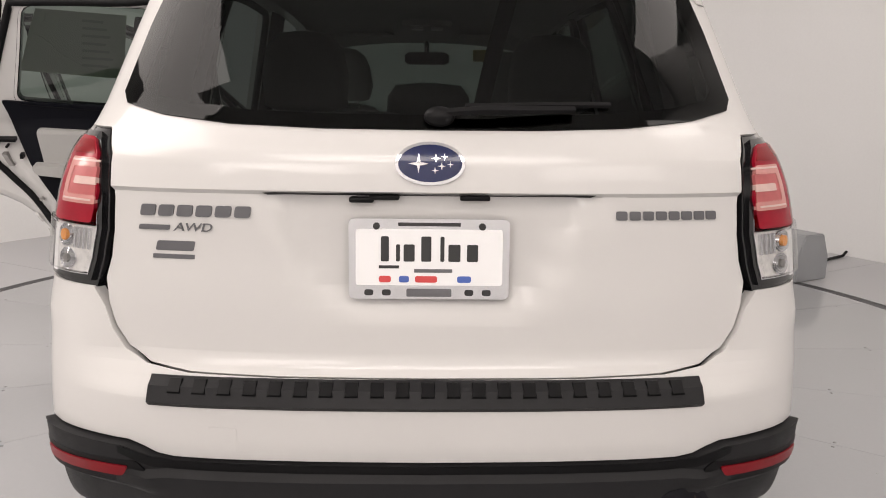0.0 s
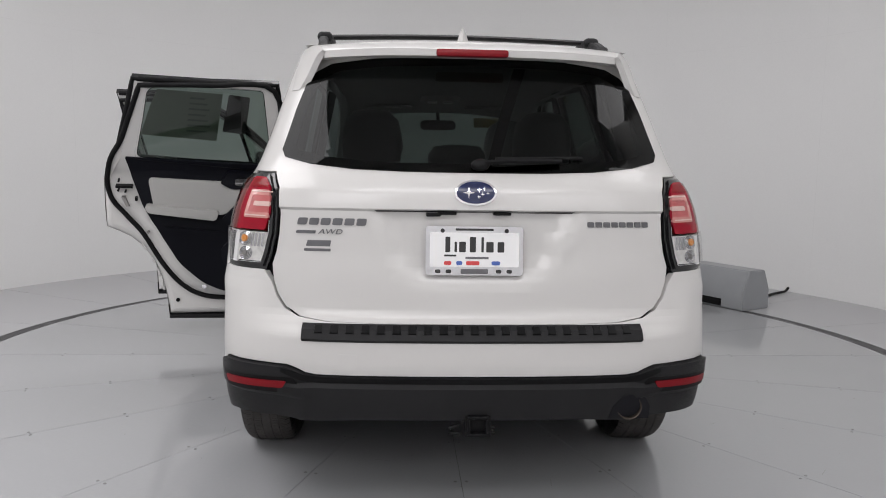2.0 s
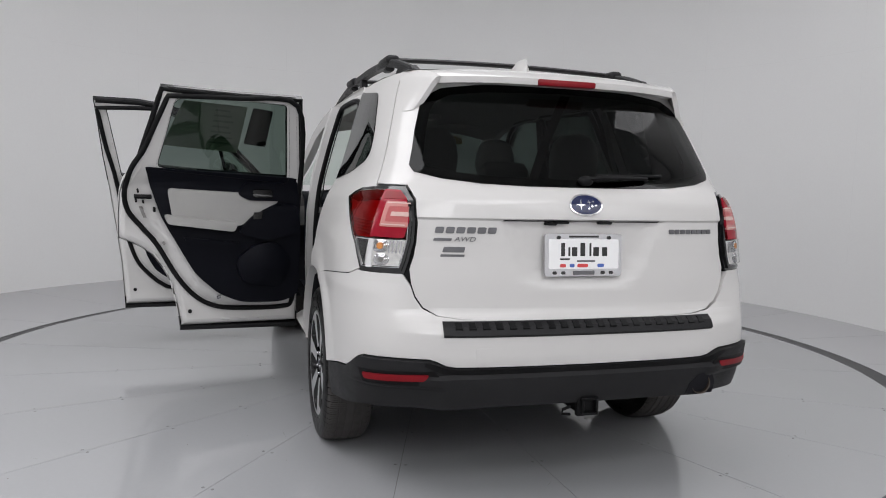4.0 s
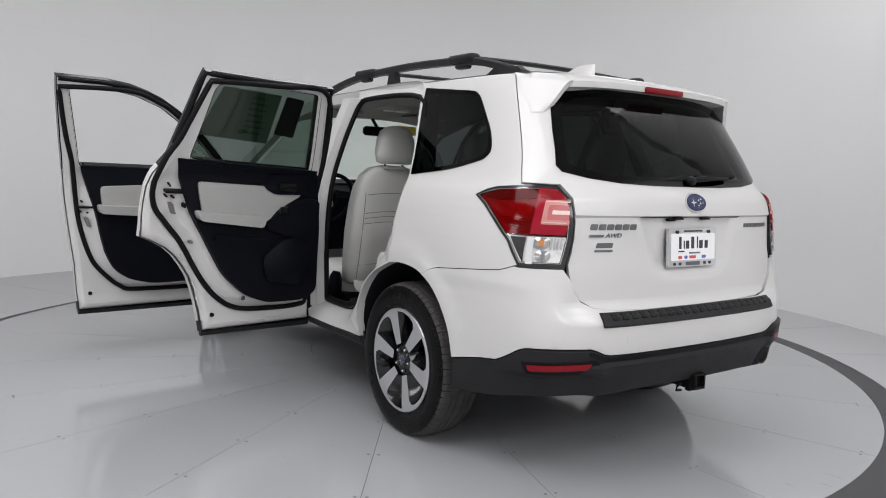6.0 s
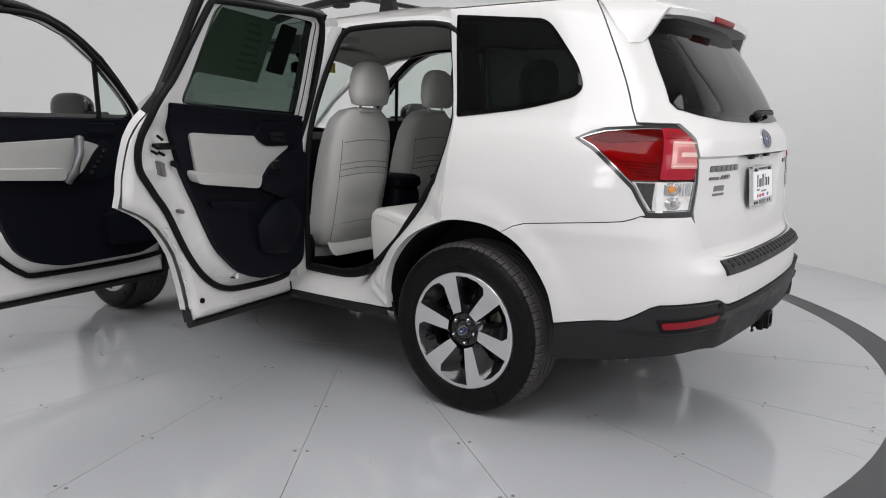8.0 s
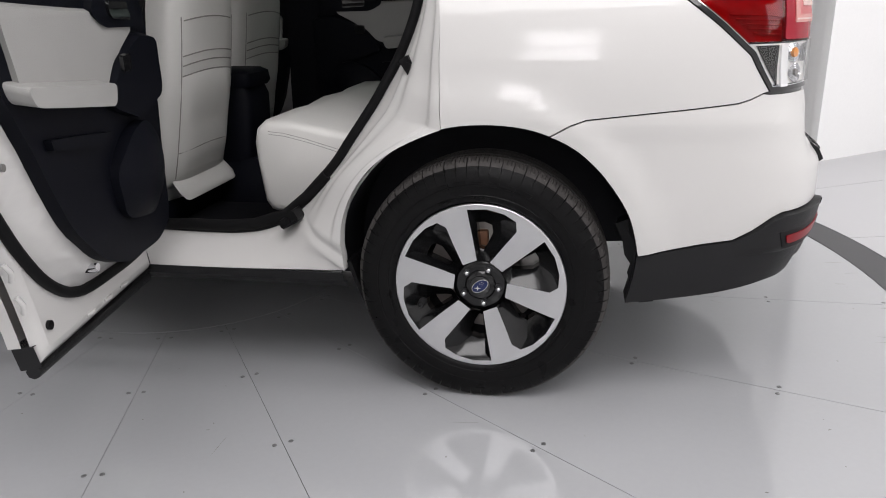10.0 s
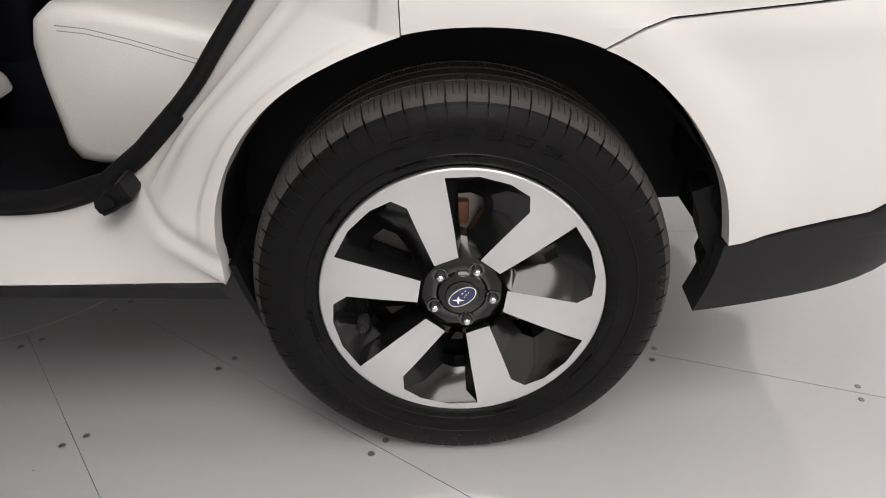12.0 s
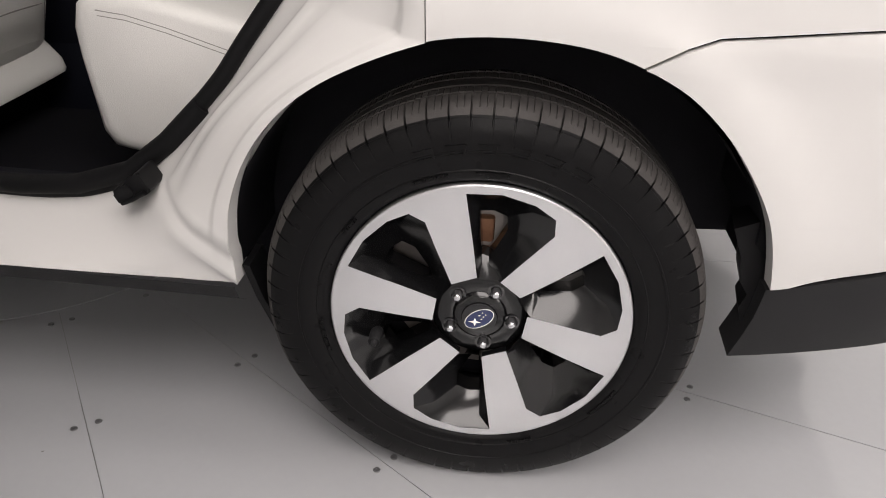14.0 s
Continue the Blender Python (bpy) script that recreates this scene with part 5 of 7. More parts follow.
# bonnet, windscreen, nose
bm = bmesh.new()
rows = []
for j in range(13):
    y = 3.18 + 1.34 * j / 12
    zc = 1.12 - 0.16 * (j / 12) ** 1.6
    hw = 0.80 - 0.10 * (j / 12) ** 2
    rows.append([bm.verts.new((hw * u / 6, y - 0.10 * (u / 6) ** 2 * (j / 12), zc - 0.06 * abs(u / 6) ** 2.5)) for u in range(-6, 7)])
for a, b in zip(rows, rows[1:]):
    for i in range(12):
        bm.faces.new((a[i], a[i + 1], b[i + 1], b[i]))
part("bonnet", bm, PAINT, car)
nose = [(run_at(4.2), 0.40), (run_at(4.2), 0.80), (run_at(4.24), 0.93), (RUN[-1], 0.95), (RUN[-1], 0.30), (run_at(4.3), 0.32)]
for side in (-1, 1):
    part("nose_cover", panel([(side * s, z) for s, z in nose], depth=0.03, step=0.08), PAINT, car)
bm = bmesh.new()
rows = []
for j in range(9):
    t = j / 8
    y, z = 2.93 + 0.52 * t, 1.60 - 0.47 * t
    hw = 0.55 + 0.17 * t
    rows.append([bm.verts.new((hw * u / 6, y - 0.10 * (u / 6) ** 2 + 0.02, z - 0.05 * (u / 6) ** 2 * (1 - t))) for u in range(-6, 7)])
for a, b in zip(rows, rows[1:]):
    for i in range(12):
        bm.faces.new((a[i], a[i + 1], b[i + 1], b[i]))
part("windscreen", bm, GLASS, car, "clear windscreen")
# underbody
part("floor_pan", box(-0.62, 0.62, 1.0, 4.2, 0.26, 0.34, 0.03), UNDER, car, "dark underbody")
part("rear_floor_pan", box(-0.58, 0.58, 0.1, 0.98, 0.44, 0.52, 0.03), UNDER, car)
part("rear_silencer", box(0.22, 0.62, 0.24, 0.42, 0.31, 0.44, 0.05, 3), UNDER, car, "dull steel silencer")
part("rear_axle_beam", tube([(-0.66, 0.98, 0.33), (-0.3, 0.93, 0.36), (0.3, 0.93, 0.36), (0.66, 0.98, 0.33)], 0.045, 10), UNDER, car)

# ------------------------------ lamps
C0 = (0.93, 1.03)


def grow(loop, k, c):
    return [(c[0] + (s - c[0]) * k, c[1] + (z - c[1]) * k) for s, z in loop]


for side in (-1, 1):
    lamp = new("tail_lamp")
    lamp.parent = car
    tagged(lamp, "red and clear tail lamp with a black surround")
    M = lambda loop: [(side * s, z) for s, z in loop]
    part("housing", panel(M(inset(LAMP, -0.012)), out=-0.0055, depth=0.03, step=0.04), GLOSSBLACK, lamp, "gloss black lamp housing")
    part("rim_bead", panel([M(inset(LAMP, 0.0005)), M(inset(LAMP, 0.011))], out=0.003, depth=0.010, step=0.04), GLOSSBLACK, lamp)
    lens = inset(LAMP, 0.0165)
    upper = clip(lens, 0.992, False)
    part("chrome_edge", panel([M(inset(LAMP, 0.0118)), M(inset(LAMP, 0.0136))], out=0.004, depth=0.006, step=0.04), CHROME, lamp, "thin chrome edge")
    # the wing: a tilted bowl under red glass, with a deep red brow and a ribbed floor
    wing = [p for p in upper if p[0] > 0.84] + [(0.843, 1.166), (0.843, 0.993)]
    wing = sorted(wing, key=lambda p: math.atan2(p[1] - 1.07, p[0] - 0.93))
    part("bowl", panel(M(wing), shape=lambda q, z: -0.001 - 0.0035 * abs(math.sin((z - 0.35 * abs(q)) * 70)), depth=0, step=0.012), BOWL, lamp, "silver bowl behind red glass")
    part("brow", panel(M(rounded([(1.115, 1.126), (1.04, 1.158), (0.85, 1.166), (0.85, 1.132), (1.03, 1.118)], 0.006)), out=0.002, depth=0.01, step=0.03), DEEPRED, lamp)
    for k in range(5):
        z = 1.008 + 0.011 * k
        part("bowl_rib", tube([skin(side * (0.855 + 0.004 * j * (5 + k)), z + 0.0015 * j, 0.001) for j in range(5)], 0.0028, 6), BOWL, lamp)
    part("red_lens", panel(M(upper), out=0.007, depth=0.012, step=0.03), RED, lamp, "deep red glass lens")
    part("red_column", panel(M(rounded([(0.845, 1.165), (0.845, 0.996), (0.708, 0.996), (0.702, 1.06), (0.735, 1.135), (0.775, 1.163)], 0.008)), out=0.0095, depth=0.012, step=0.03), LENSRED, lamp)
    part("top_red_bar", panel(M(rounded([(0.835, 1.158), (0.835, 1.132), (0.738, 1.132), (0.768, 1.156)], 0.004)), out=0.0105, depth=0.012, step=0.03), DEEPRED, lamp)
    # pale light guide shaped like a C round a cream bar
    guide = rounded([(0.812, 1.124), (0.812, 1.034), (0.703, 1.034), (0.704, 1.052), (0.794, 1.052), (0.794, 1.106), (0.720, 1.106), (0.730, 1.124)], 0.006)
    part("diffuser", panel(M(rounded([(0.796, 1.108), (0.796, 1.05), (0.706, 1.05), (0.718, 1.108)], 0.004)), out=0.0108, depth=0.012, step=0.03), ROSE, lamp)
    part("light_guide", panel(M(guide), out=0.0118, depth=0.012, step=0.03), PINK, lamp, "pale pink C-shaped light guide")
    part("guide_core", panel(M(rounded([(0.778, 1.087), (0.778, 1.072), (0.708, 1.072), (0.712, 1.087)], 0.003)), out=0.0122, depth=0.012, step=0.03), CREAM, lamp)
    for z in (1.118, 1.042):
        part("guide_edge", panel(M(rounded([(0.806, z + 0.002), (0.806, z - 0.002), (0.714, z - 0.002), (0.714, z + 0.002)], 0.001)), out=0.0128, depth=0.004, step=0.03), CREAM, lamp)
    part("clear_backing", panel(M(clip(lens, 0.988, True)), out=0.0, depth=0.01, step=0.03), REFLECTOR, lamp, "silver reflector bowl")
    part("smoked_corner", panel(M([(0.862, 0.888), (0.917, 0.972), (0.925, 0.984), (0.856, 0.984)]), out=0.003, depth=0.01, step=0.03), GLOSSBLACK, lamp)
    part("white_strip", panel(M([(0.85, 0.884), (0.825, 0.884), (0.825, 0.984), (0.85, 0.984)]), out=0.005, depth=0.008, step=0.04), PLATEWHITE, lamp)
    for k in range(4):
        s0 = 0.712 + 0.014 * k
        part("lens_flute", panel(M([(s0, 0.94), (s0 + 0.006, 0.94), (s0 + 0.006, 0.984), (s0, 0.984)]), out=0.006, depth=0.006), CHROME, lamp)
    part("bulb", tube([skin(side * 0.795, 0.964, 0.0), skin(side * 0.795, 0.964, 0.008)], 0.012, 12), AMBER, lamp, "amber indicator bulb")
    part("reverse_bulb", tube([skin(side * 0.785, 0.915, 0.0), skin(side * 0.785, 0.915, 0.007)], 0.009, 14), STEEL, lamp)
    for c, rr in (((0.795, 0.964), (0.019, 0.026, 0.033)), ((0.785, 0.915), (0.016, 0.023, 0.030))):
        for r in rr:
            part("bowl_ring", tube([skin(side * (c[0] + r * math.cos(radians(d))), min(0.985, c[1] + 0.7 * r * math.sin(radians(d))), 0.002) for d in range(0, 360, 24)], 0.0022, 5, closed=True), CHROME, lamp)
    part("clear_lens", panel(M(clip(lens, 0.992, True)), out=0.0125, depth=0.01, step=0.03), LENS, lamp, "clear lens")
    # reflectors in the bumper
    part("bumper_reflector", panel(M(rounded([(0.848, 0.508), (0.602, 0.518), (0.617, 0.493), (0.838, 0.485)], 0.008)), out=0.0215, depth=0.014, step=0.03), REFLECTRED, car, "long red bumper reflector")
    part("reflector_surround", panel(M(rounded([(0.87, 0.52), (0.585, 0.532), (0.565, 0.51), (0.612, 0.476), (0.845, 0.471)], 0.008)), out=0.0185, depth=0.012, step=0.03), BLACK, car)

# ------------------------------ tail details
bm = bmesh.new()
rows = []
for i in range(49):
    s = -0.555 + 1.11 * i / 48
    e = 1 - 0.12 * abs(i - 24) ** 6 / 24 ** 6
    pr = [skin(s, 0.648, 0.004), skin(s, 0.656, 0.013), skin(s, 0.680, 0.012), skin(s, 0.690, 0.007), skin(s, 0.701, 0.004), skin(s, 0.702, -0.02)]
    rows.append([bm.verts.new(p) for p in pr])
for a, b in zip(rows, rows[1:]):
    for i in range(5):
        bm.faces.new((a[i], a[i + 1], b[i + 1], b[i]))
bm.faces.new(rows[0])
bm.faces.new(rows[-1])
part("bumper_protector", bm, CLAD, car, "black ribbed bumper step protector", smooth=30)
for k in range(-10, 11):
    s = 0.05 * k
    bm = bmesh.new()
    q = [skin(s - 0.012, 0.672, 0.0155), skin(s + 0.012, 0.672, 0.0155), skin(s + 0.012, 0.695, 0.009), skin(s - 0.012, 0.695, 0.009)]
    w = [skin(s - 0.014, 0.670, 0.011), skin(s + 0.014, 0.670, 0.011), skin(s + 0.014, 0.697, 0.004), skin(s - 0.014, 0.697, 0.004)]
    va, vb = [bm.verts.new(p) for p in q], [bm.verts.new(p) for p in w]
    bm.faces.new(va)
    for i in range(4):
        bm.faces.new((va[i], va[(i + 1) % 4], vb[(i + 1) % 4], vb[i]))
    part("protector_rib", bm, BLACK, car, smooth=0)
sq = rounded([(-0.437, 0.607), (-0.437, 0.552), (-0.378, 0.552), (-0.378, 0.607)], 0.006)
part("towing_cap", panel(sq, out=0.0012, depth=0.002, step=0.05), PAINT, car, "small square towing eye cap")
hitch = new("tow_hitch")
hitch.parent = car
tagged(hitch, "black square tow hitch receiver")
bm = bmesh.new()
for x0, x1, z0, z1 in ((-0.034, 0.034, 0.394, 0.404), (-0.034, 0.034, 0.336, 0.346), (-0.034, -0.024, 0.346, 0.394), (0.024, 0.034, 0.346, 0.394)):
    box(x0 + 0.017, x1 + 0.017, -0.005, 0.30, z0 + 0.002, z1 + 0.002, 0.002, 1, bm)
part("receiver_tube", bm, BLACK, hitch)
part("receiver_collar", box(-0.027, 0.061, 0.015, 0.04, 0.33, 0.414, 0.004), BLACK, hitch)
part("cross_tube", tube([(-0.5, 0.26, 0.36), (0.5, 0.26, 0.36)], 0.03, 10), BLACK, hitch)
part("safety_loop", tube([(-0.04, 0.05, 0.36), (-0.075, 0.045, 0.352), (-0.075, 0.045, 0.335), (-0.04, 0.05, 0.33)], 0.006, 6), BLACK, hitch)
part("safety_loop", tube([(0.04, 0.05, 0.36), (0.075, 0.045, 0.352), (0.075, 0.045, 0.335), (0.04, 0.05, 0.33)], 0.006, 6), BLACK, hitch)
bm = revolve([(0.0, 0.039), (-0.002, 0.0425), (0.15, 0.042), (0.15, 0.038), (0.004, 0.038), (0.0, 0.039)], 28)
part("tail_pipe", bm, PIPE, car, "sooty steel tail pipe", at=Matrix.Translation((0.525, 0.034, 0.425)) @ Matrix.Rotation(radians(90), 4, "Z"))
part("pipe_recess", panel([(0.455, 0.393), (0.464, 0.435), (0.495, 0.468), (0.535, 0.478), (0.575, 0.462), (0.596, 0.43), (0.602, 0.385)], out=0.022, depth=0.004, step=0.04), UNDER, car)

# plate, badges, wiper, garnish: all on the tailgate
GY = TAIL(0.95) - 0.0


def on_gate(s, z, out):
    return skin(s, z, gate_shape(s, z) + out)


pl = [(-0.158, 1.018), (0.158, 1.018), (0.158, 0.862), (-0.158, 0.862)]
plate_y0, plate_y1 = 0.086, 0.074


def plate_piece(name, x0, x1, z0, z1, mat, proud, label="", r=0.0):
    """A flat piece on the number plate, leaning with it."""
    pts = [(x0, z0), (x1, z0), (x1, z1), (x0, z1)]
    pts = rounded(pts, r, 3) if r else pts
    bm = bmesh.new()
    yy = lambda z: plate_y1 + (plate_y0 - plate_y1) * (z - 0.862) / 0.156
    a = [bm.verts.new((x, yy(z) - proud, z)) for x, z in pts]
    b = [bm.verts.new((x, yy(z) + 0.004, z)) for x, z in pts]
    bm.faces.new(a)
    for i in range(len(pts)):
        bm.faces.new((a[i], a[(i + 1) % len(pts)], b[(i + 1) % len(pts)], b[i]))
    return part(name, bm, mat, tailgate, label, smooth=30)


plate_piece("plate_bracket", -0.15, 0.15, 0.868, 1.012, BLACK, -0.001, "black plate mount", 0.01)
plate_piece("plate_frame", -0.16, 0.16, 0.86, 1.02, CHROME, 0.008, "chrome dealer plate frame", 0.012)
plate_piece("dealer_plate", -0.146, 0.146, 0.888, 1.0, PLATEWHITE, 0.0105, "white dealer plate with plain marks", 0.006)
plate_piece("frame_text_bar", -0.062, 0.062, 1.006, 1.013, INK, 0.0095)
# the dealer's script, as plain bars
for x, w, h in ((-0.088, 0.016, 0.05), (-0.062, 0.008, 0.034), (-0.04, 0.022, 0.034), (-0.006, 0.02, 0.05), (0.026, 0.008, 0.05), (0.05, 0.024, 0.034), (0.086, 0.022, 0.034)):
    plate_piece("script_bar", x - w / 2, x + w / 2, 0.936, 0.936 + h, INK, 0.0112, "", 0.003)
plate_piece("script_rule", -0.10, -0.06, 0.922, 0.928, INK, 0.0112)
plate_piece("small_print_bar", -0.03, 0.046, 0.914, 0.921, BADGE, 0.0112)
for x, w, mat in ((-0.088, 0.012, LOGORED), (-0.05, 0.01, LOGOBLUE), (-0.006, 0.022, LOGORED), (0.07, 0.014, LOGOBLUE)):
    plate_piece("logo_patch", x - w, x + w, 0.894, 0.907, mat, 0.0112, "", 0.005)
plate_piece("frame_patch", -0.045, 0.045, 0.865, 0.881, BADGE, 0.0095, "", 0.003)
for x in (-0.12, -0.085, 0.08, 0.115):
    plate_piece("frame_mark", x - 0.009, x + 0.009, 0.867, 0.879, INK, 0.0088, "", 0.005)
for x in (-0.105, 0.105):
    part("plate_bolt", tube([(x, 0.072, 1.006), (x, 0.078, 1.006)], 0.007, 10), INK, tailgate)


def gate_patch(name, loop, mat, out, label=""):
    """A thin raised piece on the tailgate."""
    return part(name, panel(loop, place=on_gate, out=out, depth=out + 0.001, step=0.05), mat, tailgate, label, smooth=30)


def oval_loop(cx, cz, rx, rz, n=40):
    return [(cx + rx * math.cos(k * math.tau / n), cz + rz * math.sin(k * math.tau / n)) for k in range(n)]


gate_patch("emblem_ring", oval_loop(0, 1.128, 0.073, 0.040), CHROME, 0.006, "chrome oval ring")
gate_patch("emblem", oval_loop(0, 1.128, 0.0665, 0.034), EMBLEM, 0.0075, "plain dark blue oval emblem")
for x, z, r in ((-0.024, 1.128, 0.021), (0.012, 1.137, 0.010), (0.03, 1.14, 0.008), (0.024, 1.124, 0.009), (0.042, 1.127, 0.007), (0.010, 1.116, 0.008)):
    gate_patch("emblem_mark", [(x + (r if k % 2 == 0 else r * 0.22) * math.cos(k * math.pi / 4), z + (r * 0.85 if k % 2 == 0 else r * 0.22) * math.sin(k * math.pi / 4)) for k in range(8)], CHROME, 0.0088)
# maker's and model lettering become plain bars
for k in range(6):
    x = -0.60 + 0.0405 * k
    gate_patch("badge_bar", rounded([(x, 1.018), (x + 0.033, 1.018), (x + 0.034, 1.041), (x + 0.001, 1.041)], 0.006), BADGE, 0.004, "grey chrome badge bar")
gate_patch("badge_bar", rounded([(-0.60, 0.990), (-0.532, 0.990), (-0.531, 1.0), (-0.598, 1.0)], 0.003), BADGE, 0.004)
for k in range(8):
    x = 0.385 + 0.0285 * k
    gate_patch("badge_bar", rounded([(x, 1.020), (x + 0.023, 1.020), (x + 0.024, 1.038), (x + 0.001, 1.038)], 0.004), BADGE, 0.004, "grey chrome badge bar")
gate_patch("dealer_sticker", rounded([(-0.565, 0.932), (-0.475, 0.932), (-0.475, 0.941), (-0.565, 0.941)], 0.002), BADGE, 0.0015)
gate_patch("sticker_bar", rounded([(-0.56, 0.948), (-0.478, 0.948), (-0.475, 0.968), (-0.556, 0.968)], 0.004), BADGE, 0.0015)


def letters(text, size, mat, parent, m, name):
    """Raised letters in the built-in font, as a mesh."""
    cu = bpy.data.curves.new(name, "FONT")
    cu.body, cu.size, cu.extrude, cu.shear = text, size, 0.0012, 0.25
    tmp = bpy.data.objects.new(name, cu)
    scene.collection.objects.link(tmp)
    dg = bpy.context.evaluated_depsgraph_get()
    me = bpy.data.meshes.new_from_object(tmp.evaluated_get(dg))
    bpy.data.objects.remove(tmp)
    me.materials.clear()
    me.materials.append(mat)
    return part(name, me, mat, parent, at=m)


p0 = on_gate(-0.522, 0.989, 0.003)
letters("AWD", 0.024, BADGE, tailgate, Matrix.Translation(p0) @ Matrix.Rotation(radians(-8), 4, "Z") @ Matrix.Rotation(radians(92), 4, "X") @ Matrix.Diagonal((1.35, 1, 1, 1)), "drive_badge")
gate_patch("garnish_slot", [(-0.345, 1.070), (0.345, 1.070), (0.335, 1.065), (-0.335, 1.065)], BLACK, 0.002, "black slot below the garnish")
part("release_button", box(-0.16, -0.11, 0.082, 0.10, 1.050, 1.062, 0.005), BLACK, tailgate, "black release pad")
for x in (-0.09, 0.09):
    part("plate_lamp", box(x - 0.03, x + 0.03, 0.082, 0.097, 1.056, 1.066, 0.003), BLACK, tailgate)
bm = bmesh.new()
bmesh.ops.create_uvsphere(bm, u_segments=16, v_segments=8, radius=0.026, matrix=Matrix.Translation(skin(0.02, 1.212, 0.012)) @ Matrix.Diagonal((1.2, 0.7, 0.8, 1)))
part("wiper_pivot", bm, BLACK, tailgate)
part("wiper_arm", tube([skin(0.03, 1.215, 0.022), skin(0.12, 1.219, 0.028), skin(0.22, 1.222, 0.024), skin(0.33, 1.226, 0.018)], 0.009, 6), BLACK, tailgate, "black rear wiper arm")
part("wiper_blade", tube([skin(0.08, 1.235, 0.010), skin(0.2, 1.237, 0.012), skin(0.34, 1.24, 0.012), skin(0.42, 1.241, 0.010)], 0.007, 6), RUBBER, tailgate)

# ------------------------------ roof fittings
for side in (-1, 1):
    u = 0.90
    pts = [(0.50, -0.014), (0.57, 0.008), (0.70, 0.046), (0.86, 0.080), (1.02, 0.095), (1.2, 0.101), (1.5, 0.105), (1.9, 0.098), (2.2, 0.075), (2.45, 0.04), (2.62, 0.0)]
    top = spline([roof_point(side * u, y, h) for y, h in pts], 5)
    bm = bmesh.new()
    rows = []
    for i, p in enumerate(top):
        t = 0.017
        rows.append([bm.verts.new(p + Vector((dx, 0, dz))) for dx, dz in ((-t, -0.036), (-t, -0.008), (-t * 0.6, 0.0), (t * 0.6, 0.0), (t, -0.008), (t, -0.036))])
    for a, b in zip(rows, rows[1:]):
        for i in range(6):
            bm.faces.new((a[i], a[(i + 1) % 6], b[(i + 1) % 6], b[i]))
    part("roof_rail", bm, CLAD, car, "black raised roof rail")
    for y, l in ((0.685, 0.24), (1.63, 0.09), (2.48, 0.16)):
        bm = bmesh.new()
        lo = [roof_point(side * (u + d), y + e, -0.004) for d, e in ((-0.03, -l / 2), (0.03, -l / 2), (0.03, l / 2), (-0.03, l / 2))]
        hh = 0.10 if y == 1.63 else 0.03
        hi = [roof_point(side * (u + d), y + e * 0.55, hh) for d, e in ((-0.02, -l / 2), (0.02, -l / 2), (0.02, l / 2), (-0.02, l / 2))]
        a, b = [bm.verts.new(p) for p in lo], [bm.verts.new(p) for p in hi]
        for i in range(4):
            bm.faces.new((a[i], a[(i + 1) % 4], b[(i + 1) % 4], b[i]))
        bm.faces.new(b)
        part("rail_foot", bm, CLAD, car)
for y in (1.0, 1.93):
    bar = new("cross_bar")
    bar.parent = car
    tagged(bar, "black aero cross bar clamped to the rails")
    h = 0.094 if y < 1.5 else 0.098
    line = [Vector((roof_point(-0.9, y).x + (1.8 * roof_point(0.9, y).x / 1.8 * 2) * k / 16 * 1.0, y, roof_point(0.9, y, h).z + 0.012 * math.sin(math.pi * k / 16))) for k in range(17)]
    bm = bmesh.new()
    rows = []
    for p in line:
        rows.append([bm.verts.new(p + Vector((0, dy, dz))) for dy, dz in ((-0.032, 0.0), (-0.02, 0.009), (0.01, 0.010), (0.034, 0.002), (0.01, -0.010), (-0.02, -0.009))])
    for a, b in zip(rows, rows[1:]):
        for i in range(6):
            bm.faces.new((a[i], a[(i + 1) % 6], b[(i + 1) % 6], b[i]))
    part("bar_blade", bm, CLAD, bar)
    for side in (-1, 1):
        c = roof_point(side * 0.9, y, h - 0.002)
        part("clamp_cap", box(c.x - 0.032, c.x + 0.032, c.y - 0.1, c.y + 0.1, c.z - 0.028, c.z + 0.014, 0.02, 4), CLAD, bar, "rounded black clamp cap")
        part("clamp_foot", box(c.x - 0.022, c.x + 0.022, c.y - 0.045, c.y + 0.045, c.z - 0.054, c.z - 0.028, 0.013, 3), CLAD, bar)
bm = bmesh.new()
rows = []
for k in range(9):
    t = k / 8
    z = 0.078 * t
    y0, y1 = 0.70 + 0.006 * t, 0.97 - 0.06 * t - 0.10 * t ** 2.4
    w = 0.024 * (1 - t) ** 0.8 + 0.004
    rows.append([bm.verts.new((x, y, ROOF_Z(0.75) - 0.006 + z)) for x, y in ((-w, y0 + 0.02), (0, y0), (w, y0 + 0.02), (w, (y0 + y1) / 2), (0, y1), (-w, (y0 + y1) / 2))])
for a, b in zip(rows, rows[1:]):
    for i in range(6):
        bm.faces.new((a[i], a[(i + 1) % 6], b[(i + 1) % 6], b[i]))
bm.faces.new(rows[-1])
part("shark_fin_aerial", bm, PAINT, car, "white shark-fin aerial", smooth=60)

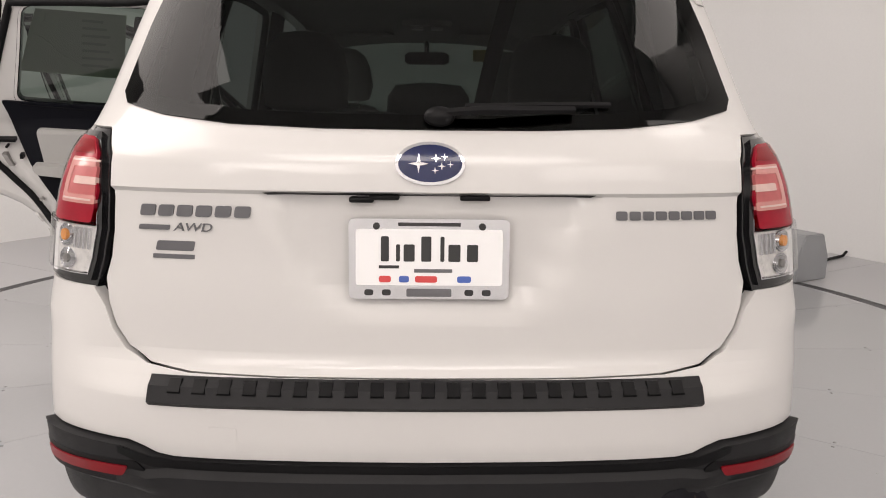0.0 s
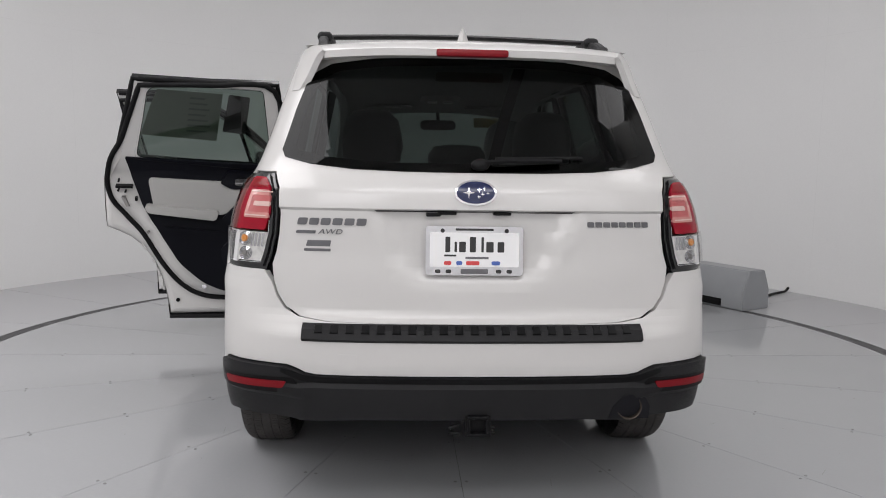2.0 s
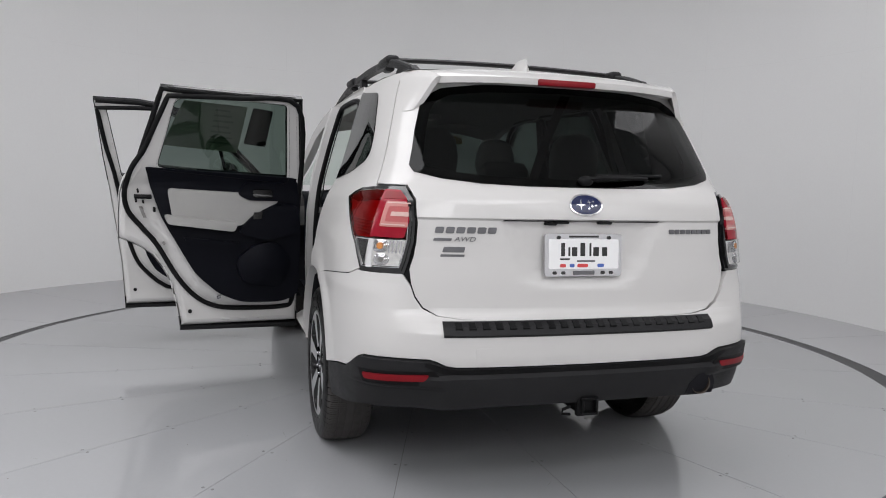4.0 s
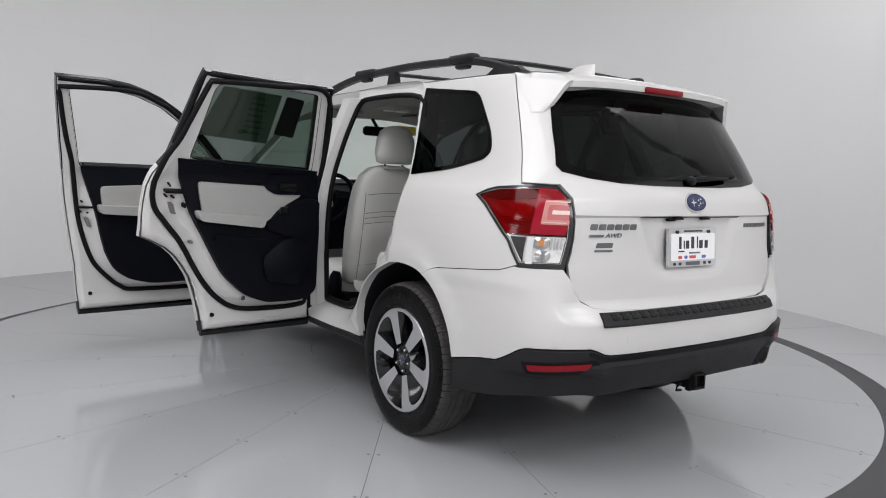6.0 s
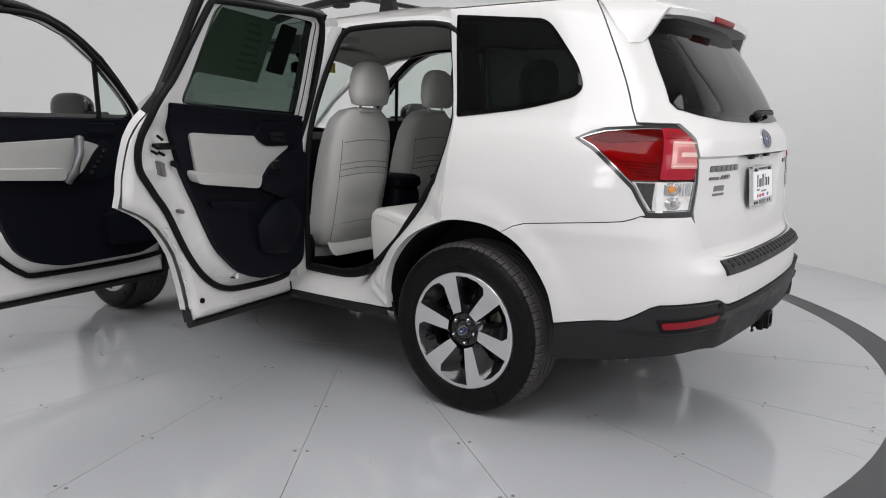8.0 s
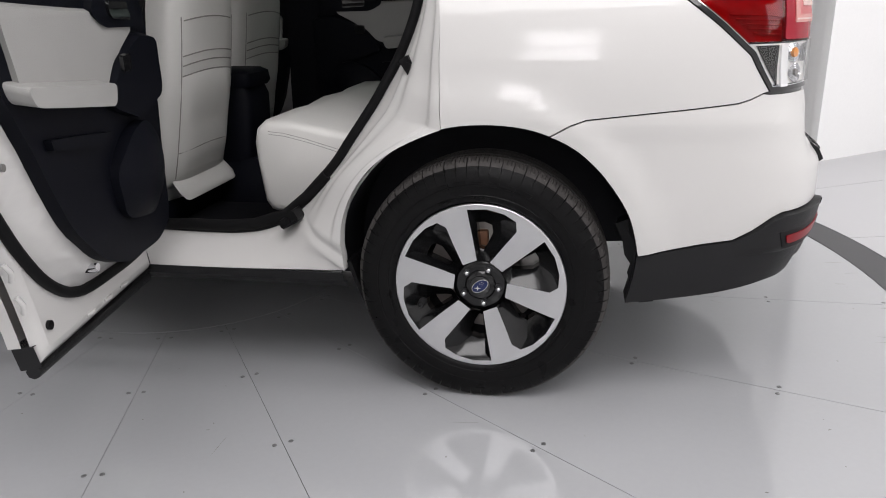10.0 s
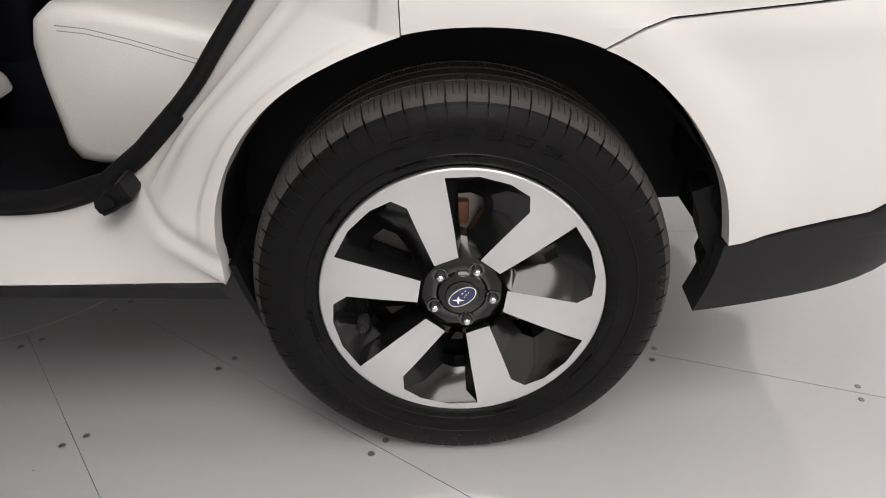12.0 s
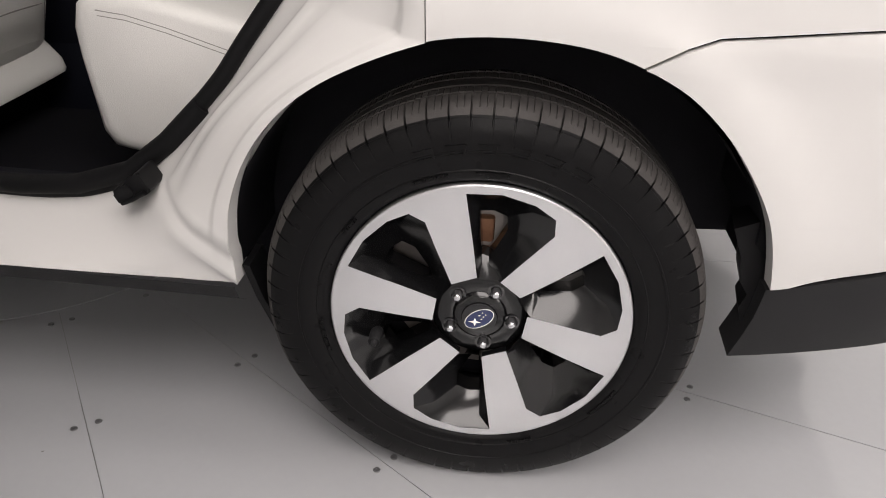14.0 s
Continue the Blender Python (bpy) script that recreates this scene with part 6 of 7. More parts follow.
# ------------------------------ cabin
def loft(sections, sides=24, power=2.6, bm=None):
    """A soft body through rounded-rectangle sections (x, y, z, half width in x, half depth in y)."""
    bm = bm or bmesh.new()
    rows = []
    for x, y, z, w, d in sections:
        ring = []
        for k in range(sides):
            a = k * math.tau / sides
            c, s = math.cos(a), math.sin(a)
            ring.append(bm.verts.new((x + w * math.copysign(abs(c) ** (2 / power), c), y + d * math.copysign(abs(s) ** (2 / power), s), z)))
        rows.append(ring)
    for a, b in zip(rows, rows[1:]):
        for i in range(sides):
            bm.faces.new((a[i], a[(i + 1) % sides], b[(i + 1) % sides], b[i]))
    bm.faces.new(rows[0])
    bm.faces.new(rows[-1])
    return bm


def make_seat(name, label):
    """A front seat with its middle at x = 0, facing +y."""
    seat = new(name)
    tagged(seat, label)
    lean = lambda z: 2.10 - 0.13 * (z - 0.5) / 0.7 + 0.085
    back = [(0, lean(0.54), 0.525, 0.19, 0.05), (0, lean(0.56), 0.548, 0.215, 0.082), (0, lean(0.64), 0.64, 0.225, 0.09), (0, lean(0.85), 0.85, 0.235, 0.092), (0, lean(1.02), 1.02, 0.23, 0.085), (0, lean(1.12), 1.12, 0.215, 0.08), (0, lean(1.2), 1.19, 0.185, 0.07), (0, lean(1.23), 1.235, 0.13, 0.055), (0, lean(1.24), 1.25, 0.05, 0.02)]
    part("backrest", loft(back, 40, 3.6), LEATHER, seat, "grey leather backrest", smooth=60)

    def rear(x, z, proud=0.0):
        """The place on the back of the backrest."""
        lo = max((q for q in back if q[2] <= z), key=lambda q: q[2])
        hi = min((q for q in back if q[2] >= z), key=lambda q: q[2])
        t = (z - lo[2]) / max(1e-6, hi[2] - lo[2])
        y, w, d = (lo[i] + (hi[i] - lo[i]) * t for i in (1, 3, 4))
        return Vector((x, y - d * max(0.0, 1 - min(1, abs(x) / w) ** 3.6) ** (1 / 3.6) - proud, z))
    panel_w = 0.172
    bm = bmesh.new()
    sheet = []
    for j in range(25):
        z = 0.575 + 0.335 * j / 24
        puff = 0.011 * min(1, (0.91 - z) / 0.02 + 0.55) * min(1, (z - 0.575) / 0.05) * (0.55 + 0.45 * abs(math.sin((z - 0.575) / 0.085 * math.pi * 0.5)))
        sheet.append([bm.verts.new(rear(panel_w * i / 10, z - 0.012 * (i / 10) ** 2, puff * (1 - abs(i / 10) ** 8) + 0.0006)) for i in range(-10, 11)])
    for ra, rb in zip(sheet, sheet[1:]):
        for i in range(20):
            bm.faces.new((ra[i], ra[i + 1], rb[i + 1], rb[i]))
    part("map_pocket", bm, LEATHER, seat, "slack grey leather map pocket", smooth=60)
    part("headrest", loft([(0, 1.985, 1.258, 0.09, 0.03), (0, 1.985, 1.268, 0.118, 0.05), (0, 1.985, 1.325, 0.132, 0.062), (0, 1.985, 1.40, 0.12, 0.062), (0, 1.985, 1.45, 0.098, 0.055), (0, 1.985, 1.475, 0.06, 0.035), (0, 1.985, 1.482, 0.02, 0.01)], 28), LEATHER, seat, "grey leather headrest", smooth=60)
    for x in (-0.06, 0.06):
        part("headrest_post", tube([(x, 2.0, 1.22), (x, 1.988, 1.30)], 0.007, 8), CHROME, seat, "chrome post")
    part("post_guide", box(-0.075, 0.075, 1.975, 2.01, 1.228, 1.246, 0.007), LEATHER, seat)
    part("cushion", loft([(0, 2.42, 0.44, 0.23, 0.24), (0, 2.42, 0.47, 0.25, 0.27), (0, 2.42, 0.54, 0.26, 0.275), (0, 2.43, 0.60, 0.25, 0.26), (0, 2.44, 0.625, 0.2, 0.2)], 32), LEATHER, seat, "grey leather cushion", smooth=60)
    part("seat_base", box(-0.22, 0.22, 2.14, 2.62, 0.36, 0.47, 0.02), TRIM, seat, "black seat base")
    for z, w in ((1.085, 0.165), (0.975, 0.17), (0.945, 0.17), (0.912, 0.172), (0.66, 0.172)):
        lift = 0.011 if z < 0.7 else 0.0
        part("pocket_welt", tube([rear(w * k / 8, z - 0.012 * (k / 8) ** 2, lift * (1 - abs(k / 8) ** 6) - 0.0004) for k in range(-8, 9)], 0.0022, 5), STITCH, seat)
    for x in (-0.176, 0.176):
        part("side_welt", tube([rear(x, z, -0.0004) for z in (0.56, 0.62, 0.7, 0.8, 0.9, 1.0, 1.085)], 0.0024, 5), STITCH, seat)
    part("lower_flap", loft([(0, 2.062, 0.488, 0.172, 0.004), (0, 2.066, 0.494, 0.185, 0.010), (0, 2.08, 0.515, 0.195, 0.014), (0, 2.105, 0.548, 0.19, 0.012), (0, 2.12, 0.57, 0.18, 0.006)], 24), LEATHER, seat, "loose grey leather flap", smooth=60)
    part("recliner_cover", loft([(-0.262, 2.21, 0.43, 0.012, 0.05), (-0.262, 2.21, 0.47, 0.02, 0.075), (-0.262, 2.20, 0.56, 0.02, 0.07), (-0.262, 2.19, 0.60, 0.012, 0.04)], 16), TRIM, seat)
    seat.parent = car
    return seat


driver = make_seat("front_seat", "grey leather front seat with a headrest and map pocket")
driver.matrix_basis = Matrix.Translation((-0.365, -0.055, -0.015))
copy_thing(driver, Matrix.Translation((0.365, 0.06, -0.015)))

bench = new("rear_bench")
bench.parent = car
tagged(bench, "grey leather rear bench with three headrests")
bm = bmesh.new()
prof = [(1.20, 0.42), (1.66, 0.455), (1.69, 0.462), (1.708, 0.49), (1.725, 0.64), (1.727, 0.69), (1.717, 0.732), (1.69, 0.754), (1.62, 0.757), (1.45, 0.722), (1.28, 0.69), (1.13, 0.68), (1.10, 0.64), (1.12, 0.44)]
xs = [(-0.60, 0.03), (-0.596, 0.015), (-0.585, 0.004), (-0.56, 0.0), (-0.3, 0.0), (-0.2, 0.004), (0.0, -0.003), (0.2, 0.004), (0.3, 0.0), (0.56, 0.0), (0.585, 0.004), (0.596, 0.015), (0.60, 0.03)]
rows = []
for x, d in xs:
    rows.append([bm.verts.new((x, y + (d if y < 1.3 else -d), z - (d if z > 0.56 else -d))) for y, z in prof])
for a, b in zip(rows, rows[1:]):
    for i in range(len(prof)):
        bm.faces.new((a[i], a[(i + 1) % len(prof)], b[(i + 1) % len(prof)], b[i]))
bm.faces.new(rows[0])
bm.faces.new(rows[-1])
part("bench_cushion", bm, LEATHER, bench, "grey leather bench cushion", smooth=60)
for dz in (0.0, 0.009):
    part("cushion_stitch", tube([(-0.599, y, z - dz) for y, z in ((1.36, 0.645), (1.437, 0.667), (1.549, 0.700), (1.62, 0.717), (1.67, 0.722))] + [(-0.582, 1.708, 0.718 - dz), (-0.3, 1.724, 0.716 - dz), (0.3, 1.724, 0.716 - dz)], 0.0014, 5), STITCH, bench)
for x, w in ((-0.235, 0.345), (0.355, 0.225)):
    bk = [(x, 1.10, 0.62, w - 0.02, 0.07), (x, 1.09, 0.66, w, 0.085), (x, 1.02, 0.95, w, 0.08), (x, 0.965, 1.14, w, 0.07), (x, 0.95, 1.19, w - 0.01, 0.055), (x, 0.945, 1.215, w - 0.03, 0.03)]
    part("bench_backrest", loft(bk, 32, 4), LEATHER, bench, "grey leather bench backrest", smooth=60)
    bm = strip([(x - w + 0.01, y, z) for y, z in ((1.02, 0.62), (0.935, 0.95), (0.887, 1.14))], [(x + w - 0.01, y, z) for y, z in ((1.02, 0.62), (0.935, 0.95), (0.887, 1.14))])
    part("backrest_carpet", bm, CARPET, bench, "black carpet back of the bench")
for x in (-0.37, 0.37):
    part("headrest", loft([(x, 0.945, 1.215, 0.09, 0.03), (x, 0.945, 1.23, 0.125, 0.05), (x, 0.94, 1.32, 0.13, 0.06), (x, 0.935, 1.40, 0.115, 0.055), (x, 0.93, 1.44, 0.075, 0.035), (x, 0.93, 1.448, 0.02, 0.01)], 28), LEATHER, bench, "grey leather headrest", smooth=60)
part("headrest", loft([(0, 0.945, 1.20, 0.10, 0.03), (0, 0.945, 1.215, 0.125, 0.05), (0, 0.94, 1.26, 0.125, 0.05), (0, 0.935, 1.295, 0.10, 0.035), (0, 0.935, 1.302, 0.03, 0.01)], 28), LEATHER, bench, "low grey middle headrest", smooth=60)
part("middle_belt", strip([(0.22, 0.80, 1.62), (0.17, 0.90, 1.40), (0.13, 0.95, 1.20)], [(0.27, 0.80, 1.62), (0.22, 0.90, 1.40), (0.18, 0.95, 1.20)]), TRIM, bench, "dark seat belt strap")
for x in (-0.25, 0.12, 0.42):
    part("anchor_hook", box(x - 0.018, x + 0.018, 0.918, 0.935, 0.935, 0.97, 0.004), STEEL, bench, "steel top-tether anchor")

part("cabin_floor", box(-0.76, 0.76, 1.05, 3.35, 0.345, 0.365, 0.004), CARPET, car, "black cabin carpet")
part("floor_mat", box(-0.66, -0.20, 1.72, 2.12, 0.366, 0.378, 0.004), CARPET, car, "black rear floor mat")
part("load_floor", box(-0.56, 0.56, 0.16, 1.02, 0.66, 0.685, 0.006), CARPET, car, "black load floor mat")
for side in (-1, 1):
    bm = strip([(side * 0.56, y, 0.685) for y in (0.2, 0.5, 0.8, 1.1)], [(side * (0.62 if y < 0.3 else 0.66), y, 1.14) for y in (0.2, 0.5, 0.8, 1.1)])
    part("load_side_trim", bm, TRIM, car, "black load bay side trim")
    bm = strip([(side * 0.64, y, 1.14) for y in (0.32, 0.6)], [(side * 0.56, y + 0.16, 1.57) for y in (0.32, 0.5)])
    part("rear_pillar_trim", bm, HEADLINER, car, "pale grey pillar trim")
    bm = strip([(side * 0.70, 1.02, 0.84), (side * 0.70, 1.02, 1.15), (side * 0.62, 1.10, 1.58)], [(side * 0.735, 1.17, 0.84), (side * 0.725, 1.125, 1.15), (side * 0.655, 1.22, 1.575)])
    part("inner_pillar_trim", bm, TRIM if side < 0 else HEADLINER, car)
part("tunnel", loft([(0, 2.25, 0.36, 0.16, 0.85), (0, 2.25, 0.5, 0.13, 0.8), (0, 2.25, 0.53, 0.1, 0.78)], 24, 5), TRIM, car)
con = new("centre_console")
con.parent = car
tagged(con, "black console between the front seats")
part("console_body", loft([(0, 2.24, 0.40, 0.115, 0.25), (0, 2.21, 0.55, 0.115, 0.25), (0, 2.19, 0.76, 0.112, 0.24), (0, 2.19, 0.80, 0.105, 0.225)], 32, 7), TRIM, con, smooth=50)
part("armrest_lid", loft([(0, 2.185, 0.80, 0.108, 0.235), (0, 2.185, 0.815, 0.115, 0.245), (0, 2.185, 0.852, 0.112, 0.24), (0, 2.185, 0.866, 0.09, 0.215)], 32, 7), TRIM, con, "black padded lid", smooth=50)
bm = bmesh.new()
rows = []
dp = [(2.95, 0.62), (2.93, 0.80), (2.92, 0.95), (2.95, 1.03), (3.05, 1.065), (3.25, 1.08), (3.45, 1.08)]
for k in range(13):
    x = -0.74 + 1.48 * k / 12
    hood = 0.03 * math.exp(-((x + 0.37) / 0.16) ** 2)
    rows.append([bm.verts.new((x, y, z + (hood if z > 1.0 else 0))) for y, z in dp])
for a, b in zip(rows, rows[1:]):
    for i in range(len(dp) - 1):
        bm.faces.new((a[i], a[i + 1], b[i + 1], b[i]))
part("dashboard", bm, TRIM, car, "black dashboard")
wheel_c = Matrix.Translation((-0.37, 2.80, 0.99)) @ Matrix.Rotation(radians(-65), 4, "X")
steer = new("steering_wheel")
steer.parent = car
tagged(steer, "black three-spoke steering wheel")
part("wheel_ring", tube([wheel_c @ Vector((0.185 * math.cos(k * math.tau / 40), 0.185 * math.sin(k * math.tau / 40), 0)) for k in range(40)], 0.015, 8, closed=True), TRIM, steer)
for a in (0, 180, 270):
    part("wheel_spoke", tube([wheel_c @ Vector((0.05 * math.cos(radians(a)), 0.05 * math.sin(radians(a)), 0)), wheel_c @ Vector((0.18 * math.cos(radians(a)), 0.18 * math.sin(radians(a)), 0))], 0.018, 6), TRIM, steer)
bm = bmesh.new()
bmesh.ops.create_uvsphere(bm, u_segments=16, v_segments=10, radius=0.075, matrix=wheel_c @ Matrix.Diagonal((1, 1, 0.45, 1)))
part("horn_pad", bm, TRIM, steer)
part("inside_mirror", loft([(0, 2.78, 1.44, 0.10, 0.012), (0, 2.78, 1.455, 0.12, 0.018), (0, 2.78, 1.49, 0.12, 0.018), (0, 2.78, 1.505, 0.10, 0.012)], 20, 4), BLACK, car, "black inside mirror")
part("mirror_stalk", tube([(0, 2.79, 1.50), (0, 2.86, 1.56)], 0.012, 8), BLACK, car)
part("overhead_console", loft([(0, 2.55, 1.61, 0.12, 0.13), (0, 2.55, 1.635, 0.13, 0.14), (0, 2.55, 1.66, 0.13, 0.14)], 20, 4), HEADLINER, car, "grey overhead console")
for x in (-0.05, 0.05):
    part("map_lamp", box(x - 0.03, x + 0.03, 2.50, 2.58, 1.600, 1.612, 0.004), PLATEWHITE, car)
for x in (-0.36, 0.36):
    part("sun_visor", loft([(x, 2.72, 1.575, 0.18, 0.07), (x, 2.72, 1.585, 0.19, 0.075), (x, 2.72, 1.595, 0.18, 0.07)], 20, 4), HEADLINER, car, "grey sun visor")
part("screen_sticker", box(0.26, 0.44, 2.965, 2.968, 1.47, 1.535, 0.001), STICKER, car, "yellow windscreen sticker")
part("belt_strap", strip([(-0.70, 2.03, 1.45), (-0.735, 2.03, 1.1), (-0.745, 2.02, 0.55)], [(-0.695, 2.075, 1.45), (-0.73, 2.075, 1.1), (-0.74, 2.06, 0.55)]), TRIM, car, "dark front belt strap")
part("belt_tongue", box(-0.758, -0.735, 1.985, 2.035, 0.985, 1.02, 0.004), STEEL, car)

# striker and latch on the jamb
m = Matrix.Translation((-0.808, 1.157, 0.936)) @ Matrix.Rotation(radians(-33), 4, "X")
bm = bmesh.new()
plate = rounded([(-0.014, -0.032, 0.013), (0.014, -0.032, 0.013), (0.014, 0.030, 0.005), (-0.014, 0.030, 0.005)], 0.01, 6)
va, vb = [bm.verts.new((-0.012, y, z)) for y, z in plate], [bm.verts.new((0.03, y, z)) for y, z in plate]
bm.faces.new(va)
for k in range(len(plate)):
    bm.faces.new((va[k], va[(k + 1) % len(plate)], vb[(k + 1) % len(plate)], vb[k]))
bm.transform(m)
striker = part("striker_cover", bm, BLACK, car, "black striker cover", smooth=30)
part("striker_dome", tube([m @ Vector((-0.01, 0, 0.006)), m @ Vector((-0.02, 0, 0.006))], 0.010, 14), BLACK, striker)
part("striker_screw", tube([m @ Vector((-0.01, 0, -0.020)), m @ Vector((-0.0155, 0, -0.020))], 0.0062, 12), CHROME, striker, "bright screw head")
m = Matrix.Translation((-0.832, 1.522, 0.511)) @ Matrix.Rotation(radians(-28), 4, "X") @ Matrix.Diagonal((0.9, 0.66, 0.74, 1))
bm = bmesh.new()
plate = rounded([(-0.046, -0.024, 0.012), (0.046, -0.024, 0.008), (0.046, 0.014, 0.01), (0.02, 0.012, 0.01), (-0.03, 0.026, 0.004), (-0.046, 0.026, 0.006)], 0.01, 5)
va, vb = [bm.verts.new((-0.03, y, z)) for y, z in plate], [bm.verts.new((0.03, y, z)) for y, z in plate]
bm.faces.new(va)
for k in range(len(plate)):
    bm.faces.new((va[k], va[(k + 1) % len(plate)], vb[(k + 1) % len(plate)], vb[k]))
bmesh.ops.bevel(bm, geom=[e for e in bm.edges if all(v in va for v in e.verts)], offset=0.004, segments=2, affect="EDGES")
bm.transform(m)
block = part("check_block", bm, BLACK, car, "black plastic block at the foot of the jamb", smooth=35)
part("check_boss", tube([m @ Vector((-0.028, 0.008, -0.002)), m @ Vector((-0.036, 0.008, -0.002))], 0.012, 14), BLACK, block, "glossy round boss")
part("check_lip", tube([m @ Vector((-0.034, 0.034, -0.018)), m @ Vector((-0.036, 0.0, -0.019)), m @ Vector((-0.034, -0.034, -0.016))], 0.004, 8), BLACK, block)
part("sill_seal", tube([(-0.768, 1.425, 0.627), (-0.772, 1.49, 0.560), (-0.774, 1.56, 0.504), (-0.775, 1.66, 0.471), (-0.772, 1.76, 0.461), (-0.766, 1.9, 0.461), (-0.757, 2.02, 0.452)], 0.018, 14), RUBBER, car, "thick black sill moulding", smooth=75)
for y, z in ((1.077, 0.808), (1.07, 0.93)):
    part("jamb_plug", tube([(-0.846, y, z), (-0.852, y, z)], 0.005, 8), BLACK, car)

# ---------------------------------------------------------------- floor pieces
for eye, w, h, watts, target in PANELS:
    high = eye[2] > 4
    fitting = thing("ceiling_lamp" if high else "hanging_lamp", "white framed square light panel on the ceiling" if high else "white framed light panel hung from the ceiling", "lamp", eye, "ceiling lights" if high else "hanging lights")
    m = Matrix.Translation(eye) if high else look(eye, target)
    for x0, x1, y0, y1 in ((-w / 2 - 0.04, w / 2 + 0.04, -h / 2 - 0.04, -h / 2), (-w / 2 - 0.04, w / 2 + 0.04, h / 2, h / 2 + 0.04), (-w / 2 - 0.04, -w / 2, -h / 2, h / 2), (w / 2, w / 2 + 0.04, -h / 2, h / 2)):
        part("lamp_frame", box(x0, x1, y0, y1, -0.02, 0.06), WALLPAINT, fitting, at=m)
    part("lamp_back", box(-w / 2, w / 2, -h / 2, h / 2, 0.04, 0.06), WALLPAINT, fitting, at=m)
    if not high:
        for dx in (-w / 2 + 0.1, w / 2 - 0.1):
            p = m @ Vector((dx, h / 2, 0.05))
            part("lamp_cord", tube([p, (p.x, p.y, WALL_H)], 0.006, 6), STEEL, fitting)

cover = thing("machine_cover", "grey metal drive cover beside the turntable rim", "box", (2.66, 4.12, 0))
m = Matrix.Translation((2.66, 4.12, 0.004)) @ Matrix.Rotation(radians(27), 4, "Z")
bm = bmesh.new()
sec = [(-0.17, 0.0), (-0.17, 0.17), (-0.10, 0.34), (0.10, 0.34), (0.17, 0.17), (0.17, 0.0)]
va, vb = [bm.verts.new((x, -0.32, z)) for x, z in sec], [bm.verts.new((x, 0.32, z)) for x, z in sec]
bm.faces.new(va)
bm.faces.new(vb)
for k in range(6):
    bm.faces.new((va[k], va[(k + 1) % 6], vb[(k + 1) % 6], vb[k]))
bmesh.ops.bevel(bm, geom=bm.edges[:], offset=0.008, segments=2, affect="EDGES")
part("cover_body", bm, GREYBOX, cover, at=m)
part("cover_slot", box(-0.174, -0.14, -0.1, 0.2, 0.012, 0.075, 0.002), BLACK, cover, "dark cut-out at the foot", at=m)
cable = tagged(part("power_cable", tube([(2.86, 4.16, 0.03), (3.05, 4.3, 0.017), (3.35, 4.58, 0.017), (3.52, 4.7, 0.017), (3.56, 4.72, 0.05)], 0.012, 8), BLACK, None), "black cable running from the cover to the wall", "cable")

plate_mesh = None
for k in range(20):
    m = Matrix.Translation((HUB_X, HUB_Y, 0)) @ Matrix.Rotation(radians(-18 * k), 4, "Z") @ Matrix.Translation((-HUB_X, -HUB_Y, 0))
    if plate_mesh is None:
        plate_mesh = part("floor_plate", ring_sheet(0.633, 3.10, 0.03, 17.97, 0, 12, 0.01), FLOORPAINT, turntable, at=m).data
    else:
        part("floor_plate", plate_mesh, FLOORPAINT, turntable, at=m)
for k in range(24):
    part("floor_sheet", ring_sheet(RING_OUT + 0.004, HALL_R + 0.6, 15 * k + 0.03, 15 * k + 14.97, 0.004, 8, 0.01, mid=EDGE_MID), FLOOROUT, outer)
screw_mesh = None
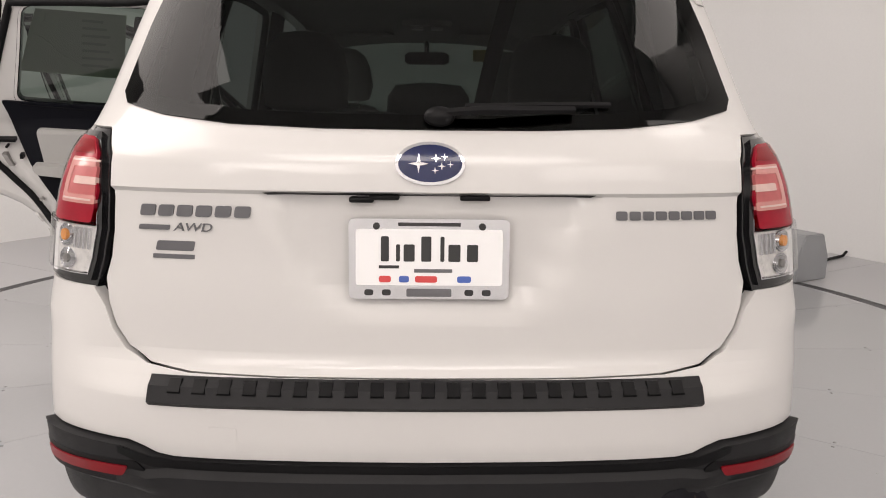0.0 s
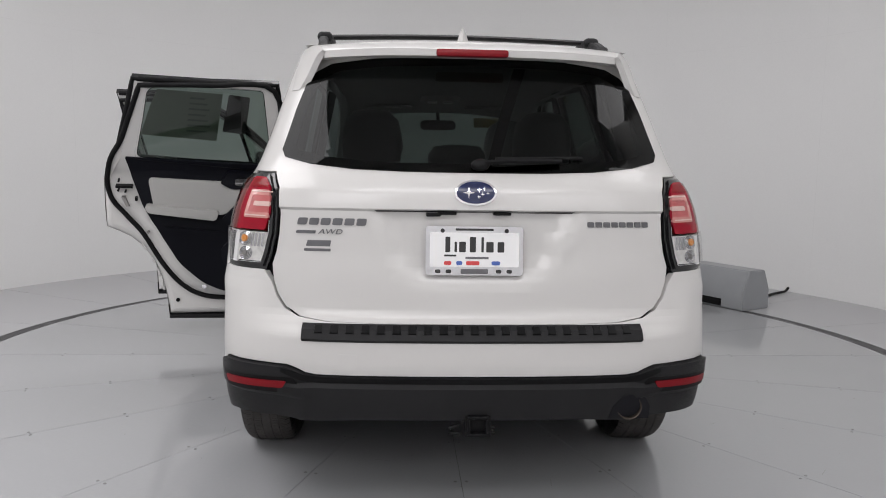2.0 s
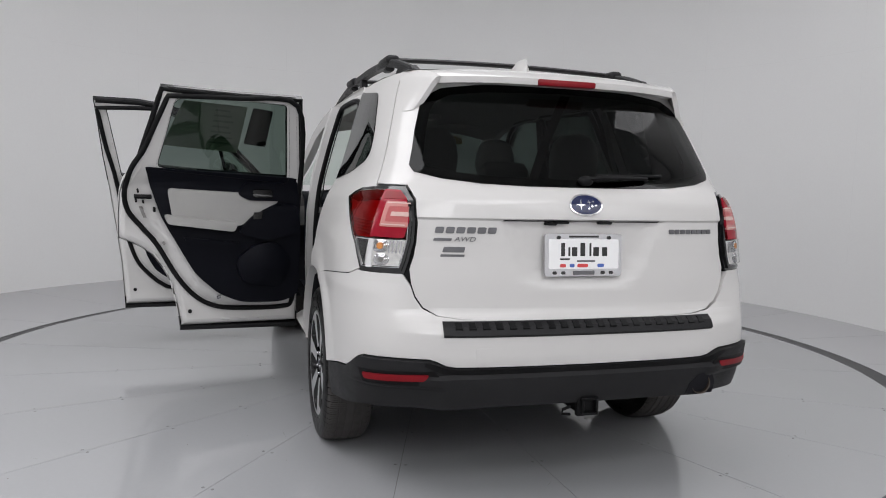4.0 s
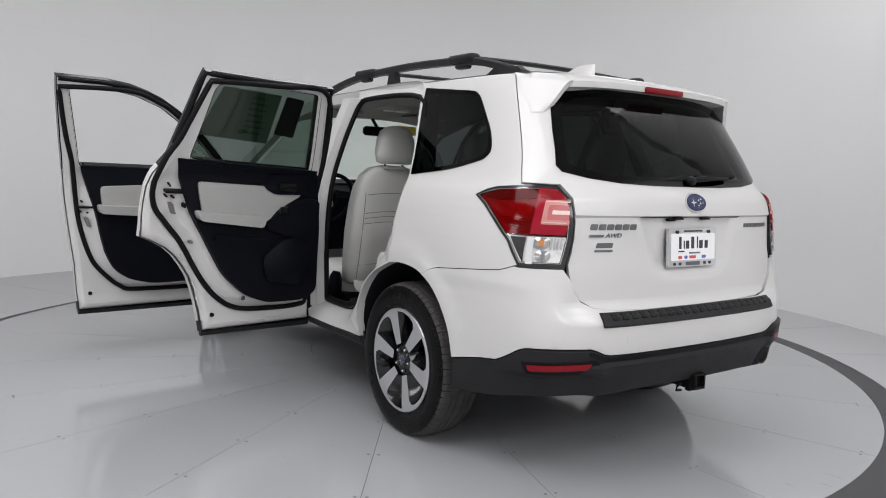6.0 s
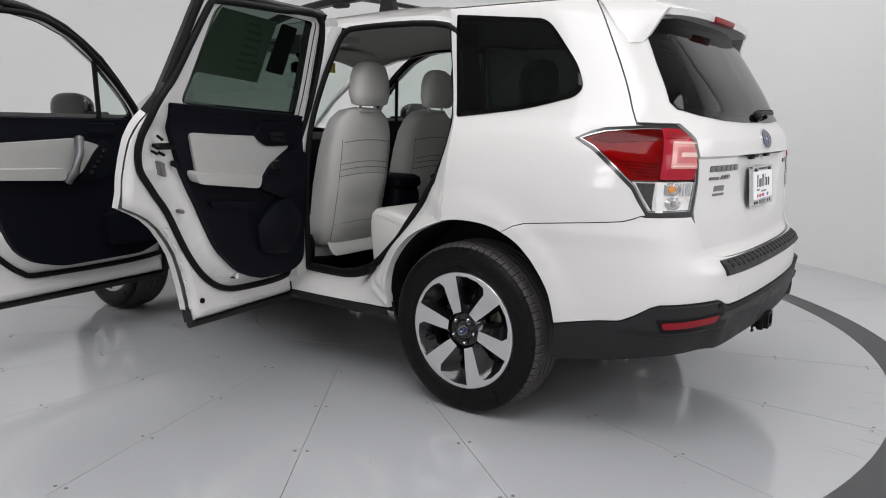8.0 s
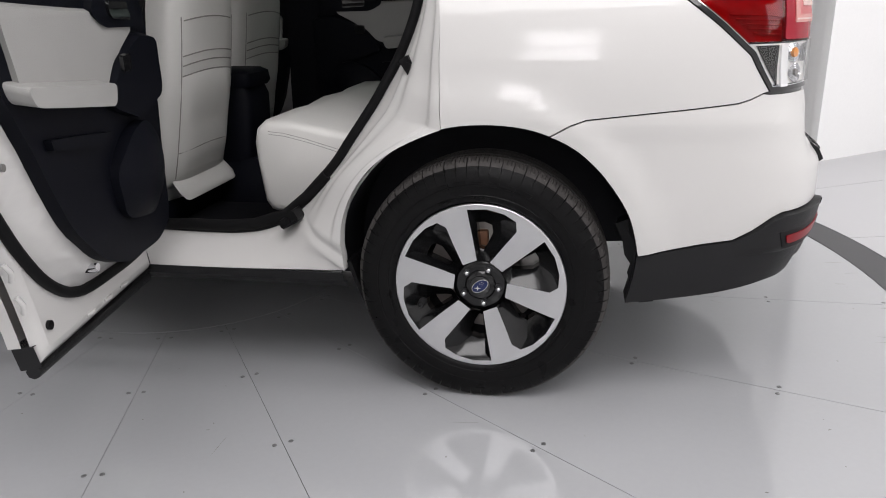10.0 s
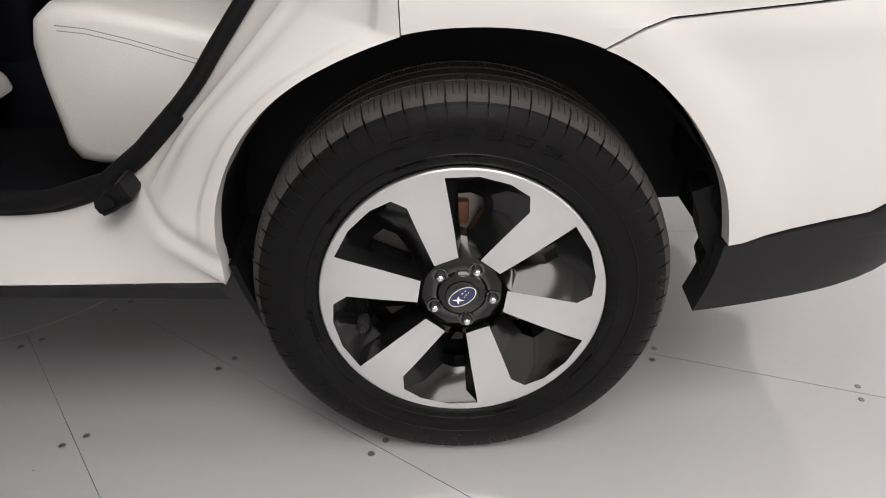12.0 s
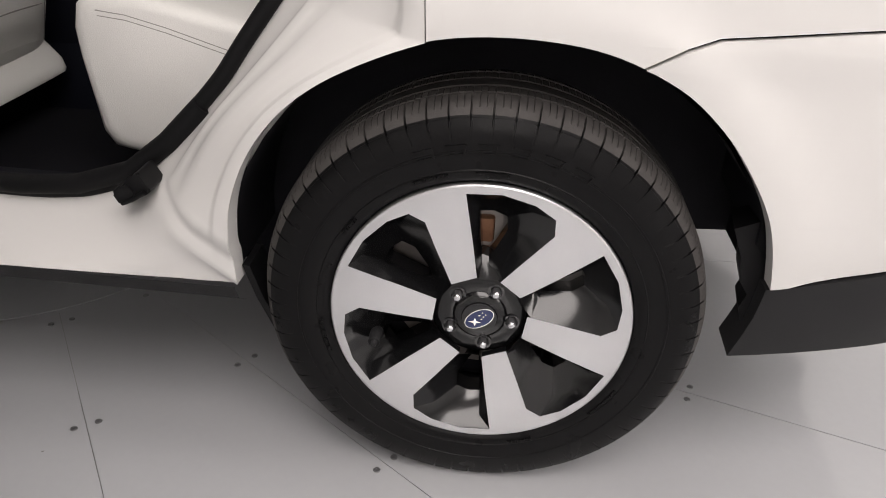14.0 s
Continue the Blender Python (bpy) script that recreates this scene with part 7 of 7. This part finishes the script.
for k in range(20):
    for r in (0.68, 1.07, 1.49, 1.91, 2.33, 2.75):
        for off in (-0.022, 0.022):
            a = radians(18 * k)
            d, n = Vector((-math.sin(a), -math.cos(a), 0)), Vector((-math.cos(a), math.sin(a), 0))
            at = Matrix.Translation(Vector((HUB_X, HUB_Y, 0)) + d * (r + 0.006 * math.sin(k * 7 + r * 9)) + n * off)
            if screw_mesh is None:
                screw_mesh = part("floor_screw", revolve([(0.0010, 0.0), (0.0008, 0.003), (0.0018, 0.0034), (0.0014, 0.0062), (0.0, 0.007)], 12), SCREW, turntable, at=at @ Matrix.Rotation(radians(-90), 4, "Y")).data
            else:
                part("floor_screw", screw_mesh, SCREW, turntable, at=at @ Matrix.Rotation(radians(-90), 4, "Y"))

# dust specks and short scuffs on the plates
rng = random.Random(7)
bm = bmesh.new()
for k in range(150):
    a, r = rng.uniform(0, 360), 2.9 * math.sqrt(rng.uniform(0.1, 1))
    p = Vector((HUB_X - r * math.sin(radians(a)), HUB_Y - r * math.cos(radians(a)), 0.0006))
    w, l = rng.uniform(0.0012, 0.003), rng.uniform(0.002, 0.006) if k % 6 else rng.uniform(0.02, 0.05)
    m = Matrix.Translation(p) @ Matrix.Rotation(rng.uniform(0, 6.28), 4, "Z")
    q = [bm.verts.new(m @ Vector((x * l, y * (w if k % 6 else 0.0007), 0))) for x, y in ((-1, -0.6), (0.3, -1), (1, 0.2), (0.1, 1), (-0.8, 0.5))]
    bm.faces.new(q)
tagged(part("floor_specks", bm, SEAM, turntable, "fine dust specks and scuffs", smooth=0), kind="stuff")

# longer scuffs towards the rim behind the car
bm = bmesh.new()
for x, y, l in ((0.74, -0.04, 0.05), (0.46, -0.38, 0.09), (0.335, -0.41, 0.07), (-0.04, -0.425, 0.07), (-0.15, -0.435, 0.09), (-0.31, -0.38, 0.18), (-0.34, -0.34, 0.12), (0.2, -0.33, 0.05)):
    m = Matrix.Translation((x, y, 0.0009)) @ Matrix.Rotation(math.atan2(y - RIM_MID.y, x - RIM_MID.x) + rng.uniform(-0.15, 0.15), 4, "Z")
    w = rng.uniform(0.0012, 0.0026)
    bm.faces.new([bm.verts.new(m @ Vector((u * l / 2, v * w, 0))) for u, v in ((-1, -0.3), (-0.2, -1), (0.8, -0.6), (1, 0.2), (0.1, 1), (-0.7, 0.7))])
tagged(part("rim_scuffs", bm, SEAM, turntable, "dark tyre scuffs beside the rim", smooth=0), kind="stuff")
